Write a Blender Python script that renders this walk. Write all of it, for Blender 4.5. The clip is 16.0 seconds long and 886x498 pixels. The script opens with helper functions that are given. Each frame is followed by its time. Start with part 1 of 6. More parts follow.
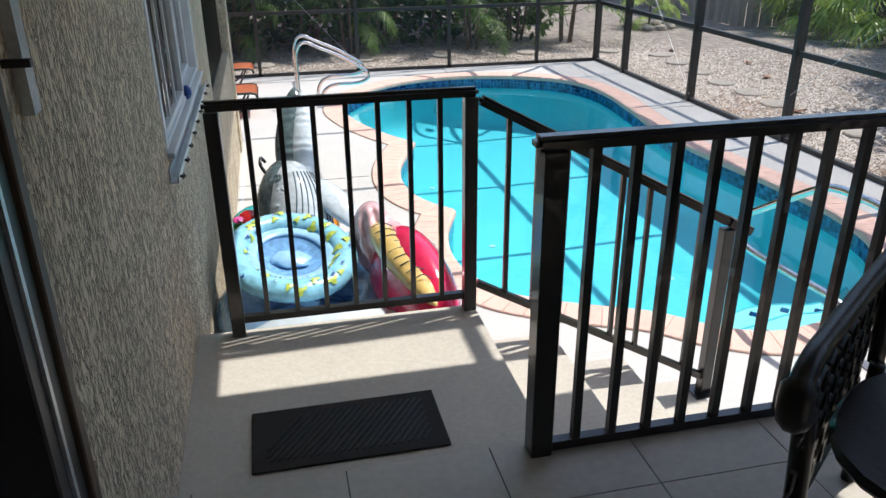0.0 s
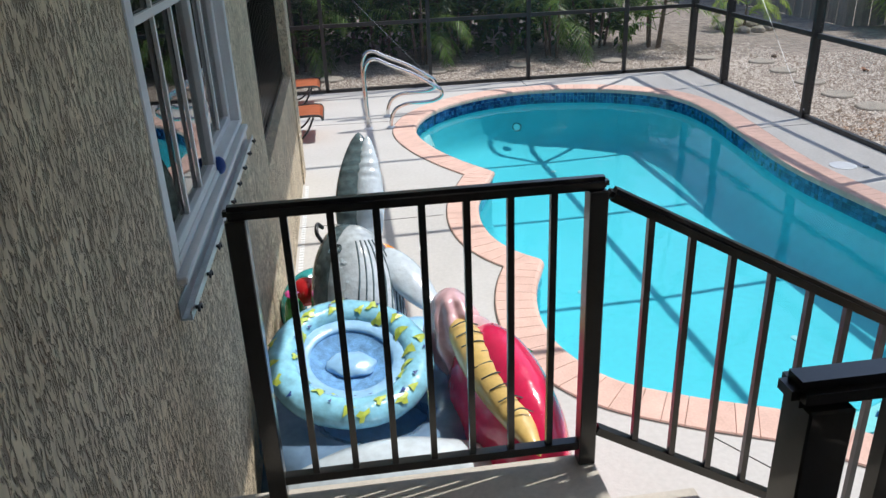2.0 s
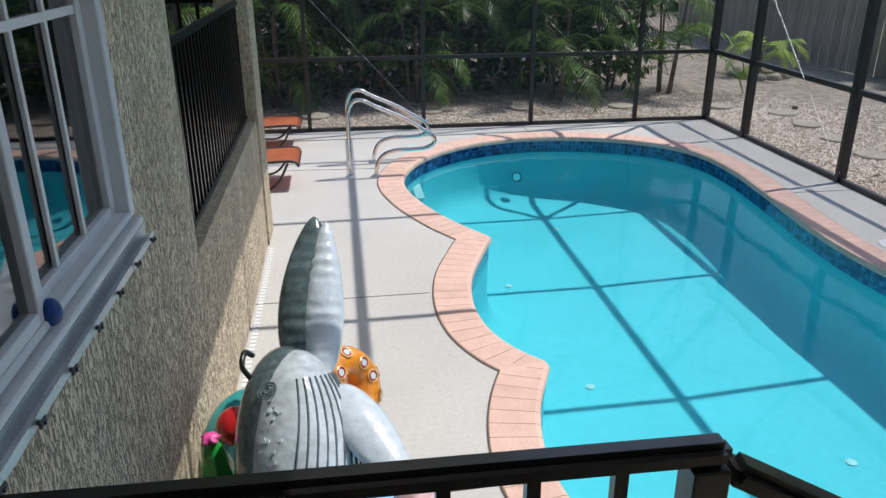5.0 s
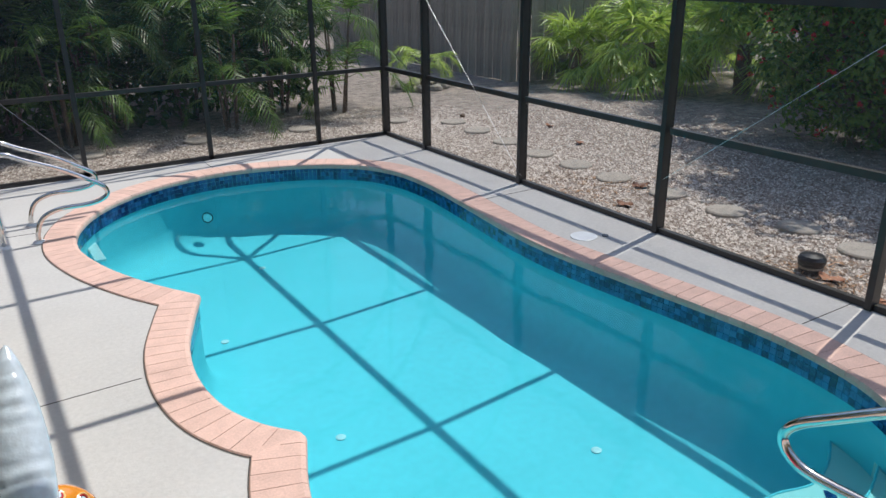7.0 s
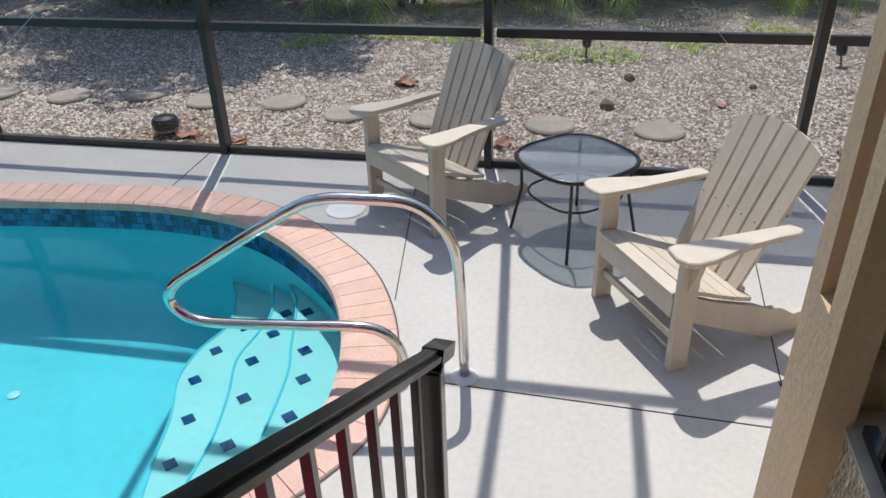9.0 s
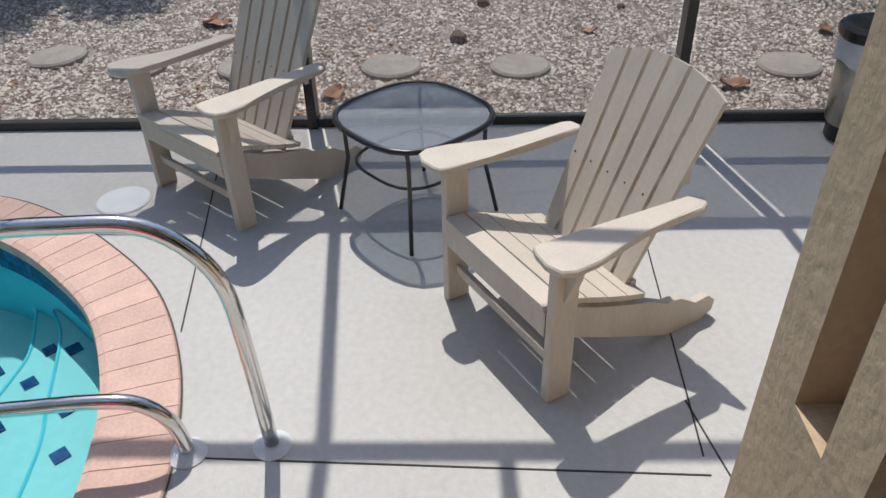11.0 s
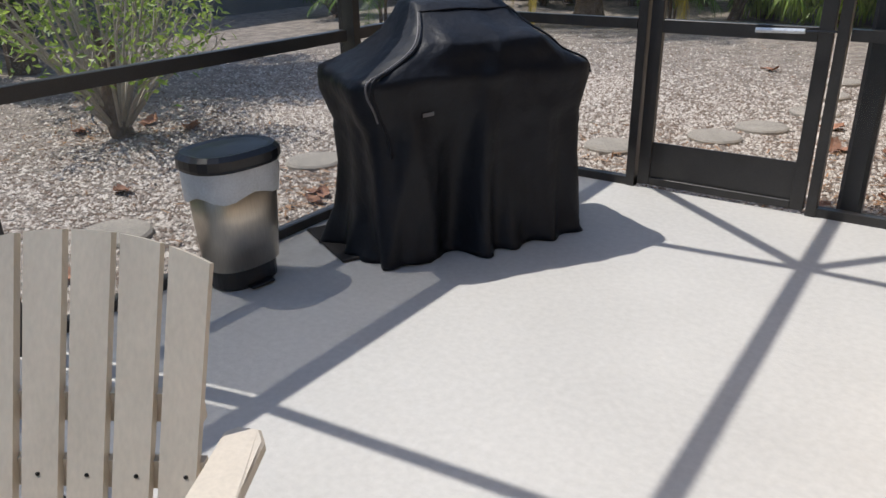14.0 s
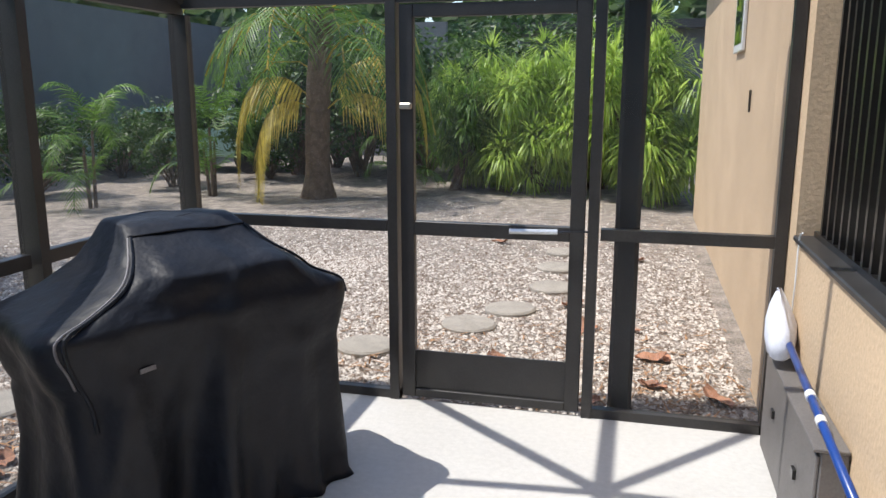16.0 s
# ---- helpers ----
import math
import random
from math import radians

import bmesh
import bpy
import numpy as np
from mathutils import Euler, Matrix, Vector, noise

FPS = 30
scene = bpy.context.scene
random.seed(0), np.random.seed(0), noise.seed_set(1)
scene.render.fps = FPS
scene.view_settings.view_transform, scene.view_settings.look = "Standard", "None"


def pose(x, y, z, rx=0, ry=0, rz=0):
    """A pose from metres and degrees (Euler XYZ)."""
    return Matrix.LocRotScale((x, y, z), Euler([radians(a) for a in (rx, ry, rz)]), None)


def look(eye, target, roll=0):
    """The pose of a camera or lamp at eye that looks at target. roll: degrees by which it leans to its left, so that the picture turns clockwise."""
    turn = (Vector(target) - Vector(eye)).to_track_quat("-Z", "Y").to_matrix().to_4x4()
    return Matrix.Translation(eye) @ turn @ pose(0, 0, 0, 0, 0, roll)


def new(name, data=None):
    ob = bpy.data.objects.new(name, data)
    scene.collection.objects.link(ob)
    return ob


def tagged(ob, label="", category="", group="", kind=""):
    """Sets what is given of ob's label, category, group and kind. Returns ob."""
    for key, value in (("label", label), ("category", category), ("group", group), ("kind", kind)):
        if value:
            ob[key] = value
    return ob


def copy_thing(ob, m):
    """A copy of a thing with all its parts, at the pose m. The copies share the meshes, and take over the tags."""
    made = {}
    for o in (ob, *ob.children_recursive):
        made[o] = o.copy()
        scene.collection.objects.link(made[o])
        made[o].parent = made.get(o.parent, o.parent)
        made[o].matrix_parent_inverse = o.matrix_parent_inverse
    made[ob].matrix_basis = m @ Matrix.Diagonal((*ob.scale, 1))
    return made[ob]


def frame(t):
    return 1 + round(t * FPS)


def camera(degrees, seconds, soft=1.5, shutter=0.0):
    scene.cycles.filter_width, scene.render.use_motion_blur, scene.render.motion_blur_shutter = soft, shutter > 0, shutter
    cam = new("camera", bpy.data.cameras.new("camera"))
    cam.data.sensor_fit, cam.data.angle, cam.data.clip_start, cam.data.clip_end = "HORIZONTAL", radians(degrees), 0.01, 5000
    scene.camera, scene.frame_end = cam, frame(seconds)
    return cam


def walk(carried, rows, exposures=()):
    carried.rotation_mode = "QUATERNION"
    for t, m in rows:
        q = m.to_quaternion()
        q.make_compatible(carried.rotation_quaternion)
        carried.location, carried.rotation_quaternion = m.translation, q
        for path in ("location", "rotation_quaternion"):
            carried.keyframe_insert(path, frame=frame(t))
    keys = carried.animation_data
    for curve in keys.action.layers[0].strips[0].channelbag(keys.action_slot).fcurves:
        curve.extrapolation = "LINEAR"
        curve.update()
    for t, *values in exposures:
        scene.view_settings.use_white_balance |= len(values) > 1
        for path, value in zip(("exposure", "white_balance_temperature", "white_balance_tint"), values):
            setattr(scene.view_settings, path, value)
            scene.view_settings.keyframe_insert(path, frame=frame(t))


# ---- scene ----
cam = camera(60.4, 16.0)
PATH = [
    (0, (1.653, 3.922, 2.265), (2.05, 5.707, 1.454), -0.5),
    (0.5, (1.678, 4.142, 2.242), (1.987, 5.921, 1.382), -1.1),
    (1, (1.761, 4.416, 2.245), (1.958, 6.189, 1.341), -2.4),
    (1.5, (1.773, 4.612, 2.27), (1.918, 6.397, 1.38), -2.6),
    (2, (1.735, 4.843, 2.323), (1.954, 6.657, 1.51), -2.4),
    (2.5, (1.743, 5.012, 2.331), (2.02, 6.828, 1.54), -3.3),
    (3, (1.838, 5.192, 2.354), (2.116, 7.007, 1.561), -2.2),
    (5.5, (1.925, 6.077, 2.262), (2.177, 7.923, 1.535), 0.1),
    (6, (1.879, 6.235, 2.269), (2.29, 8.059, 1.56), -0.3),
    (6.5, (1.808, 6.408, 2.276), (2.505, 8.149, 1.58), -0.8),
    (7, (1.848, 6.454, 2.279), (2.855, 8.03, 1.571), -0.6),
    (7.5, (1.891, 6.426, 2.286), (3.228, 7.729, 1.569), 0.2),
    (8, (1.912, 6.397, 2.254), (3.503, 7.369, 1.533), 0.6),
    (8.5, (1.98, 6.335, 2.214), (3.687, 6.998, 1.408), -0.3),
    (9, (2.11, 6.272, 2.18), (3.797, 6.627, 1.167), -1.8),
    (9.2, (2.195, 6.245, 2.164), (3.848, 6.507, 1.07), -1.9),
    (11.3, (3.261, 6.126, 1.795), (4.899, 6.149, 0.647), -1.6),
    (11.5, (3.376, 6.143, 1.726), (5.037, 6.161, 0.613), -2.3),
    (12, (3.668, 6.164, 1.559), (5.394, 6.098, 0.55), -2.4),
    (12.5, (3.898, 6.191, 1.451), (5.636, 5.773, 0.553), -2.5),
    (13, (4.061, 6.182, 1.427), (5.617, 5.245, 0.589), -1.8),
    (13.5, (4.097, 6.201, 1.408), (5.371, 4.89, 0.598), -1.0),
    (14, (4.203, 6.102, 1.42), (5.256, 4.59, 0.642), -0.9),
    (14.5, (4.336, 6.037, 1.465), (5.23, 4.382, 0.787), -0.4),
    (15, (4.469, 6.01, 1.519), (5.172, 4.227, 0.949), -1.2),
    (15.5, (4.541, 5.856, 1.536), (5.068, 3.991, 1.043), -1.8),
    (16, (4.563, 5.542, 1.568), (5.05, 3.643, 1.171), 0.0),
]
walk(cam, [(t, look(eye, target, roll)) for t, eye, target, roll in PATH],
     [(0, 0.50), (1.5, 0.28), (3, 0.0), (7, 0.0), (8.6, 0.10), (9.2, 0.02), (11.3, -0.13), (12.5, -0.02), (14, 0.05), (15, 0.25), (16, 0.52)])


# ---- world, sun and light ----
SHIFT = (-0.50, -0.12)   # how far a shadow falls, sideways, for each metre of height
SUN_EL = math.atan(1 / math.hypot(*SHIFT))
SUN_AZ = math.atan2(-SHIFT[0], -SHIFT[1])
world = bpy.data.worlds.new("world")
scene.world = world
world.use_nodes = True
wn = world.node_tree.nodes
sky = wn.new("ShaderNodeTexSky")
sky.sky_type, sky.sun_disc = "NISHITA", False
sky.sun_elevation, sky.sun_rotation = SUN_EL, SUN_AZ
wn["Background"].inputs["Strength"].default_value = 0.20
world.node_tree.links.new(sky.outputs[0], wn["Background"].inputs["Color"])
sun = new("sun", bpy.data.lights.new("sun", "SUN"))
sun.data.energy, sun.data.angle, sun.data.color = 4.25, radians(0.5), (1.0, 0.965, 0.91)
sun.matrix_world = look((6, 8, 30), (6 + 30 * SHIFT[0], 8 + 30 * SHIFT[1], 0))


# ---- materials ----
def material(name, color, rough=0.7, metal=0.0, spec=0.5, scale=6.0, var=0.12, fine=120.0, bump=0.0, bump_scale=150.0,
             bump_dist=0.002, stretch=(1, 1, 1), island=0.0, obrand=0.0, coat=0.0, trans=0.0, dark=None):
    """A Principled material with colour variation at two scales and fine relief."""
    m = bpy.data.materials.new(name)
    m.use_nodes = True
    nt = m.node_tree
    n, l = nt.nodes, nt.links
    b = n["Principled BSDF"]
    b.inputs["Roughness"].default_value = rough
    b.inputs["Metallic"].default_value = metal
    b.inputs["Specular IOR Level"].default_value = spec
    b.inputs["Coat Weight"].default_value = coat
    b.inputs["Transmission Weight"].default_value = trans
    tc, mp = n.new("ShaderNodeTexCoord"), n.new("ShaderNodeMapping")
    mp.inputs["Scale"].default_value = stretch
    l.new(tc.outputs["Object"], mp.inputs["Vector"])
    a, f = n.new("ShaderNodeTexNoise"), n.new("ShaderNodeTexNoise")
    a.inputs["Scale"].default_value, a.inputs["Detail"].default_value = scale, 5
    f.inputs["Scale"].default_value, f.inputs["Detail"].default_value = fine, 3
    l.new(mp.outputs[0], a.inputs["Vector"]), l.new(mp.outputs[0], f.inputs["Vector"])
    add = n.new("ShaderNodeMath")
    add.operation = "ADD"
    l.new(a.outputs["Fac"], add.inputs[0]), l.new(f.outputs["Fac"], add.inputs[1])
    last = add
    if island or obrand:
        src = n.new("ShaderNodeNewGeometry") if island else n.new("ShaderNodeObjectInfo")
        s = n.new("ShaderNodeMath")
        s.operation = "MULTIPLY_ADD"
        l.new(src.outputs["Random Per Island" if island else "Random"], s.inputs[0])
        s.inputs[1].default_value = (island or obrand) * 2
        l.new(add.outputs[0], s.inputs[2])
        last = n.new("ShaderNodeMath")
        last.operation = "SUBTRACT"
        l.new(s.outputs[0], last.inputs[0])
        last.inputs[1].default_value = island or obrand
    ramp = n.new("ShaderNodeMapRange")
    ramp.inputs["From Min"].default_value, ramp.inputs["From Max"].default_value = 0.55, 1.45
    l.new(last.outputs[0], ramp.inputs["Value"])
    mix = n.new("ShaderNodeMix")
    mix.data_type = "RGBA"
    lo = dark or [c * (1 - 2 * var) for c in color]
    hi = [min(1, c * (1 + (1.2 if not dark else 0.6) * var)) for c in color]
    mix.inputs["A"].default_value, mix.inputs["B"].default_value = (*lo, 1), (*hi, 1)
    l.new(ramp.outputs[0], mix.inputs["Factor"])
    l.new(mix.outputs["Result"], b.inputs["Base Color"])
    if bump:
        t = n.new("ShaderNodeTexNoise")
        t.inputs["Scale"].default_value, t.inputs["Detail"].default_value = bump_scale, 4
        l.new(mp.outputs[0], t.inputs["Vector"])
        bp = n.new("ShaderNodeBump")
        bp.inputs["Strength"].default_value, bp.inputs["Distance"].default_value = bump, bump_dist
        l.new(t.outputs["Fac"], bp.inputs["Height"]), l.new(bp.outputs[0], b.inputs["Normal"])
    return m


def glassy(name, tint, gloss=1.0, ior=1.45, rough=0.0, wave=0.0):
    """Clear, tinted sheet: see-through, with Fresnel gloss."""
    m = bpy.data.materials.new(name)
    m.use_nodes = True
    n, l = m.node_tree.nodes, m.node_tree.links
    n.remove(n["Principled BSDF"])
    t, g, f, mx = (n.new(k) for k in ("ShaderNodeBsdfTransparent", "ShaderNodeBsdfGlossy", "ShaderNodeFresnel", "ShaderNodeMixShader"))
    t.inputs["Color"].default_value = (*tint, 1)
    g.inputs["Roughness"].default_value = rough
    g.inputs["Color"].default_value = (gloss, gloss, gloss, 1)
    f.inputs["IOR"].default_value = ior
    l.new(f.outputs[0], mx.inputs[0]), l.new(t.outputs[0], mx.inputs[1]), l.new(g.outputs[0], mx.inputs[2])
    l.new(mx.outputs[0], n["Material Output"].inputs["Surface"])
    if wave:
        tc, w, bp = n.new("ShaderNodeTexCoord"), n.new("ShaderNodeTexNoise"), n.new("ShaderNodeBump")
        w.inputs["Scale"].default_value, w.inputs["Detail"].default_value = 2.2, 3
        bp.inputs["Strength"].default_value, bp.inputs["Distance"].default_value = wave, 0.02
        l.new(tc.outputs["Object"], w.inputs["Vector"]), l.new(w.outputs["Fac"], bp.inputs["Height"])
        l.new(bp.outputs[0], g.inputs["Normal"])
    return m


def screen_mat(name, opacity):
    m = bpy.data.materials.new(name)
    m.use_nodes = True
    n, l = m.node_tree.nodes, m.node_tree.links
    b = n["Principled BSDF"]
    b.inputs["Base Color"].default_value = (0.06, 0.064, 0.068, 1)
    b.inputs["Roughness"].default_value = 0.6
    t, mx = n.new("ShaderNodeBsdfTransparent"), n.new("ShaderNodeMixShader")
    mx.inputs[0].default_value = opacity
    l.new(t.outputs[0], mx.inputs[1]), l.new(b.outputs[0], mx.inputs[2])
    l.new(mx.outputs[0], n["Material Output"].inputs["Surface"])
    return m


M = {}
M["stucco"] = material("stucco", (0.84, 0.69, 0.50), 0.85, spec=0.3, scale=3, fine=40, var=0.20, bump=1.0, bump_scale=40, bump_dist=0.03, stretch=(1.5, 1.5, 0.48))
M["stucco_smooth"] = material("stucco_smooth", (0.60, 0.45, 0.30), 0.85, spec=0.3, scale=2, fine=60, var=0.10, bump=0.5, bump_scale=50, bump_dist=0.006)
_n, _l = M["stucco"].node_tree.nodes, M["stucco"].node_tree.links
_p = _n["Principled BSDF"]
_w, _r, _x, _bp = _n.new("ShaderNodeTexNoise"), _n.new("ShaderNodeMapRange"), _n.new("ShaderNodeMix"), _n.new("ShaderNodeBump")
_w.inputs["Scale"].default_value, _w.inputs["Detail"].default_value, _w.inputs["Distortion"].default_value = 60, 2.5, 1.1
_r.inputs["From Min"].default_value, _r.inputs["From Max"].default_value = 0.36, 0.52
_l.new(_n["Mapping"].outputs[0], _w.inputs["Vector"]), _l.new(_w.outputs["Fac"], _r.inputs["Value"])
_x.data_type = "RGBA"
# relief hollows are painted darker, for shade the bump alone lacks
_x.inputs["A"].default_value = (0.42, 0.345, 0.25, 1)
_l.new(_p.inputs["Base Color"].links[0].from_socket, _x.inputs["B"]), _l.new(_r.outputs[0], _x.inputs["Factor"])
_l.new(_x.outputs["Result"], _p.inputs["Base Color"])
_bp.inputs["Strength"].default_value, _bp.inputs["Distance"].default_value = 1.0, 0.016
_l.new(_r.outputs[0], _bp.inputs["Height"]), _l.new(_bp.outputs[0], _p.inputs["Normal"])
M["deck"] = material("deck_coating", (0.53, 0.515, 0.49), 0.75, spec=0.3, scale=1.4, fine=34, var=0.07, bump=0.5, bump_scale=70, bump_dist=0.003)
M["landing"] = material("landing_concrete", (0.52, 0.48, 0.42), 0.75, spec=0.3, scale=2.5, fine=60, var=0.10, bump=0.4, bump_scale=90, bump_dist=0.002)
M["tile"] = material("porcelain_tile", (0.50, 0.46, 0.40), 0.45, scale=3, fine=40, var=0.10, obrand=0.05)
M["grout"] = material("grout", (0.10, 0.09, 0.08), 0.9)
M["coping"] = material("coping_brick", (0.70, 0.475, 0.395), 0.85, spec=0.25, scale=9, fine=80, var=0.10, obrand=0.14, bump=0.5, bump_scale=80, bump_dist=0.003)
M["mortar"] = material("coping_mortar", (0.58, 0.36, 0.28), 0.9, bump=0.4)
M["plaster"] = material("pool_plaster", (0.165, 0.60, 0.68), 0.8, scale=1.2, fine=14, var=0.05)
M["poolstep"] = material("step_plaster", (0.52, 0.68, 0.66), 0.8, scale=2, fine=20, var=0.05)
M["pooltile"] = material("waterline_tile", (0.03, 0.13, 0.30), 0.15, scale=12, fine=60, var=0.4, obrand=0.0, island=0.55, dark=(0.004, 0.015, 0.09), coat=0.5)
M["water"] = glassy("pool_water", (0.62, 0.93, 0.955), 0.6, 1.33, 0.0, 0.25)
M["bronze"] = material("bronze_aluminium", (0.035, 0.033, 0.032), 0.42, metal=0.0, scale=8, var=0.2)
M["rail"] = material("black_railing_paint", (0.012, 0.011, 0.011), 0.30, scale=20, var=0.3, coat=0.3)
M["chrome"] = material("stainless_tube", (0.72, 0.70, 0.67), 0.10, metal=1.0, scale=8, var=0.08)
M["steel"] = material("brushed_steel", (0.62, 0.575, 0.50), 0.42, metal=1.0, scale=6, fine=300, var=0.10, stretch=(1, 1, 0.05))
M["poly"] = material("taupe_poly_lumber", (0.60, 0.53, 0.44), 0.55, scale=10, fine=120, var=0.07, stretch=(1, 1, 0.15), bump=0.2, bump_scale=120, bump_dist=0.001)
M["gravel"] = material("gravel_bed", (0.36, 0.31, 0.265), 0.95, scale=7, fine=55, var=0.42, bump=1.0, bump_scale=42, bump_dist=0.03)
M["pebble"] = material("pebble", (0.565, 0.515, 0.455), 0.85, scale=9, fine=90, var=0.30, island=0.6, dark=(0.17, 0.12, 0.09))
M["paver"] = material("stepping_stone", (0.37, 0.335, 0.285), 0.95, scale=9, fine=60, var=0.16, bump=0.8, bump_scale=60, bump_dist=0.004)
M["mat"] = material("door_mat", (0.028, 0.024, 0.022), 0.9, scale=15, fine=200, var=0.25, bump=0.6, bump_scale=260)
M["white"] = material("white_frame_paint", (0.70, 0.72, 0.73), 0.4, scale=10, var=0.06)
M["galv"] = material("galvanised_track", (0.66, 0.68, 0.70), 0.38, metal=0.7, scale=10, var=0.15)
M["fabric"] = material("black_grill_cover", (0.010, 0.012, 0.018), 0.5, spec=0.28, scale=5, fine=260, var=0.2, bump=0.8, bump_scale=5, bump_dist=0.03)
M["strap"] = material("grey_edge_tape", (0.16, 0.15, 0.16), 0.5, scale=20, var=0.2)
M["black"] = material("black_plastic", (0.013, 0.014, 0.017), 0.35, scale=12, var=0.2)
M["iron"] = material("cast_metal_black", (0.012, 0.011, 0.011), 0.35, metal=0.3, scale=40, var=0.3, bump=0.4, bump_scale=90)
M["orange"] = material("orange_sling_fabric", (0.62, 0.20, 0.09), 0.7, scale=12, fine=300, var=0.12)
M["leaf"] = material("green_leaf", (0.17, 0.30, 0.05), 0.45, scale=2, fine=12, var=0.35, island=0.4, dark=(0.04, 0.09, 0.018))
M["leaf_y"] = material("yellow_green_leaf", (0.50, 0.64, 0.13), 0.42, scale=2, fine=12, var=0.35, island=0.35, dark=(0.16, 0.27, 0.04))
# dark green that also carries the shade of hedges and filling
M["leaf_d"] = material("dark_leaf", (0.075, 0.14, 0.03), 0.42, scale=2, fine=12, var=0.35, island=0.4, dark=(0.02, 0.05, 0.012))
M["leaf_g"] = material("dry_yellow_frond", (0.66, 0.52, 0.10), 0.5, scale=2, fine=12, var=0.3, island=0.3)
for _k in ("leaf", "leaf_y", "leaf_d", "leaf_g"):
    _n, _l = M[_k].node_tree.nodes, M[_k].node_tree.links
    _tr, _mx = _n.new("ShaderNodeBsdfTranslucent"), _n.new("ShaderNodeMixShader")
    _mx.inputs[0].default_value = 0.45
    _l.new(_n["Principled BSDF"].inputs["Base Color"].links[0].from_socket, _tr.inputs["Color"])
    _l.new(_n["Principled BSDF"].outputs[0], _mx.inputs[1]), _l.new(_tr.outputs[0], _mx.inputs[2])
    _l.new(_mx.outputs[0], _n["Material Output"].inputs["Surface"])
M["bark"] = material("palm_bark", (0.19, 0.14, 0.10), 0.95, scale=9, fine=60, var=0.35, bump=1.0, bump_scale=30, bump_dist=0.02)
M["dry"] = material("dead_leaf", (0.40, 0.20, 0.12), 0.8, scale=12, var=0.3, obrand=0.3)
M["litter"] = material("leaf_litter", (0.36, 0.20, 0.10), 0.9, scale=12, var=0.3, island=0.4)
M["red"] = material("red_blossom", (0.55, 0.03, 0.02), 0.5, scale=20, var=0.2, island=0.2)
M["fence"] = material("weathered_fence_board", (0.38, 0.33, 0.275), 0.9, scale=5, fine=50, var=0.25, stretch=(3, 3, 0.3), obrand=0.15)
M["roof"] = material("soffit_paint", (0.76, 0.73, 0.67), 0.8, scale=4, var=0.06)
# dark tone stands in for the dimness of the rooms
M["interior"] = material("dim_interior", (0.22, 0.19, 0.16), 0.9, scale=3, var=0.1)
M["ceil"] = M["roof"]
M["pale"] = material("neighbour_wall", (0.15, 0.16, 0.165), 0.9, scale=3, var=0.1)
M["glass"] = glassy("window_glass", (0.55, 0.60, 0.60), 0.95, 2.5)
M["muntin"] = material("white_grid_bar", (0.80, 0.80, 0.78), 0.4, var=0.04)
M["tglass"] = None
M["screen"] = screen_mat("insect_screen", 0.27)
M["screen_east"] = screen_mat("insect_screen_dense", 0.25)
M["screen_roof"] = screen_mat("roof_screen", 0.12)


# ---- building blocks ----
def part(name, bm, mat, parent=None, label="", smooth=False, kind="", category=""):
    me = bpy.data.meshes.new(name)
    if len(bm.faces) < 20000 and max((v.co.z for v in bm.verts), default=0) - min((v.co.z for v in bm.verts), default=0) > 1e-5:
        bmesh.ops.recalc_face_normals(bm, faces=bm.faces[:])
    bm.to_mesh(me)
    bm.free()
    if smooth:
        me.shade_smooth()
    me.materials.append(mat if not isinstance(mat, str) else M[mat])
    ob = new(name, me)
    if parent:
        ob.parent = parent
    return tagged(ob, label, category, "", kind)


def thing(name, label, category, at=(0, 0, 0), rz=0.0, group="", kind=""):
    e = new(name)
    e.empty_display_size = 0.1
    e.matrix_world = pose(*at, 0, 0, rz)
    return tagged(e, label, category, group, kind)


def box(bm, x0, x1, y0, y1, z0, z1, bevel=0.0, m=None):
    r = bmesh.ops.create_cube(bm, size=1.0)
    vs = r["verts"]
    for v in vs:
        v.co = Vector((x0 + (v.co.x + 0.5) * (x1 - x0), y0 + (v.co.y + 0.5) * (y1 - y0), z0 + (v.co.z + 0.5) * (z1 - z0)))
    if bevel:
        es = {e for v in vs for e in v.link_edges}
        out = bmesh.ops.bevel(bm, geom=list(es), offset=bevel, segments=1, affect="EDGES")
        vs = list({v for f in out["faces"] for v in f.verts} | {v for v in vs if v.is_valid})
    if m is not None:
        bmesh.ops.transform(bm, matrix=m, verts=vs)
    return bm


def boxm(x0, x1, y0, y1, z0, z1, bevel=0.0):
    return box(bmesh.new(), x0, x1, y0, y1, z0, z1, bevel)


def beam(bm, a, b, w, h, up=(0, 0, 1)):
    """A bar of section w x h from a to b."""
    a, b, up = Vector(a), Vector(b), Vector(up)
    d = (b - a).normalized()
    if abs(d.dot(up)) > 0.99:
        up = Vector((0, 1, 0))
    s = d.cross(up).normalized() * w / 2
    u = s.cross(d).normalized() * h / 2
    vs = [bm.verts.new(p + q) for p in (a, b) for q in (-s - u, s - u, s + u, -s + u)]
    for f in ((0, 1, 2, 3), (7, 6, 5, 4), (0, 4, 5, 1), (1, 5, 6, 2), (2, 6, 7, 3), (3, 7, 4, 0)):
        bm.faces.new([vs[i] for i in f])
    return bm


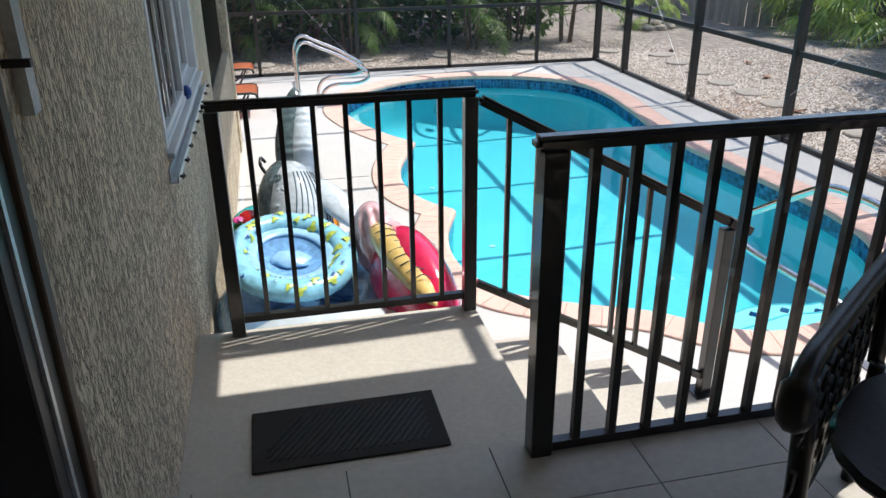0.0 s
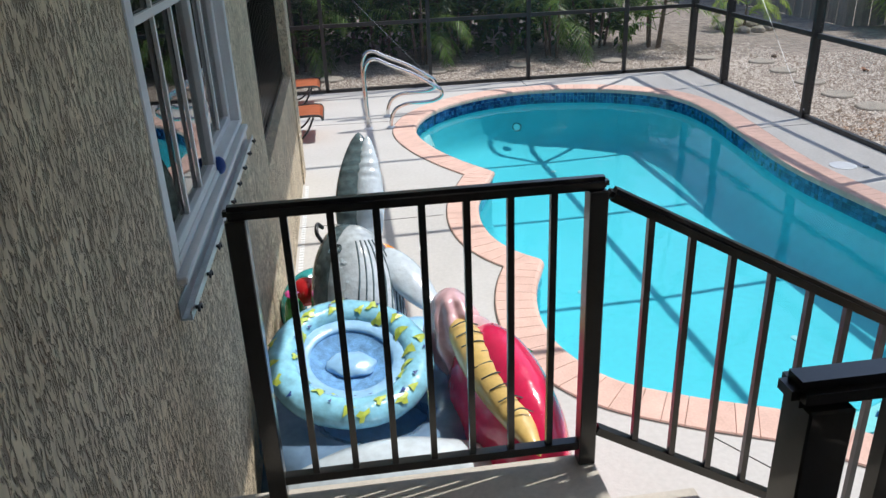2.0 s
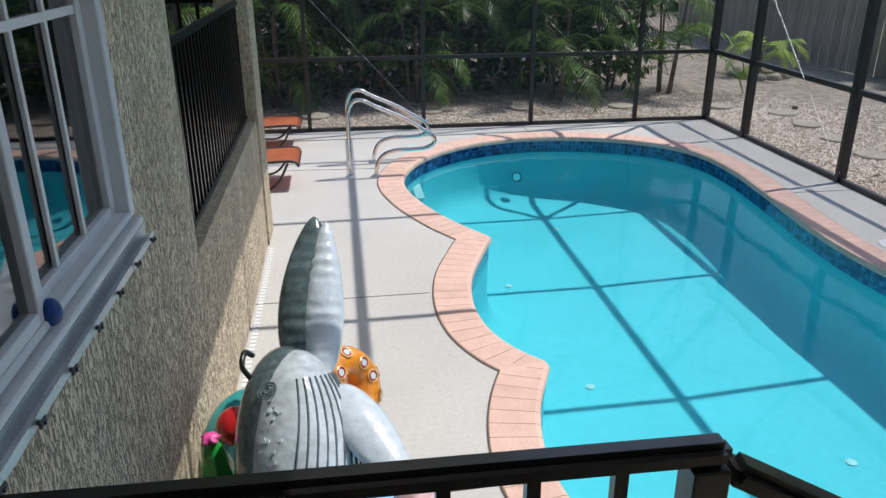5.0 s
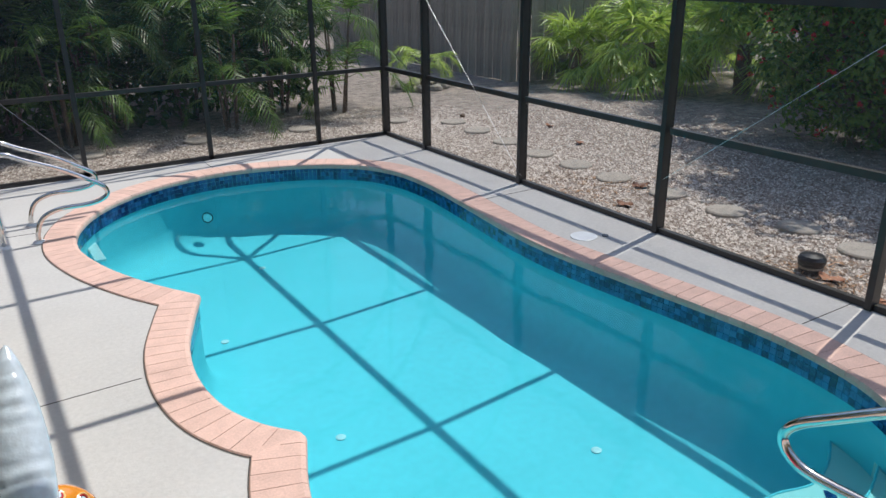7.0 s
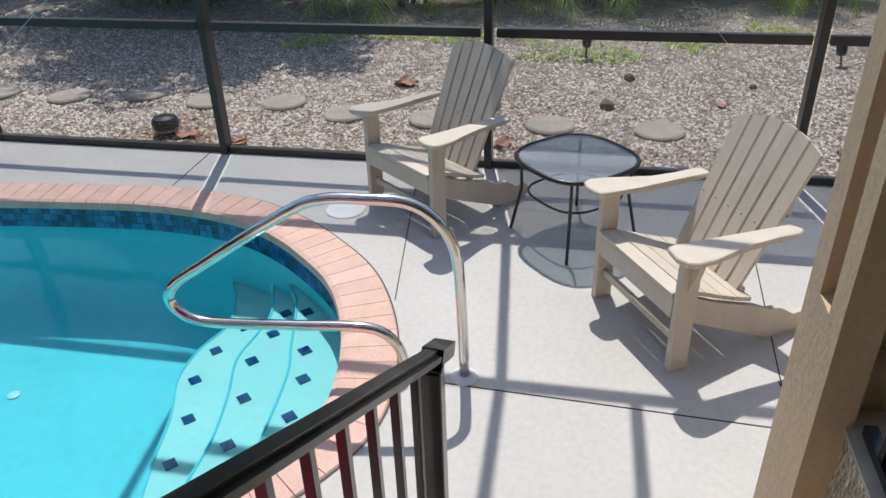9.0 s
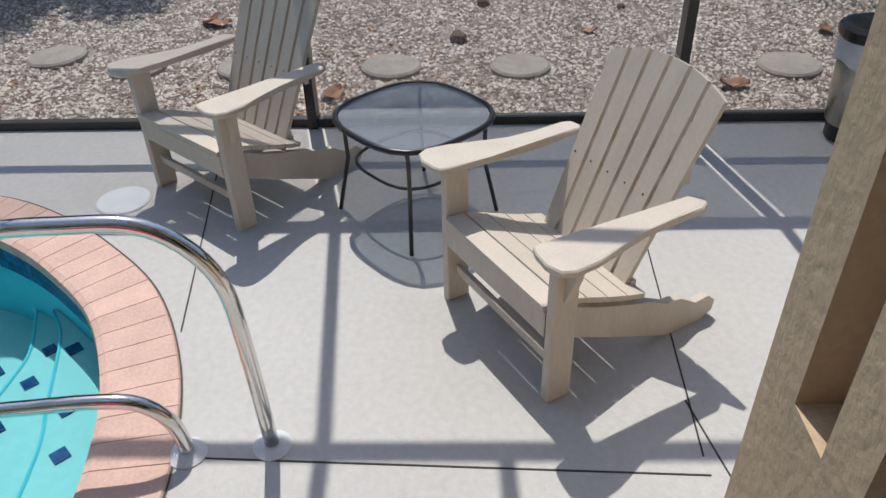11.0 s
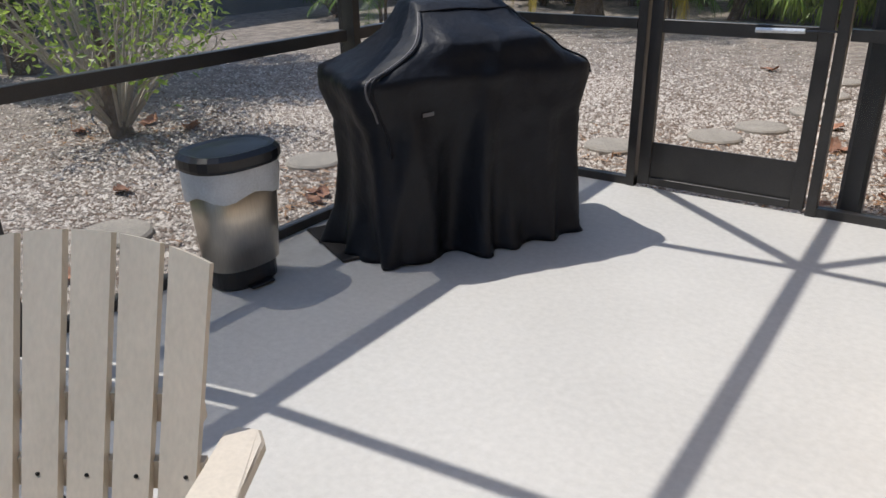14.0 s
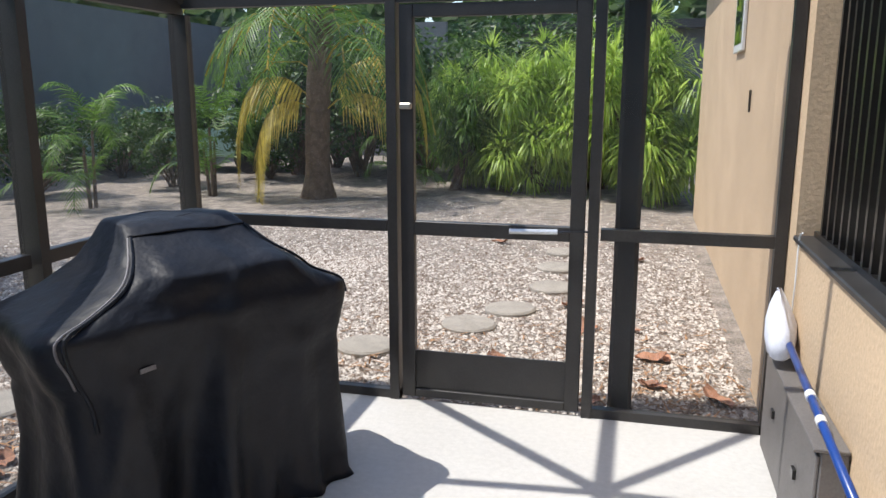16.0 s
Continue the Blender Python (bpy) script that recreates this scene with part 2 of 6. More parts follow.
def tube(bm, pts, r, seg=10, closed=False):
    """A round bar along pts; r is one radius or one for each point."""
    pts = [Vector(p) for p in pts]
    n = len(pts)
    rs = r if isinstance(r, (list, tuple)) else [r] * n
    rings, ref = [], None
    for i, p in enumerate(pts):
        q0, q1 = (pts[i - 1], pts[(i + 1) % n]) if closed else (pts[max(0, i - 1)], pts[min(n - 1, i + 1)])
        d = (q1 - q0).normalized()
        if ref is None:
            ref = d.orthogonal().normalized()
        ref = (ref - d * ref.dot(d)).normalized()
        o = d.cross(ref)
        rings.append([bm.verts.new(p + (ref * math.cos(2 * math.pi * k / seg) + o * math.sin(2 * math.pi * k / seg)) * rs[i]) for k in range(seg)])
    for i in range(n if closed else n - 1):
        a, b = rings[i], rings[(i + 1) % n]
        for k in range(seg):
            bm.faces.new((a[k], a[(k + 1) % seg], b[(k + 1) % seg], b[k]))
    if not closed:
        bm.faces.new(rings[0][::-1]), bm.faces.new(rings[-1])
    return bm


def arc(points, n=8):
    """Smooth curve through points (Catmull-Rom)."""
    p = [Vector(q) for q in points]
    p = [2 * p[0] - p[1]] + p + [2 * p[-1] - p[-2]]
    out = []
    for i in range(1, len(p) - 2):
        for k in range(n):
            t = k / n
            a, b, c, d = p[i - 1], p[i], p[i + 1], p[i + 2]
            out.append(0.5 * ((2 * b) + (c - a) * t + (2 * a - 5 * b + 4 * c - d) * t * t + (3 * b - a - 3 * c + d) * t ** 3))
    return out + [p[-2]]


def prism(bm, outline, z0, z1, m=None):
    """Extrudes a flat outline (x, y) from z0 to z1, with an own matrix m."""
    lo = [bm.verts.new((x, y, z0)) for x, y in outline]
    hi = [bm.verts.new((x, y, z1)) for x, y in outline]
    n = len(outline)
    fs = [bm.faces.new(hi), bm.faces.new(lo[::-1])] + [bm.faces.new((lo[i], lo[(i + 1) % n], hi[(i + 1) % n], hi[i])) for i in range(n)]
    if m is not None:
        bmesh.ops.transform(bm, matrix=m, verts=lo + hi)
    return bm


def lathe(bm, profile, seg=20, at=(0, 0, 0)):
    rings = [[bm.verts.new((at[0] + r * math.cos(2 * math.pi * k / seg), at[1] + r * math.sin(2 * math.pi * k / seg), at[2] + z)) for k in range(seg)] for r, z in profile]
    for a, b in zip(rings, rings[1:]):
        for k in range(seg):
            bm.faces.new((a[k], a[(k + 1) % seg], b[(k + 1) % seg], b[k]))
    bm.faces.new(rings[0][::-1]), bm.faces.new(rings[-1])
    return bm


# ---- plan in metres ----
HX = 1.27            # face of the house wall beside the landing
WX, WY0, WY1 = 6.90, 1.92, 15.80   # screen walls: east, south, north
LZ = 0.71            # landing
PZ = 0.857           # patio floor, one step above the landing
GZ = -0.04           # gravel
EAVE = 2.02
POSTS_Y = (14.72, 12.76, 10.81, 8.88, 6.94, 4.98, 3.04)
RISE = LZ / 4

# pool outline: three smooth runs that meet in two sharp points
POOL = [
    [(3.07, 11.72), (2.80, 12.20), (2.58, 12.78), (2.49, 13.38), (2.63, 13.98), (3.0, 14.53), (3.6, 14.94), (4.33, 15.09), (5.1, 14.94), (5.71, 14.56),
     (6.0, 14.05), (6.06, 13.36), (5.98, 12.5), (5.87, 11.6), (5.85, 10.98), (5.91, 10.3), (5.99, 9.55), (6.02, 8.95), (5.94, 8.42), (5.77, 8.07),
     (5.55, 7.79), (5.3, 7.55), (4.98, 7.38), (4.67, 7.29), (4.36, 7.27), (4.08, 7.40), (3.79, 7.66), (3.35, 7.88), (3.0, 8.12), (2.82, 8.48),
     (2.79, 8.86), (2.86, 9.25), (3.02, 9.66)],
    [(3.02, 9.66), (2.86, 9.87), (2.75, 10.15), (2.72, 10.52), (2.78, 10.95), (2.93, 11.38), (3.07, 11.72)],
]
ring = []
for run in POOL:
    ring += [p.to_2d() for p in arc([(x, y, 0) for x, y in run], 6)][:-1]


def offset_ring(pts, d, limit=1.35):
    """The closed outline moved outwards by d (negative: inwards); sharp points are mitred."""
    out, n = [], len(pts)
    for i, p in enumerate(pts):
        a, b = (p - pts[i - 1]).normalized(), (pts[(i + 1) % n] - p).normalized()
        na, nb = Vector((-a.y, a.x)), Vector((-b.y, b.x))
        s = (na + nb).normalized()
        out.append(p + s * d * SIDE / max(s.dot(na), 1 / limit))
    return out


area = sum(a.x * b.y - b.x * a.y for a, b in zip(ring, ring[1:] + ring[:1]))
SIDE = -1 if area > 0 else 1


def fill(bm, loops, z):
    """A flat sheet between closed outlines."""
    es = []
    for lp in loops:
        vs = [bm.verts.new((x, y, z)) for x, y in lp]
        es += [bm.edges.new((vs[i], vs[(i + 1) % len(vs)])) for i in range(len(vs))]
    bmesh.ops.triangle_fill(bm, edges=es, use_beauty=True)
    for f in bm.faces:
        f.normal_update()
        if f.normal.z < 0:
            f.normal_flip()
    return bm


# ---- ground and deck ----
def sheet(name, x0, x1, y0, y1, z, hole=None):
    bm = bmesh.new()
    lp = [[(x0, y0), (x1, y0), (x1, y1), (x0, y1)]]
    if hole:
        lp.append(hole)
    fill(bm, lp, z)
    return bm


gb = fill(bmesh.new(), [[(-70, -70), (90, -70), (90, 100), (-70, 100)], [(-7, 1.95), (6.87, 1.95), (6.87, 15.77), (-7, 15.77)]], GZ)
ground = part("ground", gb, "gravel", None, "crushed shell and gravel yard with scattered leaves around the screened pool", kind="structure")

deck = new("pool_deck")
tagged(deck, "smooth beige coated concrete pool deck with thin expansion joints", "deck", "", "structure")
COPE = 0.25
cope_out = offset_ring(ring, COPE)
bm = fill(bmesh.new(), [[(-7, WY0 + 0.01), (WX - 0.01, WY0 + 0.01), (WX - 0.01, WY1), (-7, WY1)], [(p.x, p.y) for p in cope_out]], 0.0)
ext = bmesh.ops.extrude_face_region(bm, geom=[e for e in bm.edges if e.is_boundary])
for v in [g for g in ext["geom"] if isinstance(g, bmesh.types.BMVert)]:
    v.co.z = -0.16
part("slab", bm, "deck", deck)
# joints: narrow dark saw cuts
jb = bmesh.new()
for a, b in [((4.62, 5.40), (6.86, 5.30)), ((4.85, 5.40), (4.35, 5.30)), ((1.27, 10.70), (2.46, 10.72)), ((1.27, 14.0), (2.3, 13.95)), ((5.2, 7.18), (6.87, 7.42)), ((1.3, 8.6), (2.55, 8.65)),
             ((4.55, 5.395), (4.62, 7.02)), ((6.2, 12.5), (6.87, 12.5)), ((4.3, 15.36), (4.3, 15.8)), ((3.3, 7.6), (3.75, 6.85)), ((6.3, 9.0), (6.87, 9.0))]:
    beam(jb, (*a, 0.0), (*b, 0.0), 0.0055, 0.005)
part("joint_lines", jb, material("joint_shadow", (0.05, 0.045, 0.04), 0.9), deck, "thin dark saw-cut joints")

# pool shell
FLOOR = -0.79
shell = bmesh.new()
levels = [(0.0, -0.03), (0.0, -0.30), (0.0, -0.52), (-0.025, -0.63), (-0.08, -0.71), (-0.17, -0.765), (-0.30, FLOOR)]
loops = []
for d, z in levels:
    pts = offset_ring(ring, d) if d else ring
    loops.append([shell.verts.new((p.x, p.y, z)) for p in pts])
n = len(ring)
for a, b in zip(loops, loops[1:]):
    for i in range(n):
        shell.faces.new((a[i], a[(i + 1) % n], b[(i + 1) % n], b[i]))
es = [shell.edges.get((loops[-1][i], loops[-1][(i + 1) % n])) for i in range(n)]
bmesh.ops.triangle_fill(shell, edges=es, use_beauty=True)
pool = new("swimming_pool")
tagged(pool, "curvy turquoise in-ground pool with pale plaster floor", "pool", "", "structure")
part("shell", shell, "plaster", pool, smooth=True)
wb = fill(bmesh.new(), [[(p.x, p.y) for p in offset_ring(ring, 0.004)]], -0.135)
water = part("water", wb, "water", None, "clear still turquoise pool water", kind="structure")
water.visible_shadow = True

# entry steps in the south-east bay of the pool
STEPS = (
    (-0.30, [(5.68, 7.97), (5.50, 7.86), (5.12, 7.75), (4.87, 7.68), (4.31, 7.62), (4.08, 7.54), (3.95, 7.53)], [(5.43, 7.77), (5.09, 7.66), (4.87, 7.59), (4.60, 7.56), (4.31, 7.54)]),
    (-0.40, [(5.84, 8.15), (5.53, 8.04), (5.33, 8.04), (5.08, 8.06), (4.79, 7.98), (4.47, 7.92), (4.15, 7.90), (3.88, 7.72)], [(5.53, 7.95), (5.33, 7.95), (5.08, 7.97), (4.79, 7.89), (4.47, 7.83), (4.21, 7.81)]),
    (-0.50, [(5.96, 8.50), (5.74, 8.38), (5.49, 8.32), (5.25, 8.38), (4.99, 8.38), (4.70, 8.27), (4.40, 8.20), (4.05, 8.08), (3.66, 7.80)], [(5.49, 8.21), (5.25, 8.28), (4.99, 8.28), (4.70, 8.17), (4.40, 8.11)]),
)
for dz, edge, marks in STEPS:
    inner = [p.to_2d() for p in arc([(x, y, 0) for x, y in edge], 5)]
    rim = offset_ring(ring, -0.002)
    i0, i1 = (min(range(len(rim)), key=lambda i: (rim[i] - q).length) for q in (inner[0], inner[-1]))
    outline = [tuple(p) for p in rim[i0:i1 + 1]] + [tuple(p) for p in inner[::-1]]
    b = fill(bmesh.new(), [outline], dz)
    rr_ = bmesh.ops.extrude_face_region(b, geom=b.faces[:])
    for v in [g for g in rr_["geom"] if isinstance(g, bmesh.types.BMVert)]:
        v.co.z = FLOOR - 0.02
    part("step", b, "poolstep", pool, "pale plastered underwater step")
    part("nosing", tube(bmesh.new(), [Vector((p.x, p.y, dz)) for p in inner], 0.008, 6), "plaster", pool, "rounded step edge")
    for x, y in marks:
        mark = bmesh.new()
        s = 0.042
        prism(mark, [(0, -s), (s, 0), (0, s), (-s, 0)], 0, 0.006, Matrix.Translation((x, y, dz + 0.001)))
        part("step_marker", mark, "pooltile", pool, "cobalt blue diamond tile")
for x, y in ((3.64, 10.59), (3.42, 12.43), (4.29, 13.88), (5.0, 9.51)):
    b = bmesh.new()
    lathe(b, [(0.0, 0.0), (0.032, 0.0), (0.036, 0.006), (0.02, 0.010), (0.0, 0.009)], 14, (x, y, FLOOR + 0.001))
    part("floor_inlet", b, "white", pool, "round white floor inlet")
b = bmesh.new()
lathe(b, [(0.0, -0.01), (0.06, -0.01), (0.06, 0.004), (0.05, 0.012), (0.0, 0.012)], 20)
bmesh.ops.transform(b, matrix=Matrix.Translation((4.05, 14.93, -0.46)) @ Matrix.Rotation(radians(60), 4, "X"), verts=b.verts)
part("return_cover", b, "plaster", pool, "turquoise round return cover")
rg = tube(bmesh.new(), [(0.058 * math.cos(k * 0.45), 0.058 * math.sin(k * 0.45), 0.012) for k in range(14)], 0.006, 5, True)
bmesh.ops.transform(rg, matrix=Matrix.Translation((4.05, 14.93, -0.46)) @ Matrix.Rotation(radians(60), 4, "X"), verts=rg.verts)
part("return_ring", rg, "rail", pool, "dark rim of the return cover")


# ---- house ----
def wall(name, segs, mat="stucco", label="", m=None):
    bm = bmesh.new()
    for s in segs:
        box(bm, *s)
    return part(name, bm, mat, None, label, kind="structure")


T = 0.2
TOP = 3.22
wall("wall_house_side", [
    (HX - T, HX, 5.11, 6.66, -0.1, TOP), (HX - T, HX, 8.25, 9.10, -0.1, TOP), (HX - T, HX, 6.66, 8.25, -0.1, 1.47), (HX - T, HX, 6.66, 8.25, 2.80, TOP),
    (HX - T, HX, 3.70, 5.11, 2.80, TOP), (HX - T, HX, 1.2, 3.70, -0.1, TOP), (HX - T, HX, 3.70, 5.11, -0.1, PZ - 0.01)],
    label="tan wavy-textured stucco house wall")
wall("wall_north_patio", [(HX - T, HX, 9.10, 11.80, -0.1, 1.02), (HX - T - 0.02, HX + 0.015, 11.80, 12.20, -0.1, TOP), (HX - T, HX, 9.10, 11.80, 2.75, TOP),
                          (-4.0, HX - T - 0.02, 12.0, 12.2, -0.1, 1.02), (-4.0, HX - T - 0.02, 12.0, 12.2, 2.75, TOP)], label="tan stucco knee wall of the covered patio")
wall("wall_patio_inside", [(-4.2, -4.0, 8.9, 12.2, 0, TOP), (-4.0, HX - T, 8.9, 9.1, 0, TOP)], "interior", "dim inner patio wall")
wall("floor_north_patio", [(-4.0, HX - T, 9.1, 12.0, LZ - 0.1, LZ)], "landing", "raised patio floor")
wall("wall_far_house", [(-14, -4.2, 11.9, 12.2, -0.1, TOP), (-14.2, -14, -9, 12.2, -0.1, TOP)], label="tan stucco house wall")
PX = 3.90
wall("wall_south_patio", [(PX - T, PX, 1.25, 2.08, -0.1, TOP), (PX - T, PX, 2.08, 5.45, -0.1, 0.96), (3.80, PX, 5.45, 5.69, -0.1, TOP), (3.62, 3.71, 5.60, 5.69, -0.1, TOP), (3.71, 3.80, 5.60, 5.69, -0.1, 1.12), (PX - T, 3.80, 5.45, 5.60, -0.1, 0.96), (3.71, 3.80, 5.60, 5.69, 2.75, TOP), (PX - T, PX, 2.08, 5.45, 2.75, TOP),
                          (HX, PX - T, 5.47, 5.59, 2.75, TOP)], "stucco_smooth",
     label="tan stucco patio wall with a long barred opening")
wall("patio_slab", [(HX + 0.004, PX - T, 1.4, 5.612, -0.1, PZ - 0.012)], "stucco", "stucco-faced raised patio base")
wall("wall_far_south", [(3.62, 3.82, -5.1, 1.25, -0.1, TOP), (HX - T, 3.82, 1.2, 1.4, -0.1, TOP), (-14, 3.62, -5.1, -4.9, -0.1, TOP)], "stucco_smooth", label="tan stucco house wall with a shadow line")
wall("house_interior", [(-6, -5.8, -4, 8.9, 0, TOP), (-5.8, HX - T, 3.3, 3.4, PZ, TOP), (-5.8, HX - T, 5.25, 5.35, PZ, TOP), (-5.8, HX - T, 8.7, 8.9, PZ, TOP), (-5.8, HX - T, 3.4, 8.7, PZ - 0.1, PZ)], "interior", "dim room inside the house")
wall("ceiling", [(-14.2, HX + 0.0, -5.1, 12.2, TOP, TOP + 0.12), (HX, PX + 0.25, -5.1, 6.56, TOP, TOP + 0.12), (HX, 2.62, 6.56, 12.6, TOP, TOP + 0.12), (-14.2, HX, 12.2, 12.6, TOP, TOP + 0.12)], "roof",
     "pale soffit and ceiling boards")
wall("roof", [(-14.3, 2.66, 6.60, 12.7, TOP + 0.12, TOP + 0.30), (-14.3, PX + 0.34, -5.2, 6.60, TOP + 0.12, TOP + 0.30)], "bronze", "low roof edge with gutter")

# landing and stairs
wall("landing", [(HX, 2.41, 5.617, 6.74, -0.1, LZ)], "landing", "smooth grey-beige painted concrete landing")
st = new("stairs")
tagged(st, "four-riser painted concrete stairs down to the pool deck", "stairs", "", "structure")
for k in range(3):
    x0 = 2.41 + 0.36 * k
    part("step", boxm(x0 + 0.002, x0 + 0.362, 5.62, 6.72, -0.1, LZ - RISE * (k + 1), 0.006), "landing", st)

# sliding door frame by the patio
door = new("door_frame")
tagged(door, "dark bronze sliding door frame with worn tracks", "door", "", "structure")
for s, nm in (((HX - 0.16, HX + 0.002, 4.96, 5.075, PZ, 2.80), "jamb"), ((HX - 0.16, HX + 0.01, 3.70, 3.78, PZ, 2.80), "jamb"), ((HX - 0.16, HX + 0.012, 3.70, 5.08, 2.74, 2.82), "head"), ((HX - 0.16, HX + 0.03, 3.78, 4.96, PZ - 0.012, PZ + 0.02), "sill")):
    part(nm, boxm(*s, 0.004), "bronze", door)
part("casing", boxm(HX - 0.10, HX + 0.012, 5.077, 5.112, PZ, 2.80, 0.003), material("brown_casing", (0.085, 0.055, 0.035), 0.5), door, "dark brown casing strip")
part("track_strip", boxm(HX - 0.02, HX + 0.008, 5.005, 5.018, PZ, 2.74), "galv", door, "pale metal edge strip")
part("track_strip", boxm(HX - 0.10, HX - 0.085, 4.93, 4.955, PZ, 2.74), "galv", door, "pale metal weather strip")
part("pane", boxm(HX - 0.12, HX - 0.112, 3.78, 4.93, PZ + 0.02, 2.74), "glass", door)
br = part("hinge_pin", boxm(HX + 0.0, HX + 0.04, 5.16, 5.172, 2.06, 2.072), "bronze", door, "rusty shutter bolt")
part("shutter_channel", boxm(HX + 0.001, HX + 0.02, 5.20, 5.24, 1.98, 2.6), "galv", door, "short galvanised shutter channel")

# window with white grids and a shutter track
win = new("window_side")
tagged(win, "white two-sash sliding window with narrow grids", "window", "", "structure")
Y0, Y1, Z0, Z1 = 6.66, 8.25, 1.47, 2.80
part("window_sill", boxm(HX - 0.17, HX + 0.026, Y0 + 0.002, Y1 - 0.002, Z0 + 0.001, Z0 + 0.022, 0.004), "white", win)
fr = bmesh.new()
for s in ((Y0 + .002, Y0 + 0.05, Z0 + 0.03, Z1 - .002), (Y1 - 0.05, Y1 - .002, Z0 + 0.03, Z1 - .002), (Y0 + 0.05, Y1 - 0.05, Z0 + 0.03, Z0 + 0.052), (Y0 + 0.05, Y1 - 0.05, Z1 - 0.05, Z1 - .002)):
    box(fr, HX - 0.08, HX + 0.004, *s, 0.004)
part("window_frame", fr, "white", win)
for i, (a, b, xo) in enumerate(((Y0 + 0.05, 7.50, 0.0), (7.46, Y1 - 0.05, -0.035))):
    sash = bmesh.new()
    x0, x1 = HX - 0.030 + xo, HX - 0.002 + xo
    for s in ((a, a + 0.04, Z0 + 0.052, Z1 - 0.05), (b - 0.04, b, Z0 + 0.052, Z1 - 0.05), (a + 0.04, b - 0.04, Z0 + 0.052, Z0 + 0.080), (a + 0.04, b - 0.04, Z1 - 0.09, Z1 - 0.05)):
        box(sash, x0, x1, *s, 0.003)
    part("sash", sash, "white", win)
    g = bmesh.new()
    for k in (1, 2):
        y = a + 0.04 + (b - a - 0.08) * k / 3
        box(g, x0 + 0.010, x0 + 0.020, y - 0.009, y + 0.009, Z0 + 0.080, Z1 - 0.09)
    box(g, x0 + 0.0105, x0 + 0.0205, a + 0.04, b - 0.04, 2.10, 2.122)
    part("grid", g, "muntin", win)
    part("pane", boxm(x0 + 0.003, x0 + 0.007, a + 0.04, b - 0.04, Z0 + 0.080, Z1 - 0.09), "glass", win)
tr = bmesh.new()
box(tr, HX + 0.001, HX + 0.028, 6.615, 8.32, 1.395, 1.400)
box(tr, HX + 0.001, HX + 0.005, 6.615, 8.32, 1.400, 1.445)
box(tr, HX + 0.028, HX + 0.032, 6.615, 8.32, 1.395, 1.42)
part("shutter_track", tr, "galv", win, "galvanised storm shutter track")
for k in range(9):
    wn_ = bmesh.new()
    y = 6.665 + k * 0.2
    box(wn_, HX + 0.032, HX + 0.05, y - 0.004, y + 0.004, 1.402, 1.410)
    box(wn_, HX + 0.040, HX + 0.046, y - 0.018, y + 0.018, 1.398, 1.414, 0.003)
    part("wing_nut", wn_, "bronze", win, "dark wing nut")


# ---- railings ----
def railing(name, a, b, h=0.93, base=0.07, post=0.05, bal=0.019, pitch=0.115, label="", posts=(0, 1), over=0.0, cap=0.05, parent_cat="railing", wide=0.045):
    """A straight railing from a to b (floor points), bars upright."""
    e = thing(name, label, parent_cat)
    a, b = Vector(a), Vector(b)
    d = b - a
    L = d.to_2d().length
    u = d / L
    up = Vector((0, 0, 1))
    t = beam(bmesh.new(), a + up * h - u * over, b + up * h + u * over, wide, 0.038)
    bmesh.ops.bevel(t, geom=t.edges[:], offset=0.012, segments=2, affect="EDGES")
    part("top_rail", t, "rail", e)
    part("bottom_rail", beam(bmesh.new(), a + up * base, b + up * base, 0.03, 0.028), "rail", e)
    for p in posts:
        q = a + d * p
        pb = boxm(q.x - post / 2, q.x + post / 2, q.y - post / 2, q.y + post / 2, q.z, q.z + h - 0.018, 0.003)
        part("post", pb, "rail", e)
    n = int((L - 0.06) / pitch)
    me = None
    for k in range(1, n + 1):
        q = a + d * (k / (n + 1))
        if me is None:
            bb = boxm(-bal / 2, bal / 2, -bal / 2, bal / 2, base, h - 0.018)
            o = part("baluster", bb, "rail", e)
            me = o.data
        else:
            o = new("baluster", me)
            o.parent = e
        o.location = q
    return e


RL = "black painted aluminium railing with square balusters"
railing("landing_railing", (1.43, 6.71, LZ), (2.385, 6.71, LZ), 0.93, label=RL + " at the landing edge", over=0.03, post=0.052)
railing("stair_railing", (2.42, 6.712, 0.725), (3.50, 6.60, 0.16), 0.885, base=0.10, label="sloping " + RL + " down the stairs", posts=(), over=0.0, wide=0.055)
o = thing("stair_newel", "black square newel post on the lowest stair", "post")
part("shaft", boxm(3.474, 3.526, 6.575, 6.627, LZ - 3 * RISE + 0.001, 1.012, 0.003), "rail", o)
part("foot_plate", boxm(3.44, 3.556, 6.545, 6.657, LZ - 3 * RISE + 0.001, LZ - 3 * RISE + 0.009), "rail", o)
part("handrail_end", beam(bmesh.new(), (3.502, 6.5995, 1.0455), (3.60, 6.59, 1.0), 0.055, 0.038), "rail", o)
railing("patio_railing", (2.292, 5.572, PZ), (3.60, 5.572, PZ), 0.907, base=0.02, label=RL + " along the tiled patio", over=0.05, post=0.062, bal=0.023, pitch=0.104, posts=(0,), wide=0.055)
railing("barred_opening", (PX - 0.08, 2.11, 0.965), (PX - 0.08, 5.42, 0.965), 1.78, base=0.03, label="tall black bars filling the stucco patio opening", posts=(), pitch=0.10, bal=0.024)
railing("north_patio_railing", (HX - 0.07, 9.12, 1.02), (HX - 0.07, 11.79, 1.02), 0.86, base=0.03, label=RL + " on the stucco knee wall", posts=(), pitch=0.095, bal=0.024)
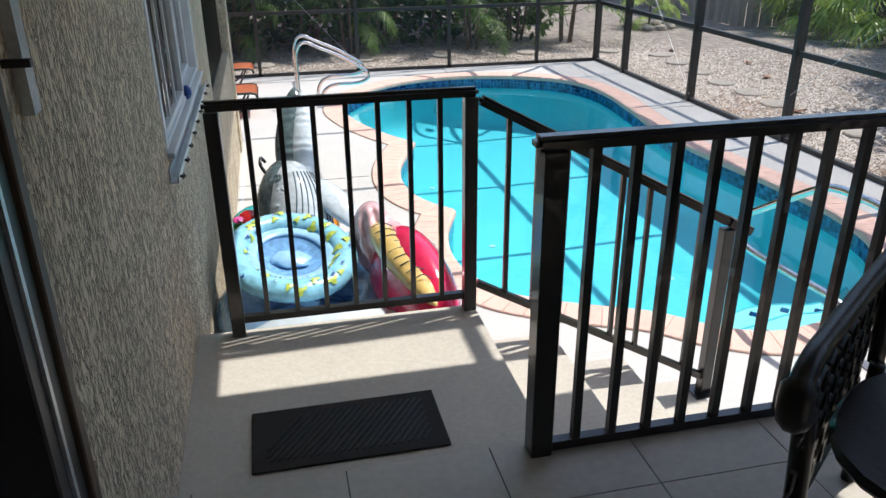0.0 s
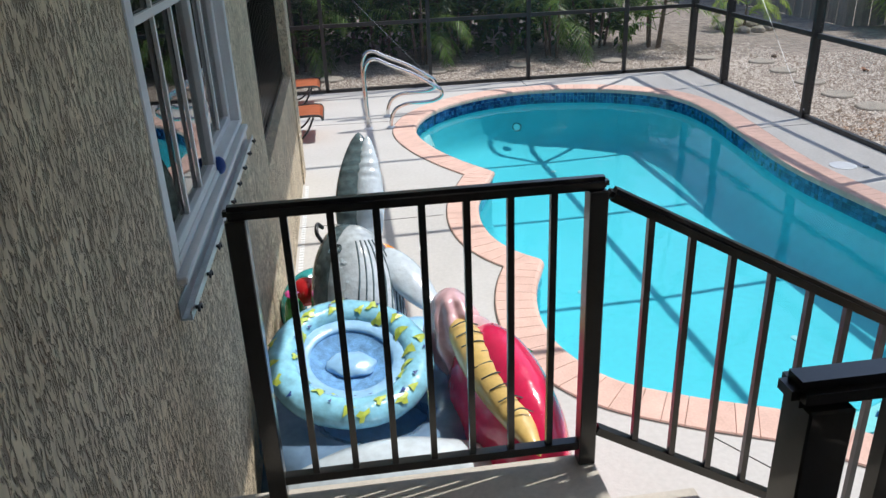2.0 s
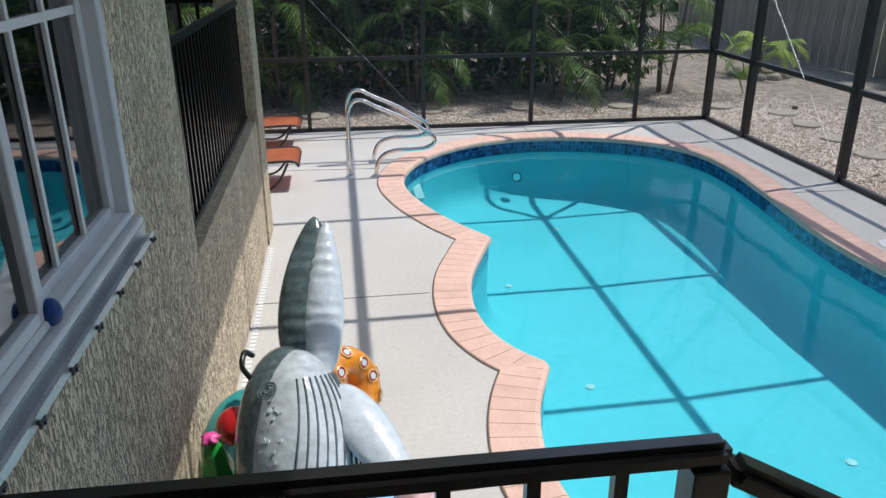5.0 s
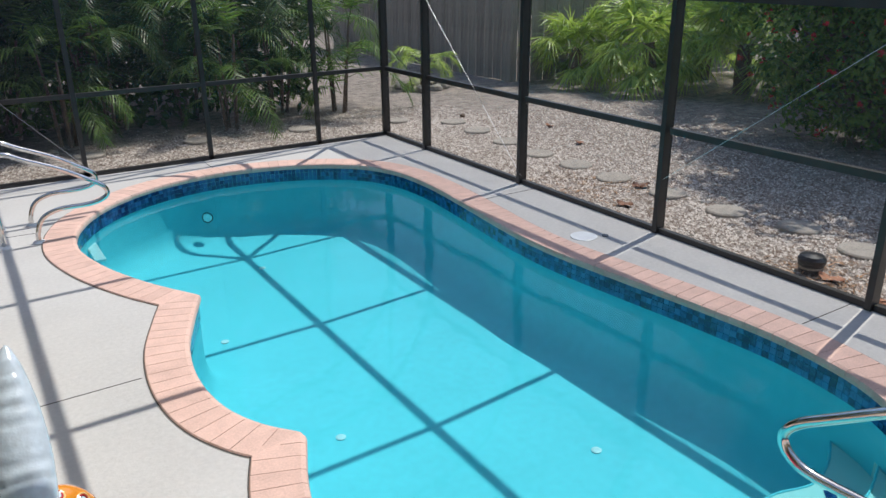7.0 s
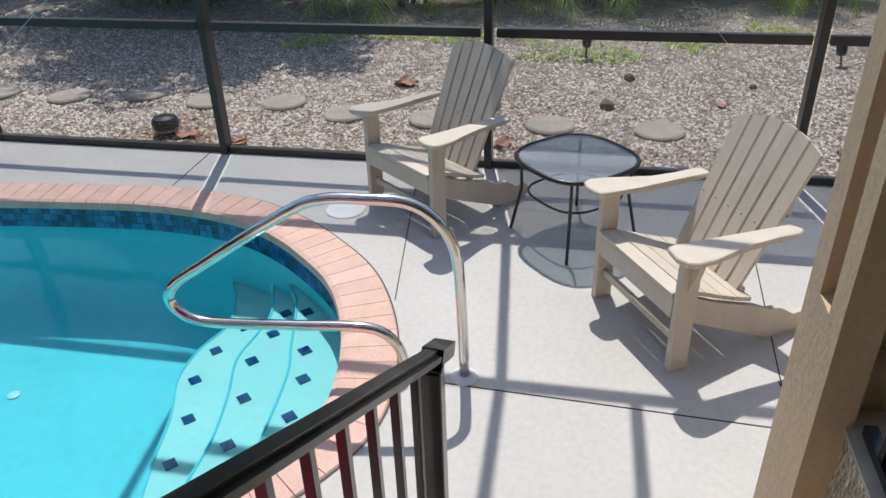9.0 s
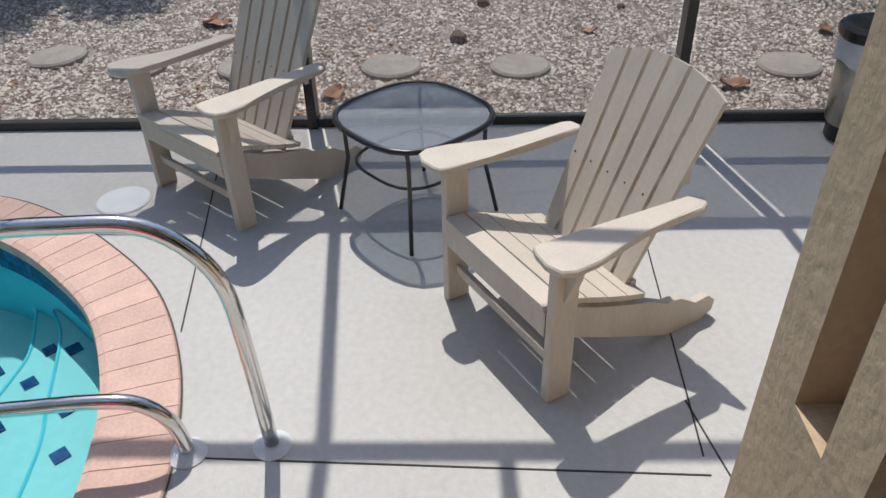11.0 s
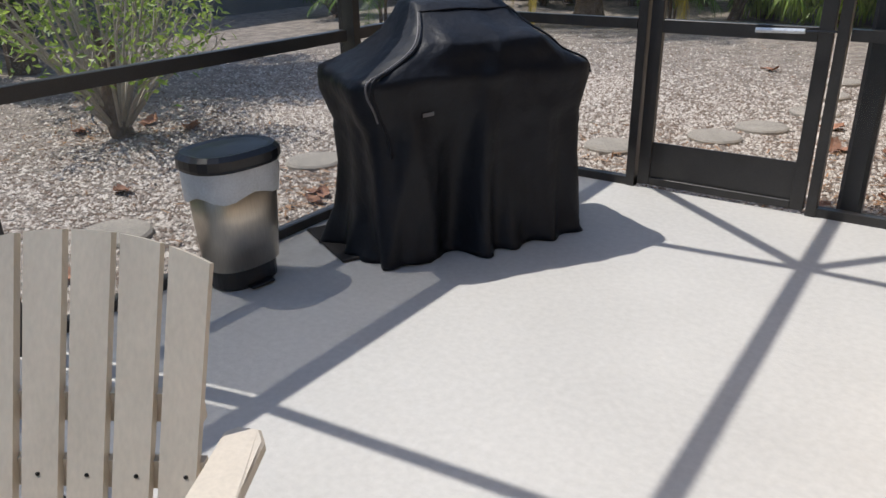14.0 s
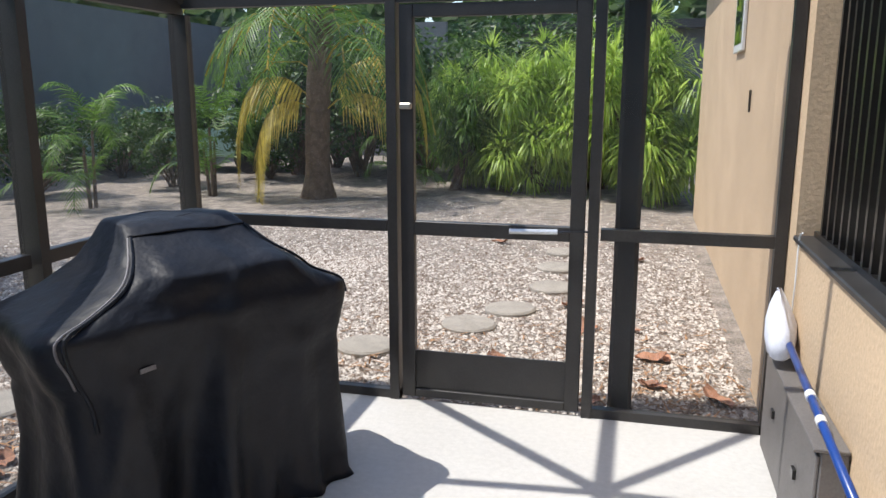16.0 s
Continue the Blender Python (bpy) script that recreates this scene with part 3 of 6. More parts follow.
railing("north_patio_side_railing", (-2.4, 12.10, 1.02), (HX - T - 0.05, 12.10, 1.02), 0.86, base=0.03, label=RL + " across the patio end", posts=(0.5,), pitch=0.14, bal=0.024)
part("opening_sill", boxm(PX - T - 0.01, PX + 0.012, 2.09, 5.44, 0.961, 0.985, 0.005), "bronze", None, "dark painted sill under the bars", kind="structure")

# ---- screen enclosure ----
cage = new("screen_enclosure")
tagged(cage, "dark bronze aluminium screened pool enclosure", "screen enclosure", "", "structure")
PUR = (6.20, 3.12)


def roof_z(x):
    return EAVE + (WX - x) * (PUR[1] - EAVE) / (WX - PUR[0]) if x > PUR[0] else PUR[1] + (PUR[0] - x) * 0.27


def cpart(nm, a, b, w, h, **k):
    return part(nm, beam(bmesh.new(), a, b, w, h, **k), "bronze", cage)


cpart("base_channel", (WX, WY0, 0.022), (WX, WY1, 0.022), 0.05, 0.05)
cpart("base_channel", (-7, WY1, 0.022), (WX - 0.03, WY1, 0.022), 0.05, 0.05)
cpart("base_channel", (PX, WY0, 0.022), (4.75, WY0, 0.022), 0.05, 0.05)
cpart("base_channel", (5.72, WY0, 0.022), (WX - 0.03, WY0, 0.022), 0.05, 0.05)
cpart("eave_beam", (WX, WY0, EAVE), (WX, WY1, EAVE), 0.05, 0.10)
cpart("purlin", (PUR[0], WY0, PUR[1]), (PUR[0], WY1, PUR[1]), 0.05, 0.06)
cpart("purlin", (3.86, WY0, roof_z(3.86)), (3.86, WY1, roof_z(3.86)), 0.05, 0.06)
for y in POSTS_Y + (WY0, WY1):
    cpart("post", (WX, y, 0), (WX, y, EAVE - 0.05), 0.10, 0.05, up=(0, 1, 0))
    cpart("rafter", (WX, y, EAVE + 0.05), (PUR[0], y, PUR[1] - 0.03), 0.045, 0.08)
    cpart("rafter", (PUR[0], y, PUR[1] - 0.03), (2.55, y, roof_z(2.55)), 0.045, 0.08)
ys = sorted(POSTS_Y + (WY0, WY1))
for a, b in zip(ys, ys[1:]):
    cpart("chair_rail", (WX, a + 0.052, 0.92), (WX, b - 0.052, 0.92), 0.05, 0.055)
xs = (WX, 5.87, 4.42, 2.98, 1.5, 0.0, -2.0, -4.0, -7.0)
for x in xs[1:]:
    cpart("post", (x, WY1, 0), (x, WY1, roof_z(max(x, 2.55))), 0.05, 0.05, up=(0, 1, 0))
for a, b in zip(xs, xs[1:]):
    cpart("chair_rail", (a - 0.03, WY1, 0.92), (b + 0.03, WY1, 0.92), 0.045, 0.05)
cpart("head_rail", (PX, WY0, 2.03), (WX - 0.03, WY0, 2.03), 0.05, 0.06)
for x in (4.755, 5.745):
    cpart("post", (x, WY0, 0), (x, WY0, roof_z(x)), 0.05, 0.07, up=(0, 1, 0))
cpart("post", (PX + 0.03, WY0, 0), (PX + 0.03, WY0, roof_z(PX)), 0.05, 0.05, up=(0, 1, 0))
cpart("chair_rail", (PX + 0.056, WY0, 0.92), (4.72, WY0, 0.92), 0.05, 0.055)
cpart("chair_rail", (5.78, WY0, 0.92), (WX - 0.03, WY0, 0.92), 0.05, 0.055)
for a, b in (((PUR[0], 3.04, PUR[1]), (WX, WY0, EAVE)), ((PUR[0], 3.04, PUR[1]), (5.3, WY0, roof_z(5.3))), ((PUR[0], 14.72, PUR[1]), (WX, WY1, EAVE)), ((PUR[0], 14.72, PUR[1]), (5.3, WY1, roof_z(5.3))),
             ((6.15, 6.37, 3.1), (4.6, 6.37, 3.5))):
    cpart("brace", a, b, 0.05, 0.05)
# wires across the wall bays
for a, b in (((WX, 14.72, 1.9), (WX, 12.76, 0.1)), ((WX, 10.81, 0.5), (WX, 8.88, 1.95)), ((3.0, WY1, 0.15), (1.4, WY1, 1.9)), ((WX, 4.98, 0.3), (WX, 6.5, 1.9))):
    part("brace_cable", tube(bmesh.new(), [Vector(a) - Vector((0.04, 0.04, 0)), Vector(b) - Vector((0.04, 0.04, 0))], 0.0022, 4), "galv", cage, "thin steel bracing cable")


def panel(pts, mat="screen"):
    b = bmesh.new()
    b.faces.new([b.verts.new(p) for p in pts])
    return part("screen_panel", b, mat, cage, "fine dark insect screen")


def shade_strips(y0, y1, z0, z1, fill_):
    """Strips added to the screen cloth: they pass a level look, stop high sun."""
    pitch = 0.003
    st_v, st_f = [], []
    for k in range(int((z1 - z0) / pitch)):
        z = z0 + (k + 0.5) * pitch
        i = 4 * k
        st_v += [(WX + 0.002, y0, z), (WX + 0.002 + fill_ * pitch, y0, z), (WX + 0.002 + fill_ * pitch, y1, z), (WX + 0.002, y1, z)]
        st_f.append((i, i + 1, i + 2, i + 3))
    me_ = bpy.data.meshes.new("screen_weft")
    me_.from_pydata(st_v, [], st_f)
    me_.materials.append(M["bronze"])
    o_ = new("screen_weft", me_)
    o_.parent = cage
    tagged(o_, "flat dark strips added to the screen to block high sun", kind="stuff")


for a, b in zip(ys, ys[1:]):
    for z0, z1 in ((0.05, 0.89), (0.95, EAVE - 0.05)):
        panel([(WX, a + .05, z0), (WX, b - .05, z0), (WX, b - .05, z1), (WX, a + .05, z1)], "screen_east")
        # wider strips in the south bays deepen the shade on the deck
        shade_strips(a + .05, b - .05, z0, z1, 0.38 if b < 7 else 0.13)
    panel([(WX, a, EAVE), (WX, b, EAVE), (PUR[0], b, PUR[1]), (PUR[0], a, PUR[1])], "screen_roof")
    panel([(PUR[0], a, PUR[1]), (PUR[0], b, PUR[1]), (2.6, b, roof_z(2.6)), (2.6, a, roof_z(2.6))], "screen_roof")
for a, b in zip(xs, xs[1:]):
    for z0, z1 in ((0.05, 0.89), (0.95, 3.0)):
        if a == WX and z1 > 2:
            panel([(a, WY1, z0), (b, WY1, z0), (b, WY1, 3.1), (PUR[0], WY1, 3.1), (a, WY1, EAVE)])
        else:
            panel([(a - .02, WY1, z0), (b + .02, WY1, z0), (b + .02, WY1, z1), (a - .02, WY1, z1)])
for x0, x1, z0, z1 in ((PX + .05, 4.72, .05, .89), (PX + .05, 4.72, .95, 2.0), (5.78, 6.87, .05, .89), (5.78, 6.87, .95, 2.0), (PX + .05, 6.2, 2.06, 3.1)):
    panel([(x0, WY0, z0), (x1, WY0, z0), (x1, WY0, z1), (x0, WY0, z1)])

# screen door
sd = new("door_screen")
tagged(sd, "dark bronze screen door with kick plate and closer", "door", "", "structure")
for nm, s in (("stile", (4.795, 4.865, 0.02, 1.99)), ("stile", (5.635, 5.705, 0.02, 1.99)), ("top_rail", (4.865, 5.635, 1.93, 1.99)), ("middle_rail", (4.865, 5.635, 0.88, 0.95)), ("bottom_rail", (4.865, 5.635, 0.02, 0.065))):
    part(nm, boxm(s[0], s[1], WY0 - 0.02, WY0 + 0.022, s[2], s[3], 0.003), "bronze", sd)
part("kick_plate", boxm(4.865, 5.635, WY0 - 0.006, WY0 + 0.006, 0.065, 0.27), "bronze", sd)
part("closer", tube(bmesh.new(), [(5.15, WY0 + 0.05, 0.925), (4.92, WY0 + 0.045, 0.93)], 0.013, 10), "galv", sd, "pneumatic door closer")
part("closer_rod", tube(bmesh.new(), [(4.92, WY0 + 0.045, 0.93), (4.78, WY0 + 0.035, 0.935)], 0.005, 8), "rail", sd)
part("door_handle", boxm(5.64, 5.70, WY0 + 0.022, WY0 + 0.05, 1.50, 1.53, 0.006), "steel", sd)
for z0, z1 in ((0.27, 0.88), (0.95, 1.93)):
    b = bmesh.new()
    b.faces.new([b.verts.new(p) for p in ((4.865, WY0, z0), (5.635, WY0, z0), (5.635, WY0, z1), (4.865, WY0, z1))])
    part("screen_panel", b, "screen", sd, "fine dark insect screen")
dp = bmesh.new()
box(dp, 4.54, 4.66, 1.66, 1.78, GZ, 3.1, 0.02)
tagged(part("downspout", dp, "black", None, "glossy black square downspout behind the screen"), category="pipe")


# ---- furniture on the deck ----
def adirondack(label):
    e = thing("adirondack_chair", label, "chair")
    # front legs
    for s in (-1, 1):
        b = bmesh.new()
        x0, x1 = (s * 0.305, s * 0.27)
        box(b, min(x0, x1), max(x0, x1), -0.10, -0.005, 0.0, 0.585, 0.004)
        part("front_leg", b, "poly", e)
        b = bmesh.new()
        prism(b, [(0.0, 0.0), (0.05, 0.0), (0.035, -0.07), (0.0, -0.17)], -0.015, 0.015,
              Matrix.Translation((s * 0.3055, -0.055, 0.584)) @ Matrix(((s, 0, 0, 0), (0, 0, 1, 0), (0, 1, 0, 0), (0, 0, 0, 1))))
        part("arm_bracket", b, "poly", e)
        # side rail that runs down to the rear foot
        prof = [(-0.005, 0.365), (-0.005, 0.265), (-0.30, 0.135), (-0.62, 0.0), (-0.80, 0.0), (-0.855, 0.025), (-0.86, 0.07), (-0.82, 0.105), (-0.75, 0.10), (-0.66, 0.155), (-0.58, 0.165), (-0.50, 0.205), (-0.40, 0.235), (-0.25, 0.285), (-0.10, 0.35)]
        b = bmesh.new()
        m = Matrix(((0, 0, 1, 0), (1, 0, 0, 0), (0, 1, 0, 0), (0, 0, 0, 1)))
        prism(b, [(py * 0.93, pz) for py, pz in prof], -0.014, 0.014, Matrix.Translation((s * 0.254, 0, 0)) @ m)
        part("side_rail", b, "poly", e)
        # arm: wide rounded paddle in front, narrow at the back
        out = [(0.0, 0.055), (0.055, 0.065), (0.10, 0.045), (0.118, 0.0), (0.112, -0.10), (0.085, -0.22), (0.06, -0.36), (0.055, -0.50), (0.06, -0.64), (0.045, -0.68), (0.005, -0.69), (-0.015, -0.67), (-0.02, -0.45), (-0.03, -0.2), (-0.035, 0.0), (-0.028, 0.04)]
        b = bmesh.new()
        prism(b, [(s * (0.27 + x), y * 0.86) for x, y in out], 0.586, 0.612)
        for v in b.verts:
            v.co.z += -0.022 * max(0, -v.co.y - 0.05) - 0.02 * math.sin(max(0, -v.co.y) * 4.4) * 0.6
        bmesh.ops.bevel(b, geom=[ed for ed in b.edges if abs(ed.verts[0].co.z - ed.verts[1].co.z) < 0.02], offset=0.005, segments=1, affect="EDGES")
        part("armrest", b, "poly", e)
    part("front_apron", boxm(-0.268, 0.268, -0.030, -0.004, 0.265, 0.362, 0.003), "poly", e)
    part("stretcher", boxm(-0.268, 0.268, -0.062, -0.040, 0.125, 0.165, 0.003), "poly", e)
    # seat boards over a dipping curve
    pts = [(0.018, 0.352), (0.008, 0.382), (-0.075, 0.378), (-0.165, 0.345), (-0.255, 0.308), (-0.345, 0.275), (-0.43, 0.25)]
    for (y0, z0), (y1, z1) in zip(pts[1:], pts[2:]):
        d = Vector((0, y1 - y0, z1 - z0)).normalized() * 0.003
        b = beam(bmesh.new(), (0, y0 + d.y, z0 + d.z), (0, y1 - d.y, z1 - d.z), 0.535, 0.02)
        part("seat_board", b, "poly", e)
    # back: six tapering boards with arched tops
    up = Vector((0, -0.41, 0.912)).normalized()
    org = Vector((0, -0.38, 0.215))
    nrm = Vector((1, 0, 0)).cross(up)
    w0, w1, gap = 0.056, 0.067, 0.015
    rot = Matrix((Vector((1, 0, 0)), up, nrm)).transposed().to_4x4()
    for k in range(6):
        c0, c1 = (k - 2.5) * (w0 + gap), (k - 2.5) * (w1 + gap)
        def hgt(x):
            return 0.785 - 0.95 * x * x - 1.6 * x ** 4
        a0, a1, t0, t1 = c0 - w0 / 2, c0 + w0 / 2, c1 - w1 / 2, c1 + w1 / 2
        out = [(a0, 0), (a1, 0)] + [(t1 - (t1 - t0) * j / 4, hgt(t1 - (t1 - t0) * j / 4)) for j in range(5)]
        b = bmesh.new()
        prism(b, out, -0.010, 0.010, Matrix.Translation(org) @ rot)
        part("back_board", b, "poly", e)
    for h, w in ((0.35, 0.46), (0.47, 0.44), (0.05, 0.44)):
        q = org + up * h - nrm * 0.024 * (1 if nrm.y > 0 else -1)
        part("back_brace", beam(bmesh.new(), q - Vector((w / 2, 0, 0)), q + Vector((w / 2, 0, 0)), 0.02, 0.06), "poly", e)
    # screws
    f = nrm * (1 if nrm.y > 0 else -1)
    for k in range(6):
        q = org + up * 0.35 + Vector(((k - 2.5) * 0.082, 0, 0)) + f * 0.0095
        part("screw", tube(bmesh.new(), [q, q + f * 0.0015], 0.004, 8), "rail", e)
    return e


chair = adirondack("taupe plastic-lumber adirondack chair with slatted fan back beside the glass table")
chair["group"] = "adirondack chairs round the side table"
WIDE = Matrix.Diagonal((1.09, 1, 1, 1))
for o_ in [o for o in bpy.data.objects if o.parent == chair]:
    o_.data.transform(WIDE)
chair.matrix_world = pose(5.115, 6.035, 0.0, 0, 0, 31.5)
ch2 = copy_thing(chair, pose(6.055, 7.365, 0.0, 0, 0, 50.5))
ch2["label"] = "taupe plastic-lumber adirondack chair near the pool corner, partly shaded"


def side_table():
    e = thing("side_table", "black metal patio side table with rippled glass top", "table", (6.03, 6.33, 0))
    def outline(r, n=32, p=3.0):
        o = []
        for k in range(n):
            a = 2 * math.pi * k / n
            c, s = math.cos(a), math.sin(a)
            q = (abs(c) ** p + abs(s) ** p) ** (-1 / p)
            o.append((q * c * r, q * s * r))
        return [Vector((x, y, 0)) for x, y in o]
    H, R = 0.485, 0.298
    m = Matrix.Rotation(radians(43), 4, "Z")
    rim = [m @ p for p in outline(R)]
    b = tube(bmesh.new(), [p + Vector((0, 0, H - 0.012)) for p in rim], 0.013, 8, True)
    part("rim", b, "rail", e, smooth=True)
    b = bmesh.new()
    prism(b, [((m @ p).x, (m @ p).y) for p in outline(R - 0.012)], H - 0.014, H - 0.006)
    part("glass_top", b, "tglass", e, "hazy rippled glass top")
    ring_ = [m @ p + Vector((0, 0, 0.265)) for p in outline(R * 0.78)]
    part("lower_ring", tube(bmesh.new(), ring_, 0.0075, 6, True), "rail", e, smooth=True)
    for k in range(4):
        a = radians(43 + 45 + 90 * k)
        d = Vector((math.cos(a), math.sin(a), 0))
        b = tube(bmesh.new(), [d * R * 1.13 + Vector((0, 0, H - 0.015)), d * R * 1.02 + Vector((0, 0, H - 0.06)), d * R * 1.0 + Vector((0, 0, 0.27)), d * R * 1.20 + Vector((0, 0, 0.0))], 0.0095, 8)
        part("leg", b, "rail", e, smooth=True)
    return e


M["tglass"] = bpy.data.materials.new("hazy_glass")
M["tglass"].use_nodes = True
_n, _l = M["tglass"].node_tree.nodes, M["tglass"].node_tree.links
_b, _t, _m = _n["Principled BSDF"], _n.new("ShaderNodeBsdfTransparent"), _n.new("ShaderNodeMixShader")
_b.inputs["Base Color"].default_value = (0.34, 0.36, 0.39, 1)
_b.inputs["Roughness"].default_value = 0.16
_t.inputs["Color"].default_value = (0.80, 0.86, 0.88, 1)
_m.inputs[0].default_value = 0.42
_l.new(_t.outputs[0], _m.inputs[1]), _l.new(_b.outputs[0], _m.inputs[2]), _l.new(_m.outputs[0], _n["Material Output"].inputs["Surface"])
side_table()


def oval(rx, ry, z, n=28, p=2.6):
    o = []
    for k in range(n):
        a = 2 * math.pi * k / n
        c, s = math.cos(a), math.sin(a)
        q = (abs(c) ** p + abs(s) ** p) ** (-1 / p)
        o.append(Vector((q * c * rx, q * s * ry, z)))
    return o


def loft(bm, rings, cap0=True, cap1=True):
    vs = [[bm.verts.new(p) for p in r] for r in rings]
    n = len(vs[0])
    for a, b in zip(vs, vs[1:]):
        for k in range(n):
            bm.faces.new((a[k], a[(k + 1) % n], b[(k + 1) % n], b[k]))
    if cap0:
        bm.faces.new(vs[0][::-1])
    if cap1:
        bm.faces.new(vs[-1])
    return bm


can = thing("trash_can", "brushed steel pedal trash can with black lid and white liner", "trash can", (6.68, 4.09, 0), 85)
part("base", loft(bmesh.new(), [oval(0.14, 0.10, 0), oval(0.15, 0.11, 0.01), oval(0.15, 0.11, 0.095)]), "black", can, "black plastic base", smooth=False)
part("body", loft(bmesh.new(), [oval(0.165, 0.125, 0.095), oval(0.195, 0.145, 0.535)]), "steel", can, smooth=True)
lb = bmesh.new()
loft(lb, [[p + Vector((0, 0, 0.016 * math.sin(5 * k / 28 * 2 * math.pi) + (0.05 if 10 < k < 17 else 0))) * 1.0 for k, p in enumerate(oval(0.203, 0.153, 0.42))],
          [p for p in oval(0.206, 0.156, 0.50)], [p for p in oval(0.202, 0.152, 0.542)]], False, False)
M["liner"] = material("white_bin_liner", (0.62, 0.65, 0.68), 0.35, scale=14, var=0.10, bump=0.6, bump_scale=30, bump_dist=0.006)
part("liner", lb, "liner", can, "crumpled white bin liner", smooth=True)
part("lid", loft(bmesh.new(), [oval(0.208, 0.158, 0.535), oval(0.215, 0.165, 0.55), oval(0.215, 0.165, 0.585), oval(0.195, 0.145, 0.603), oval(0.17, 0.12, 0.598), oval(0.02, 0.02, 0.606)]), "black", can, "black plastic lid")
part("pedal", boxm(-0.06, 0.06, 0.10, 0.145, 0.008, 0.02, 0.004), "black", can)

# covered grill
grill = thing("covered_grill", "tall barbecue grill under a draped black fabric cover", "grill", (6.27, 3.10, 0), 0)
GU, GV = Vector((-0.51, -0.86, 0)), Vector((-0.86, 0.51, 0))     # along the grill, and out to its front
# height, middle and half length, middle and half depth, depth of the folds, squareness
COVER = [(0.0, 0.02, 0.605, 0.12, 0.315, 0.085, 4.5), (0.03, 0.02, 0.59, 0.12, 0.30, 0.085, 4.5), (0.18, 0.02, 0.555, 0.12, 0.285, 0.07, 5.0), (0.40, 0.015, 0.54, 0.12, 0.275, 0.05, 5.5),
         (0.60, 0.015, 0.55, 0.11, 0.285, 0.030, 6.0), (0.74, 0.015, 0.590, 0.09, 0.32, 0.012, 7.0), (0.80, 0.015, 0.600, 0.085, 0.33, 0.008, 8.0), (0.835, 0.015, 0.585, 0.09, 0.33, 0.006, 9.0),
         (0.847, 0.02, 0.560, 0.09, 0.32, 0.006, 9.0), (0.90, 0.04, 0.44, 0.095, 0.30, 0.008, 7.0), (0.96, 0.06, 0.34, 0.08, 0.275, 0.006, 8.0), (0.975, 0.06, 0.315, 0.07, 0.262, 0.005, 8.0),
         (1.04, 0.06, 0.265, 0.01, 0.195, 0.006, 7.0), (1.10, 0.06, 0.225, -0.045, 0.135, 0.004, 7.0), (1.112, 0.06, 0.21, -0.055, 0.115, 0.003, 7.0), (1.118, 0.06, 0.11, -0.06, 0.06, 0.003, 6.0)]


def cover_point(z, a, out=0.0):
    """The cloth at height z in the direction a (0: far end, 90 degrees: front)."""
    k = min(max(1, sum(1 for q in COVER if q[0] < z)), len(COVER) - 1)
    q0, q1 = COVER[k - 1], COVER[k]
    t = min(1, max(0, (z - q0[0]) / (q1[0] - q0[0])))
    _, uc, uh, vc, vh, amp, p = (x0 + (x1 - x0) * t for x0, x1 in zip(q0, q1))
    c, s_ = math.cos(a), math.sin(a)
    r = (abs(c) ** p + abs(s_) ** p) ** (-1 / p)
    x, y = r * c * (uh + out), r * s_ * (vh + out)
    # hanging folds: sharp ridges that deepen towards the hem, one heavy fold down the front
    n1 = noise.noise(Vector((x * 4.2, y * 4.2, z * 0.5 + 3.0)))
    n2 = noise.noise(Vector((x * 9.5, y * 9.5, z * 0.9 + 8.0)))
    fold = (1 - abs(n1) * 3.4) * 0.6 + n2 * 0.9 - 0.25
    if s_ > 0.5:
        fold += 1.25 * math.exp(-((x - 0.03 + 0.10 * (0.8 - z)) / 0.05) ** 2) - 0.5 * math.exp(-((x + 0.16) / 0.07) ** 2)
    crush = 0.016 * noise.noise(Vector((x * 8, y * 8, z * 11))) if z > 0.55 else 0.0
    d = amp * fold + crush
    # the lip of the hood stands out in front
    lip = min(1, max(0, (0.27 - abs(x - 0.03)) / 0.05))
    if s_ > 0.5 and 0.835 < z and lip:
        y = max(y, y + lip * (0.40 - vc - y) * min(1, max(0, (1.02 - z) / 0.06)))
    nx, ny = c * abs(c) ** 5, s_ * abs(s_) ** 5
    L = math.hypot(nx, ny) or 1
    P = Vector((0.04, -0.04, 0)) + GU * (uc + x + nx / L * d) + GV * (vc + y + ny / L * d)
    sag = 0.012 * noise.noise(Vector((x * 7, y * 7, 2.0))) * (1 if z > 0.8 else 0)
    P.z = max(0.004, z + sag + (0.025 * max(0, n1 + 0.1) if z < 0.04 else 0))
    return P


gbm = bmesh.new()
zs = []
for q0, q1 in zip(COVER, COVER[1:]):
    m_ = max(1, int((q1[0] - q0[0]) / 0.03))
    zs += [q0[0] + (q1[0] - q0[0]) * j / m_ for j in range(m_)]
zs.append(COVER[-1][0])
# angles are spaced evenly along a long rounded rectangle
angles = []
for k in range(180):
    s_ = k / 180 * 3.9
    if s_ < 0.36: q = (0.62, s_)
    elif s_ < 1.60: q = (0.62 - (s_ - 0.36), 0.36)
    elif s_ < 2.31: q = (-0.62, 0.36 - (s_ - 1.60))
    elif s_ < 3.55: q = (-0.62 + (s_ - 2.31), -0.36)
    else: q = (0.62, -0.36 + (s_ - 3.55))
    angles.append(math.atan2(q[1] / 0.36, q[0] / 0.62))
loft(gbm, [[cover_point(z, a) for a in angles] for z in zs])
part("cover", gbm, "fabric", grill, smooth=True)


def seam(name, pts, r, mat, label):
    part(name, tube(bmesh.new(), arc([cover_point(z, radians(a), 0.004) + Vector((0, 0, 0.003)) for z, a in pts], 4), r, 6), mat, grill, label)


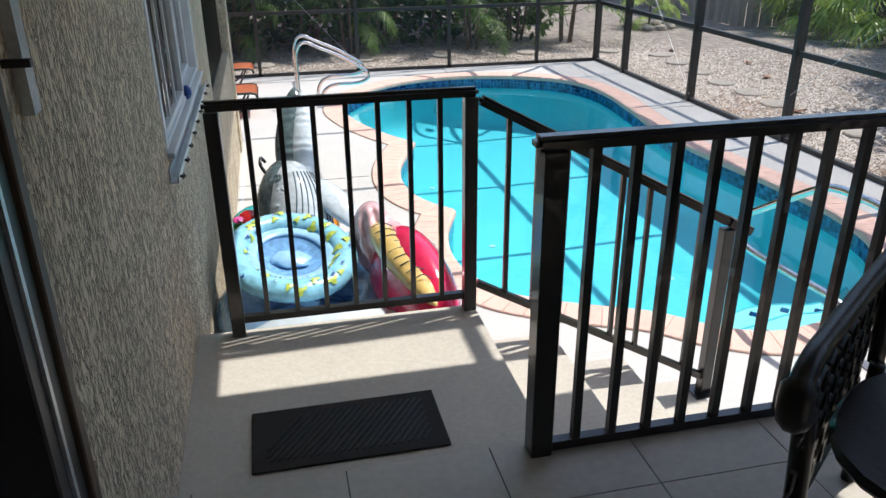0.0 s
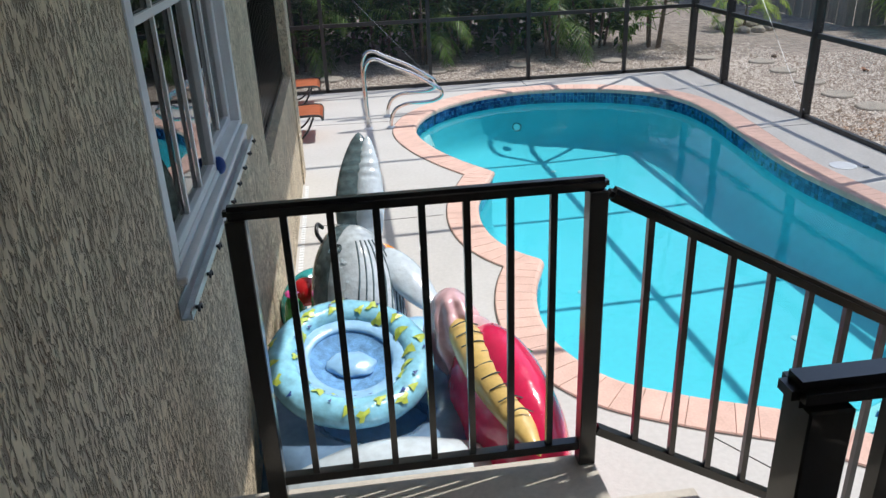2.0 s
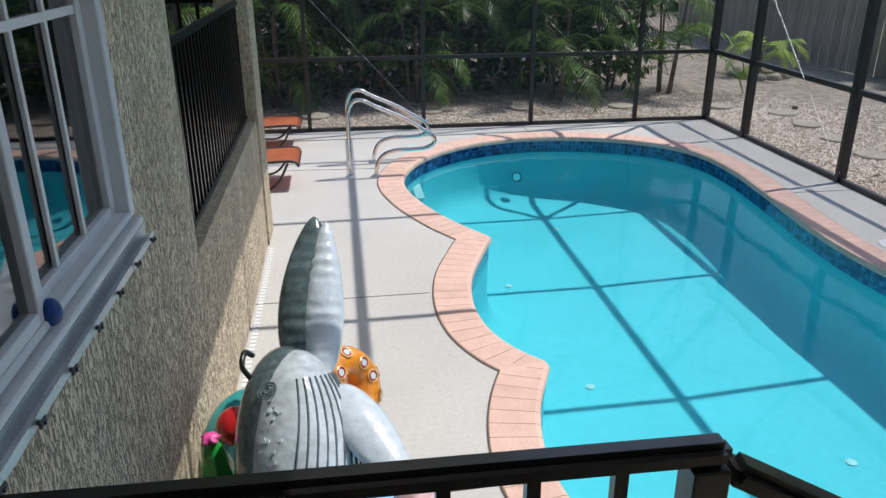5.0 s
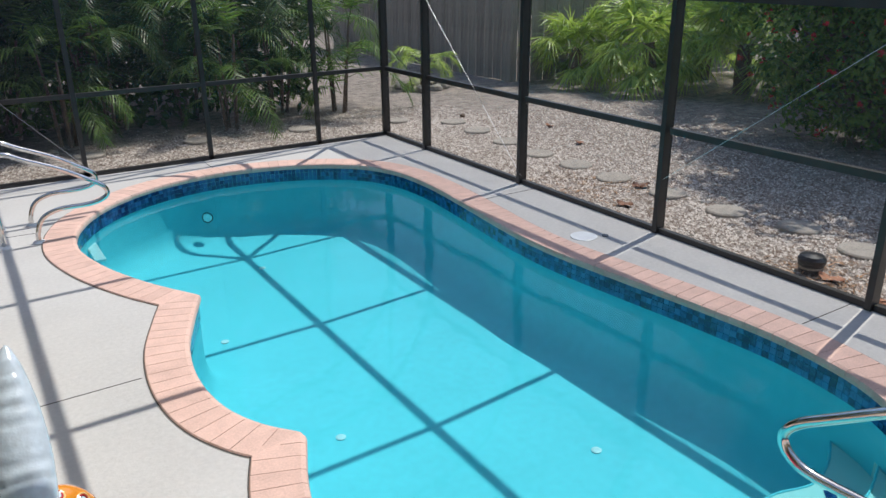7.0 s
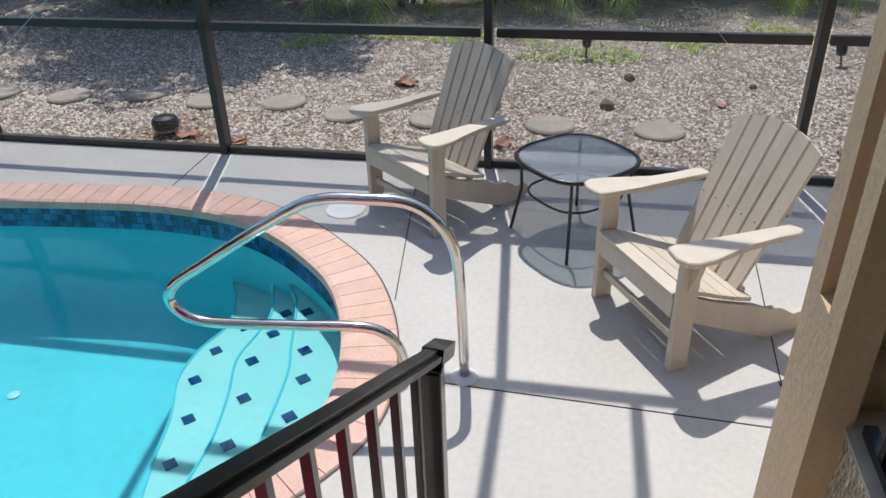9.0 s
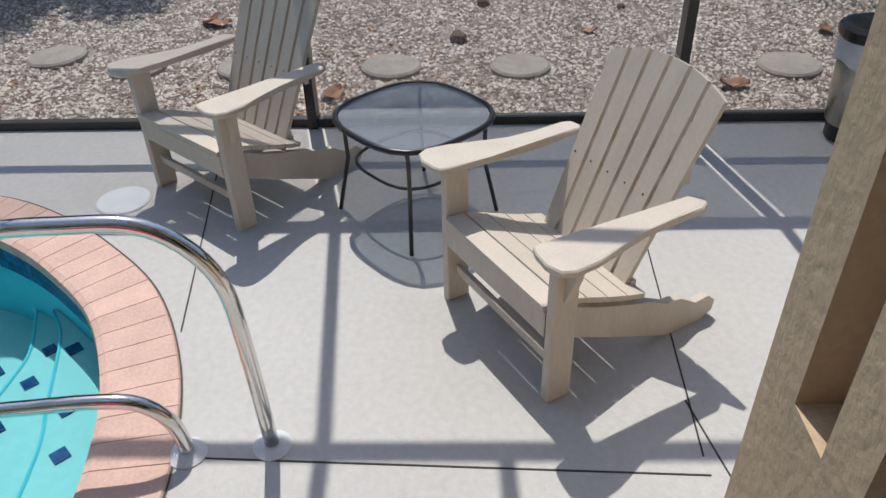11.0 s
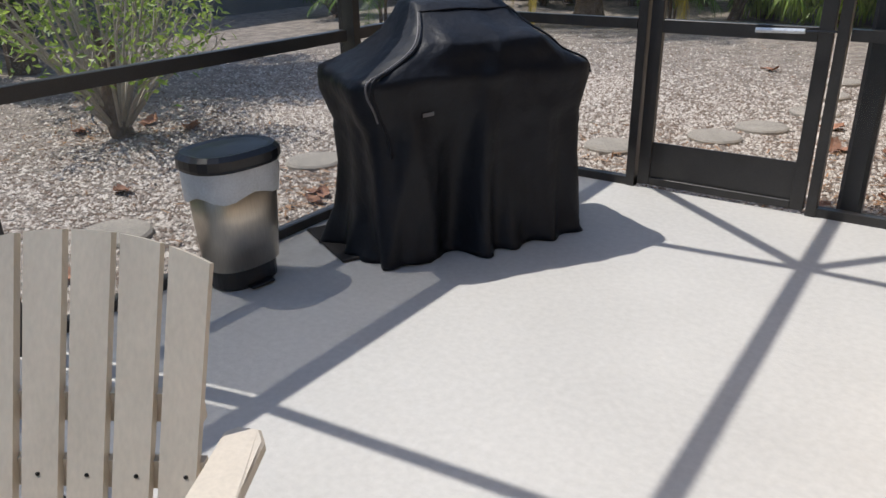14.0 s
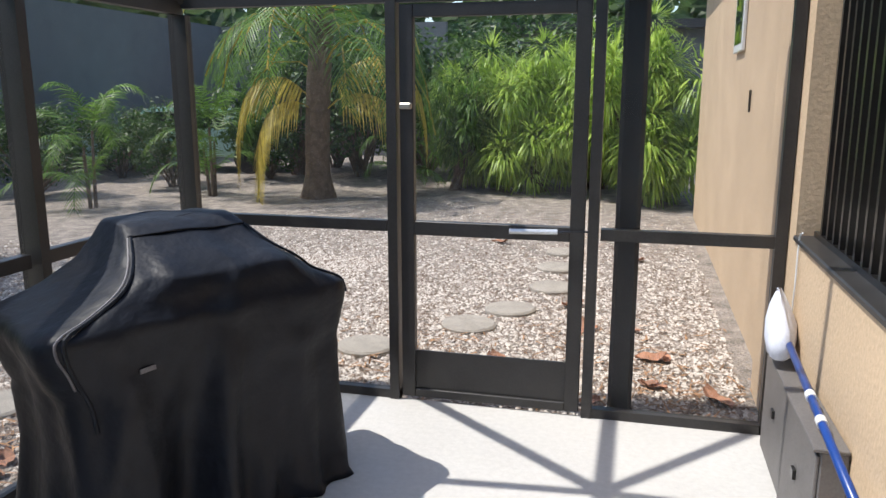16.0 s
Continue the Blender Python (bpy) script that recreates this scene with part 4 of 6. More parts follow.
seam("piping", [(1.074, 138), (1.076, 118), (1.078, 95), (1.076, 70), (1.074, 46)], 0.0055, "fabric", "raised black seam along the hood")
seam("piping", [(1.07, 46), (1.01, 42), (0.95, 38), (0.90, 36), (0.845, 38), (0.78, 40)], 0.0055, "fabric", "raised black seam down the hood side")
seam("strap", [(1.07, 138), (1.0, 138), (0.94, 137), (0.88, 136), (0.84, 135), (0.78, 134), (0.72, 133), (0.66, 133)], 0.0045, "strap", "grey reflective edge tape")
seam("piping", [(1.07, 136), (1.0, 136), (0.94, 135), (0.88, 134), (0.84, 133), (0.74, 132), (0.60, 131), (0.50, 130)], 0.0075, "fabric", "loose black flap edge")
pb_, pt_ = cover_point(0.68, radians(117), 0.006), cover_point(0.68, radians(112), 0.006)
part("badge", beam(bmesh.new(), pb_, pt_, 0.004, 0.016), "strap", grill, "small grey stitched badge")
gm = boxm(-0.52, 0.58, -0.36, 0.12, 0.003, 0.014, 0.004)
gmo = part("grill_mat", gm, "mat", None)
tagged(gmo, "flat black mat under the covered grill", "mat")
gmo.matrix_world = pose(6.27, 3.16, 0, 0, 0, 64)

# ladder at the deep end and grab rail at the steps
lad = thing("pool_ladder", "polished stainless steel pool ladder rails", "ladder", (0, 0, 0))
for y in (13.66, 14.22):
    pts = [(1.98, y, 0.0), (1.975, y, 0.55), (1.985, y, 0.70), (2.04, y, 0.79), (2.13, y, 0.80), (2.25, y, 0.74), (2.52, y, 0.62), (2.72, y, 0.50), (2.84, y, 0.42), (2.86, y, 0.34), (2.78, y, 0.29), (2.66, y, 0.275), (2.45, y, 0.27), (2.31, y, 0.21), (2.25, y, 0.08), (2.25, y, 0.0)]
    part("rail", tube(bmesh.new(), arc(pts, 4), 0.021, 12), "chrome", lad, smooth=True)
    for x in (1.98, 2.25):
        part("escutcheon", lathe(bmesh.new(), [(0.055, 0.0), (0.055, 0.006), (0.03, 0.022), (0.022, 0.022)], 18, (x, y, 0)), "white", lad, "round white base cover")
for z in (-0.30, -0.55):
    part("tread", boxm(2.66, 2.76, 13.68, 14.20, z, z + 0.03, 0.005), "white", lad)

gr = thing("grab_rail", "polished stainless steel figure-four grab rail at the pool steps", "grab rail", (0, 0, 0))
pts = [(4.665, 6.73, 0.0), (4.655, 6.74, 0.45), (4.65, 6.76, 0.66), (4.64, 6.83, 0.79), (4.63, 6.94, 0.86), (4.61, 7.10, 0.875), (4.59, 7.27, 0.872), (4.575, 7.42, 0.81), (4.54, 7.80, 0.56), (4.525, 7.93, 0.47), (4.52, 7.98, 0.39), (4.525, 7.94, 0.31),
       (4.54, 7.82, 0.265), (4.575, 7.45, 0.265), (4.605, 7.20, 0.265), (4.62, 7.08, 0.24), (4.63, 7.01, 0.16), (4.635, 6.99, 0.06), (4.635, 6.99, 0.0)]
part("rail", tube(bmesh.new(), arc(pts, 4), 0.0235, 16), "chrome", gr, smooth=True)
for x, y in ((4.665, 6.73), (4.635, 6.99)):
    part("escutcheon", lathe(bmesh.new(), [(0.062, 0.0), (0.062, 0.005), (0.035, 0.02), (0.025, 0.02)], 20, (x, y, 0)), "white", gr, "round base cover")

for i, (x, y, r) in enumerate(((6.28, 11.09, 0.12), (6.13, 7.73, 0.125))):
    sk = lathe(bmesh.new(), [(r, 0.0), (r, 0.004), (r - 0.008, 0.008), (0.02, 0.008)], 28, (x, y, 0.0005))
    o = part("round_skimmer_cover", sk, "white", None, smooth=False)
    tagged(o, "round white skimmer lid set in the pool deck", "skimmer cover", "skimmer covers in the deck")
tagged(part("deck_plug", lathe(bmesh.new(), [(0.03, 0), (0.03, 0.006), (0.01, 0.006)], 14, (6.45, 11.0, 0.0005)), "rail"), "small dark deck plug beside the skimmer lid", "plug")


def lounger(label):
    e = thing("sun_lounger", label, "lounger")
    b = bmesh.new()
    rows = []
    for k, (x, z) in enumerate([(0.0, 0.265), (-0.03, 0.295), (-0.12, 0.30), (-0.6, 0.285), (-1.1, 0.30), (-1.35, 0.32), (-1.85, 0.60)]):
        rows.append([b.verts.new((x, y, z)) for y in (-0.27, -0.1, 0.1, 0.27)])
    for r0, r1 in zip(rows, rows[1:]):
        for j in range(3):
            b.faces.new((r0[j], r0[j + 1], r1[j + 1], r1[j]))
    bmesh.ops.solidify(b, geom=b.faces[:], thickness=0.012)
    part("sling", b, "orange", e, "orange woven sling")
    for s in (-1, 1):
        part("side_frame", tube(bmesh.new(), arc([(0.0, s * 0.285, 0.25), (-0.08, s * 0.285, 0.298), (-0.6, s * 0.285, 0.285), (-1.3, s * 0.285, 0.31), (-1.88, s * 0.285, 0.61)], 4), 0.014, 8), "bronze", e, smooth=True)
        part("leg", tube(bmesh.new(), arc([(-0.10, s * 0.285, 0.28), (-0.20, s * 0.285, 0.10), (-0.34, s * 0.285, 0.015), (-0.60, s * 0.285, 0.06), (-0.72, s * 0.285, 0.28)], 5), 0.012, 8), "bronze", e, smooth=True)
        part("leg", tube(bmesh.new(), arc([(-1.15, s * 0.285, 0.28), (-1.3, s * 0.285, 0.03), (-1.55, s * 0.285, 0.013), (-1.7, s * 0.285, 0.4)], 5), 0.012, 8), "bronze", e, smooth=True)
    part("cross_bar", tube(bmesh.new(), [(0.0, -0.285, 0.25), (0.0, 0.285, 0.25)], 0.013, 8), "bronze", e)
    return e


l1 = lounger("bronze-framed sun lounger with an orange sling by the ladder")
l1["group"] = "sun loungers behind the house corner"
l1.matrix_world = pose(1.47, 13.55, 0)
copy_thing(l1, pose(1.42, 15.15, 0))

# door mat
dm = part("door_mat", boxm(-0.31, 0.31, -0.155, 0.155, 0.001, 0.010, 0.003), "mat")
tagged(dm, "dark brown ribbed rubber door mat on the landing", "mat")
dm.matrix_world = pose(1.79, 5.985, LZ, 0, 0, 0)
rb = bmesh.new()
for k in range(26):
    x = -0.30 + k * 0.024
    x1 = min(0.26, x + 0.16)
    x0 = max(-0.26, x)
    if x1 - x0 > 0.02:
        beam(rb, (x0, -0.115 + (x0 - x) / 0.16 * 0.23, 0.0115), (x1, -0.115 + (x1 - x) / 0.16 * 0.23, 0.0115), 0.007, 0.004)
part("ribs", rb, "black", dm)

# cast patio chair on the tiled patio
pc = thing("patio_chair", "black cast-metal patio chair with scrolled arms and lattice back", "chair", (2.965, 4.85, PZ), 128)
lat = bmesh.new()
for i in range(9):
    for s in (-1, 1):
        p0 = Vector((-0.24 + i * 0.06, 0, 0.45))
        pts = []
        for j in range(6):
            x = p0.x + s * 0.03 * (1 if j % 2 else -1)
            z = 0.45 + j * 0.055
            if abs(x) < 0.26:
                pts.append((x, -0.28 - (z - 0.45) * 0.35, z))
        if len(pts) > 2:
            tube(lat, pts, 0.008, 5)
part("lattice_back", lat, "iron", pc, "openwork lattice back")
part("back_frame", tube(bmesh.new(), arc([(-0.27, -0.27, 0.40), (-0.29, -0.36, 0.64), (-0.2, -0.41, 0.78), (0, -0.43, 0.82), (0.2, -0.41, 0.78), (0.29, -0.36, 0.64), (0.27, -0.27, 0.40)], 5), 0.017, 8), "iron", pc, smooth=True)
part("seat", loft(bmesh.new(), [oval(0.28, 0.27, 0.40), oval(0.29, 0.28, 0.415), oval(0.28, 0.27, 0.43)]), "iron", pc)
for s in (-1, 1):
    part("armrest", tube(bmesh.new(), arc([(s * 0.29, -0.34, 0.67), (s * 0.30, -0.15, 0.66), (s * 0.31, 0.12, 0.655), (s * 0.31, 0.26, 0.66), (s * 0.31, 0.33, 0.63), (s * 0.31, 0.33, 0.57), (s * 0.31, 0.28, 0.55)], 5), [0.022] * 20 + [0.032] * 11, 10), "iron", pc, smooth=True)
    part("front_leg", tube(bmesh.new(), arc([(s * 0.31, 0.27, 0.62), (s * 0.30, 0.24, 0.45), (s * 0.29, 0.25, 0.25), (s * 0.30, 0.30, 0.0)], 5), 0.022, 10), "iron", pc, smooth=True)
    part("rear_leg", tube(bmesh.new(), [(s * 0.26, -0.25, 0.41), (s * 0.27, -0.34, 0.0)], 0.018, 8), "iron", pc, smooth=True)

for s_ in (-1, 1):
    sl = bmesh.new()
    for row in range(5):
        for col in range(7):
            cy, cz = -0.27 + col * 0.078 + (0.039 if row % 2 else 0), 0.30 + row * 0.066
            if cy < 0.24:
                tube(sl, [(0.30 * s_, cy + 0.040 * math.cos(a_), cz + 0.044 * math.sin(a_)) for a_ in [math.pi * j / 4 for j in range(8)]], 0.0075, 5, True)
    tube(sl, [(0.30 * s_, -0.32, 0.262), (0.30 * s_, 0.25, 0.262)], 0.012, 6)
    part("side_lattice", sl, "iron", pc, "openwork side panel")

# grey storage panels, skimmer net along the patio wall
for (x0, x1, y0, y1, h), nm in (((PX + 0.004, PX + 0.075, 2.10, 2.64, 0.49), "grey"), ((PX + 0.004, PX + 0.095, 2.66, 3.19, 0.52), "grey")):
    c = thing("equipment_box", "low dark grey metal equipment cabinet against the stucco wall", "cabinet", ((x0 + x1) / 2, (y0 + y1) / 2, 0), group="equipment cabinets")
    M.setdefault("cab", material("grey_cabinet", (0.15, 0.14, 0.135), 0.55, scale=5, var=0.15))
    hx, hy = (x1 - x0) / 2, (y1 - y0) / 2
    part("body", boxm(-hx, hx - 0.012, -hy, hy, 0, h - 0.014, 0.003), "cab", c)
    part("door", boxm(hx - 0.0115, hx, -hy + 0.01, hy - 0.01, 0.03, h - 0.03, 0.003), "cab", c)
    part("top", boxm(-hx, hx + 0.012, -hy - 0.002, hy + 0.006, h - 0.013, h, 0.003), "cab", c)
    part("handle", boxm(hx, hx + 0.012, -0.02, 0.02, h * 0.55, h * 0.62, 0.002), "rail", c)
net = thing("skimmer_net", "white mesh pool net on a blue pole, lying on grey cabinets", "pool net", (0, 0, 0))
M["bluepole"] = material("blue_pole_paint", (0.01, 0.05, 0.24), 0.3, var=0.1)
M["netbag"] = material("white_net_cloth", (0.66, 0.69, 0.78), 0.8, scale=20, var=0.08, bump=0.5, bump_scale=300)
a, b_ = Vector((PX + 0.05, 2.40, 0.60)), Vector((PX + 0.08, 3.75, 0.515))
part("pole", tube(bmesh.new(), [a, b_], 0.014, 12), "bluepole", net, smooth=True)
for t in (0.36, 0.50, 0.93):
    q = a.lerp(b_, t)
    d = (b_ - a).normalized() * 0.02
    part("collar", tube(bmesh.new(), [q - d, q + d], 0.0175, 12), "white", net)
bag = bmesh.new()
loft(bag, [[Vector((PX + 0.07 + 0.055 * s * math.cos(t) + 0.02 * noise.noise(Vector((math.cos(t), math.sin(t), z)) * 2), 2.28 + dy + 0.10 * s * math.sin(t), z)) for t in [2 * math.pi * k / 18 for k in range(18)]]
           for z, s, dy in ((0.52, 0.4, 0.07), (0.54, 0.9, 0.06), (0.59, 1.15, 0.04), (0.65, 1.1, 0.02), (0.71, 0.7, -0.03), (0.76, 0.25, -0.06), (0.78, 0.03, -0.07))])
part("net_bag", bag, "netbag", net, smooth=True)
tagged(part("cord", tube(bmesh.new(), arc([(PX + 0.006, 2.24, 1.02), (PX + 0.008, 2.20, 0.98), (PX + 0.01, 2.21, 0.80), (PX + 0.012, 2.19, 0.52)], 5), 0.004, 6), "white"), "thin white cord hanging on the stucco wall", "cord")
dr = bmesh.new()
for k in range(14):
    box(dr, PX + 0.03, PX + 0.075, 3.30 + k * 0.06, 3.345 + k * 0.06, 0.0, 0.003)
tagged(part("deck_drain", dr, "white", None), "narrow slotted white deck drain along the wall", "drain", "", "structure")
dr = bmesh.new()
for k in range(95):
    box(dr, HX + 0.02, HX + 0.055, 7.0 + k * 0.05, 7.036 + k * 0.05, 0.0, 0.003)
tagged(part("deck_drain", dr, "white", None), "narrow slotted white deck drain along the house wall", "drain", "", "structure")
sw = new("window_small")
tagged(sw, "small white-framed window high in the stucco wall", "window", "", "structure")
part("window_frame", boxm(3.824, 3.85, -1.35, -0.80, 1.90, 2.9, 0.004), "white", sw)
part("pane", boxm(3.85, 3.853, -1.30, -0.85, 1.96, 2.84), "glass", sw)
tagged(part("wall_bolt", boxm(3.825, 3.84, -0.25, -0.235, 1.45, 1.60), "rail"), "thin dark hook on the stucco wall", "hook")
nb = bmesh.new()
bmesh.ops.create_uvsphere(nb, u_segments=16, v_segments=10, radius=0.024)
for v in nb.verts:
    v.co.z *= 1.35
o = part("thermometer_float", nb, "bluepole", None, smooth=True)
tagged(o, "small round blue pool thermometer on the window sill", "thermometer")
o.location = (HX + 0.005, 7.50, Z0 + 0.03 + 0.032)

# ---- inflatables heaped against the wall ----
def vinyl(name, color, rough=0.22, clear=0.0, **k):
    m = material(name, color, rough, scale=k.get("scale", 3), fine=30, var=k.get("var", 0.12), bump=0.5, bump_scale=9, bump_dist=0.02, coat=0.5)
    if clear:
        n, l = m.node_tree.nodes, m.node_tree.links
        t, mx = n.new("ShaderNodeBsdfTransparent"), n.new("ShaderNodeMixShader")
        t.inputs["Color"].default_value = (0.75, 0.88, 0.95, 1)
        mx.inputs[0].default_value = 1 - clear
        l.new(t.outputs[0], mx.inputs[1]), l.new(n["Principled BSDF"].outputs[0], mx.inputs[2]), l.new(mx.outputs[0], n["Material Output"].inputs["Surface"])
    return m


M["v_grey"] = vinyl("silver_grey_vinyl", (0.56, 0.62, 0.66), 0.13, var=0.22)
M["v_dark"] = vinyl("dark_teal_vinyl", (0.115, 0.165, 0.18), 0.15, var=0.4)
M["v_pale"] = vinyl("pale_blue_white_vinyl", (0.60, 0.68, 0.74), 0.22)
M["v_aqua"] = vinyl("aqua_vinyl", (0.27, 0.62, 0.80), 0.25, scale=14, var=0.2)
M["v_mesh"] = material("blue_mesh_cloth", (0.15, 0.36, 0.66), 0.8, scale=30, fine=260, var=0.35, bump=0.4, bump_scale=200)
M["v_sky"] = vinyl("sky_blue_vinyl", (0.30, 0.55, 0.82), 0.3)
M["v_clear"] = vinyl("clear_blue_vinyl", (0.28, 0.45, 0.68), 0.08, clear=0.45)
M["v_pink"] = vinyl("hot_pink_vinyl", (0.75, 0.02, 0.10), 0.2, var=0.1)
M["v_lpink"] = vinyl("light_pink_vinyl", (0.78, 0.50, 0.54), 0.25, var=0.15)
M["v_yellow"] = vinyl("pale_yellow_vinyl", (0.72, 0.50, 0.17), 0.3, var=0.1)
M["v_orange"] = vinyl("clear_orange_vinyl", (0.75, 0.27, 0.03), 0.12, var=0.2)
M["v_green"] = vinyl("green_vinyl", (0.02, 0.30, 0.05), 0.2)
M["v_lime"] = vinyl("lime_print", (0.50, 0.62, 0.10), 0.3)
M["v_navy"] = vinyl("navy_print", (0.02, 0.06, 0.25), 0.3)
M["v_red"] = vinyl("red_vinyl", (0.5, 0.015, 0.02), 0.2)
M["v_mag"] = vinyl("magenta_print", (0.75, 0.08, 0.35), 0.3)


def blob(center, radii, m=None, seg=32, rings=20, pucker=0.0, freq=10, power=1.0):
    bm = bmesh.new()
    bmesh.ops.create_uvsphere(bm, u_segments=seg, v_segments=rings, radius=1.0)
    for v in bm.verts:
        p = v.co.copy()
        w = 1 + pucker * math.sin(freq * math.atan2(p.y, p.x) + 3 * p.z) * (1 - abs(p.z)) + pucker * noise.noise(p * 3)
        v.co = Vector((p.x * radii[0] * w, p.y * radii[1] * w, p.z * radii[2]))
    bmesh.ops.transform(bm, matrix=Matrix.Translation(center) @ (m or Matrix()), verts=bm.verts)
    return bm


def rotm(rx=0, ry=0, rz=0):
    return pose(0, 0, 0, rx, ry, rz)


def leaf_shape(bm, a, b, width, thick, wide=(1, 0, 0), n=26, ripple=0.0):
    """A puffy elongated pad from a to b."""
    a, b = Vector(a), Vector(b)
    d = (b - a)
    w = Vector(wide)
    w = (w - d.normalized() * w.dot(d.normalized())).normalized()
    t = d.normalized().cross(w)
    rings = []
    for i in range(n + 1):
        s = i / n
        f = max(0.02, math.sin(math.pi * min(1, s ** 0.8 * 0.93 + 0.07)) ** 0.62)
        c = a + d * s
        k = 1 + ripple * (0.6 * math.sin(i * 1.3) + 1.2 * noise.noise(Vector((i * 0.45, 2.0, 0.0))))
        rings.append([c + w * math.cos(q) * width / 2 * f + t * math.sin(q) * thick / 2 * f * k for q in [2 * math.pi * j / 18 for j in range(18)]])
    return loft(bm, rings)


wh = thing("inflatable_whale", "grey and white inflatable whale with upright tail and flippers", "pool float", (0, 0, 0))
WC = Vector((1.72, 8.18, 0.50))
WM = rotm(-26, 0, 4)
part("body", blob(WC, (0.215, 0.27, 0.46), WM, 40, 28, 0.012, 16), "v_grey", wh, smooth=True)
side = blob(WC + WM.to_3x3() @ Vector((-0.035, 0.035, 0.035)), (0.205, 0.262, 0.44), WM, 32, 24)
part("back_panel", side, "v_dark", wh, "dark grey back panel", smooth=True)
gv = bmesh.new()
R3 = WM.to_3x3()
for k in range(15):
    th0 = radians(-100 + k * 9.5)
    pts = []
    for j in range(15):
        ph = radians(-62 + j * 8.2)
        th = th0 + 0.22 * math.sin(ph * 2)
        p = Vector((0.2165 * math.cos(ph) * math.cos(th), 0.2715 * math.cos(ph) * math.sin(th), 0.462 * math.sin(ph)))
        pts.append(WC + R3 @ p)
    tube(gv, pts, 0.0042, 5)
part("pleats", gv, "v_dark", wh, "thin dark throat lines")
for k in range(26):
    sp = bmesh.new()
    th, ph = radians(random.uniform(-128, -104)), radians(random.uniform(-45, 45))
    p = Vector((0.215 * math.cos(ph) * math.cos(th), 0.27 * math.cos(ph) * math.sin(th), 0.46 * math.sin(ph)))
    q = WC + R3 @ p
    nn = (R3 @ Vector((p.x / 0.055, p.y / 0.073, p.z / 0.21))).normalized()
    tube(sp, [q - nn * 0.001, q + nn * 0.0025], random.uniform(0.004, 0.009), 8)
    part("spot", sp, "v_pale", wh, "small white spot")
part("tail", leaf_shape(bmesh.new(), (1.735, 8.50, 0.72), (1.79, 8.86, 1.25), 0.245, 0.13, (1, 0.05, 0), n=54, ripple=0.09), "v_dark", wh, "upright puckered tail fin", smooth=True)
part("tail_front", leaf_shape(bmesh.new(), (1.79, 8.475, 0.735), (1.835, 8.835, 1.235), 0.165, 0.125, (1, 0.05, 0), n=54, ripple=0.09), "v_pale", wh, "pale blue half of the tail fin", smooth=True)
part("flipper", leaf_shape(bmesh.new(), (1.85, 8.28, 0.80), (2.09, 7.93, 0.60), 0.18, 0.09, (0.8, 0.5, 0.2)), "v_pale", wh, "pale side flipper", smooth=True)
part("flipper", leaf_shape(bmesh.new(), (1.58, 8.1, 0.5), (1.40, 7.85, 0.2), 0.18, 0.09, (0.3, 0.5, 0.3)), "v_dark", wh, "dark side flipper", smooth=True)
part("handle", tube(bmesh.new(), arc([(1.565, 8.23, 0.90), (1.545, 8.22, 0.95), (1.55, 8.27, 0.975), (1.57, 8.31, 0.94)], 5), 0.010, 8), "rail", wh, "black grab handle", smooth=True)
eye = bmesh.new()
EYE_P = Vector((-0.10, -0.15, 0.33))
q = WC + R3 @ Vector((-0.095, -0.155, 0.335))
for r_ in (0.035, 0.024, 0.012):
    n0 = (R3 @ Vector((-0.4, -0.6, 0.7))).normalized()
    tx = n0.orthogonal().normalized()
    ty = n0.cross(tx)
    tube(eye, [q + n0 * 0.004 + (tx * math.cos(a_) + ty * math.sin(a_)) * r_ for a_ in [2 * math.pi * i / 16 for i in range(16)]], 0.003, 4, True)
part("eye", eye, "v_dark", wh, "ringed printed eye")


def torus(c, R, r, m=None, seg=40, n=14, squash=1.0, pucker=0.0):
    bm = bmesh.new()
    pts = [Vector((R * math.cos(2 * math.pi * k / seg), R * math.sin(2 * math.pi * k / seg), 0)) for k in range(seg)]
    tube(bm, pts, [r * (1 + pucker * math.sin(k * 2.7)) for k in range(seg)], n, True)
    for v in bm.verts:
        v.co.z *= squash
    bmesh.ops.transform(bm, matrix=Matrix.Translation(c) @ (m or Matrix()), verts=bm.verts)
    return bm


bf = thing("baby_float", "aqua baby pool float with lime prints and a blue mesh seat", "pool float", (0, 0, 0))
FC, FM = Vector((1.665, 7.47, 0.70)), rotm(15, 6, 0)
part("ring", torus(FC, 0.272, 0.062, FM, 48, 14, 0.85, 0.02), "v_aqua", bf, smooth=True)
part("inner_ring", torus(FC + Vector((0, 0, 0.0)), 0.205, 0.042, FM, 40, 12, 0.35), "v_sky", bf, "sky blue inner ring", smooth=True)
ms = bmesh.new()
loft(ms, [[FC + FM.to_3x3() @ Vector((r_ * math.cos(t), r_ * math.sin(t), z)) for t in [2 * math.pi * k / 28 for k in range(28)]] for r_, z in ((0.180, 0.006), (0.165, -0.006), (0.14, -0.018), (0.10, -0.030), (0.085, -0.032), (0.05, -0.034))], False, True)
part("mesh_seat", ms, "v_mesh", bf, "blue zigzag mesh seat", smooth=True)
part("seat_pillow", blob(FC + Vector((0, 0.0, -0.022)), (0.098, 0.066, 0.026), FM, 48, 24, 0.07, 6), "v_sky", bf, "puffed sky blue seat pillow", smooth=True)
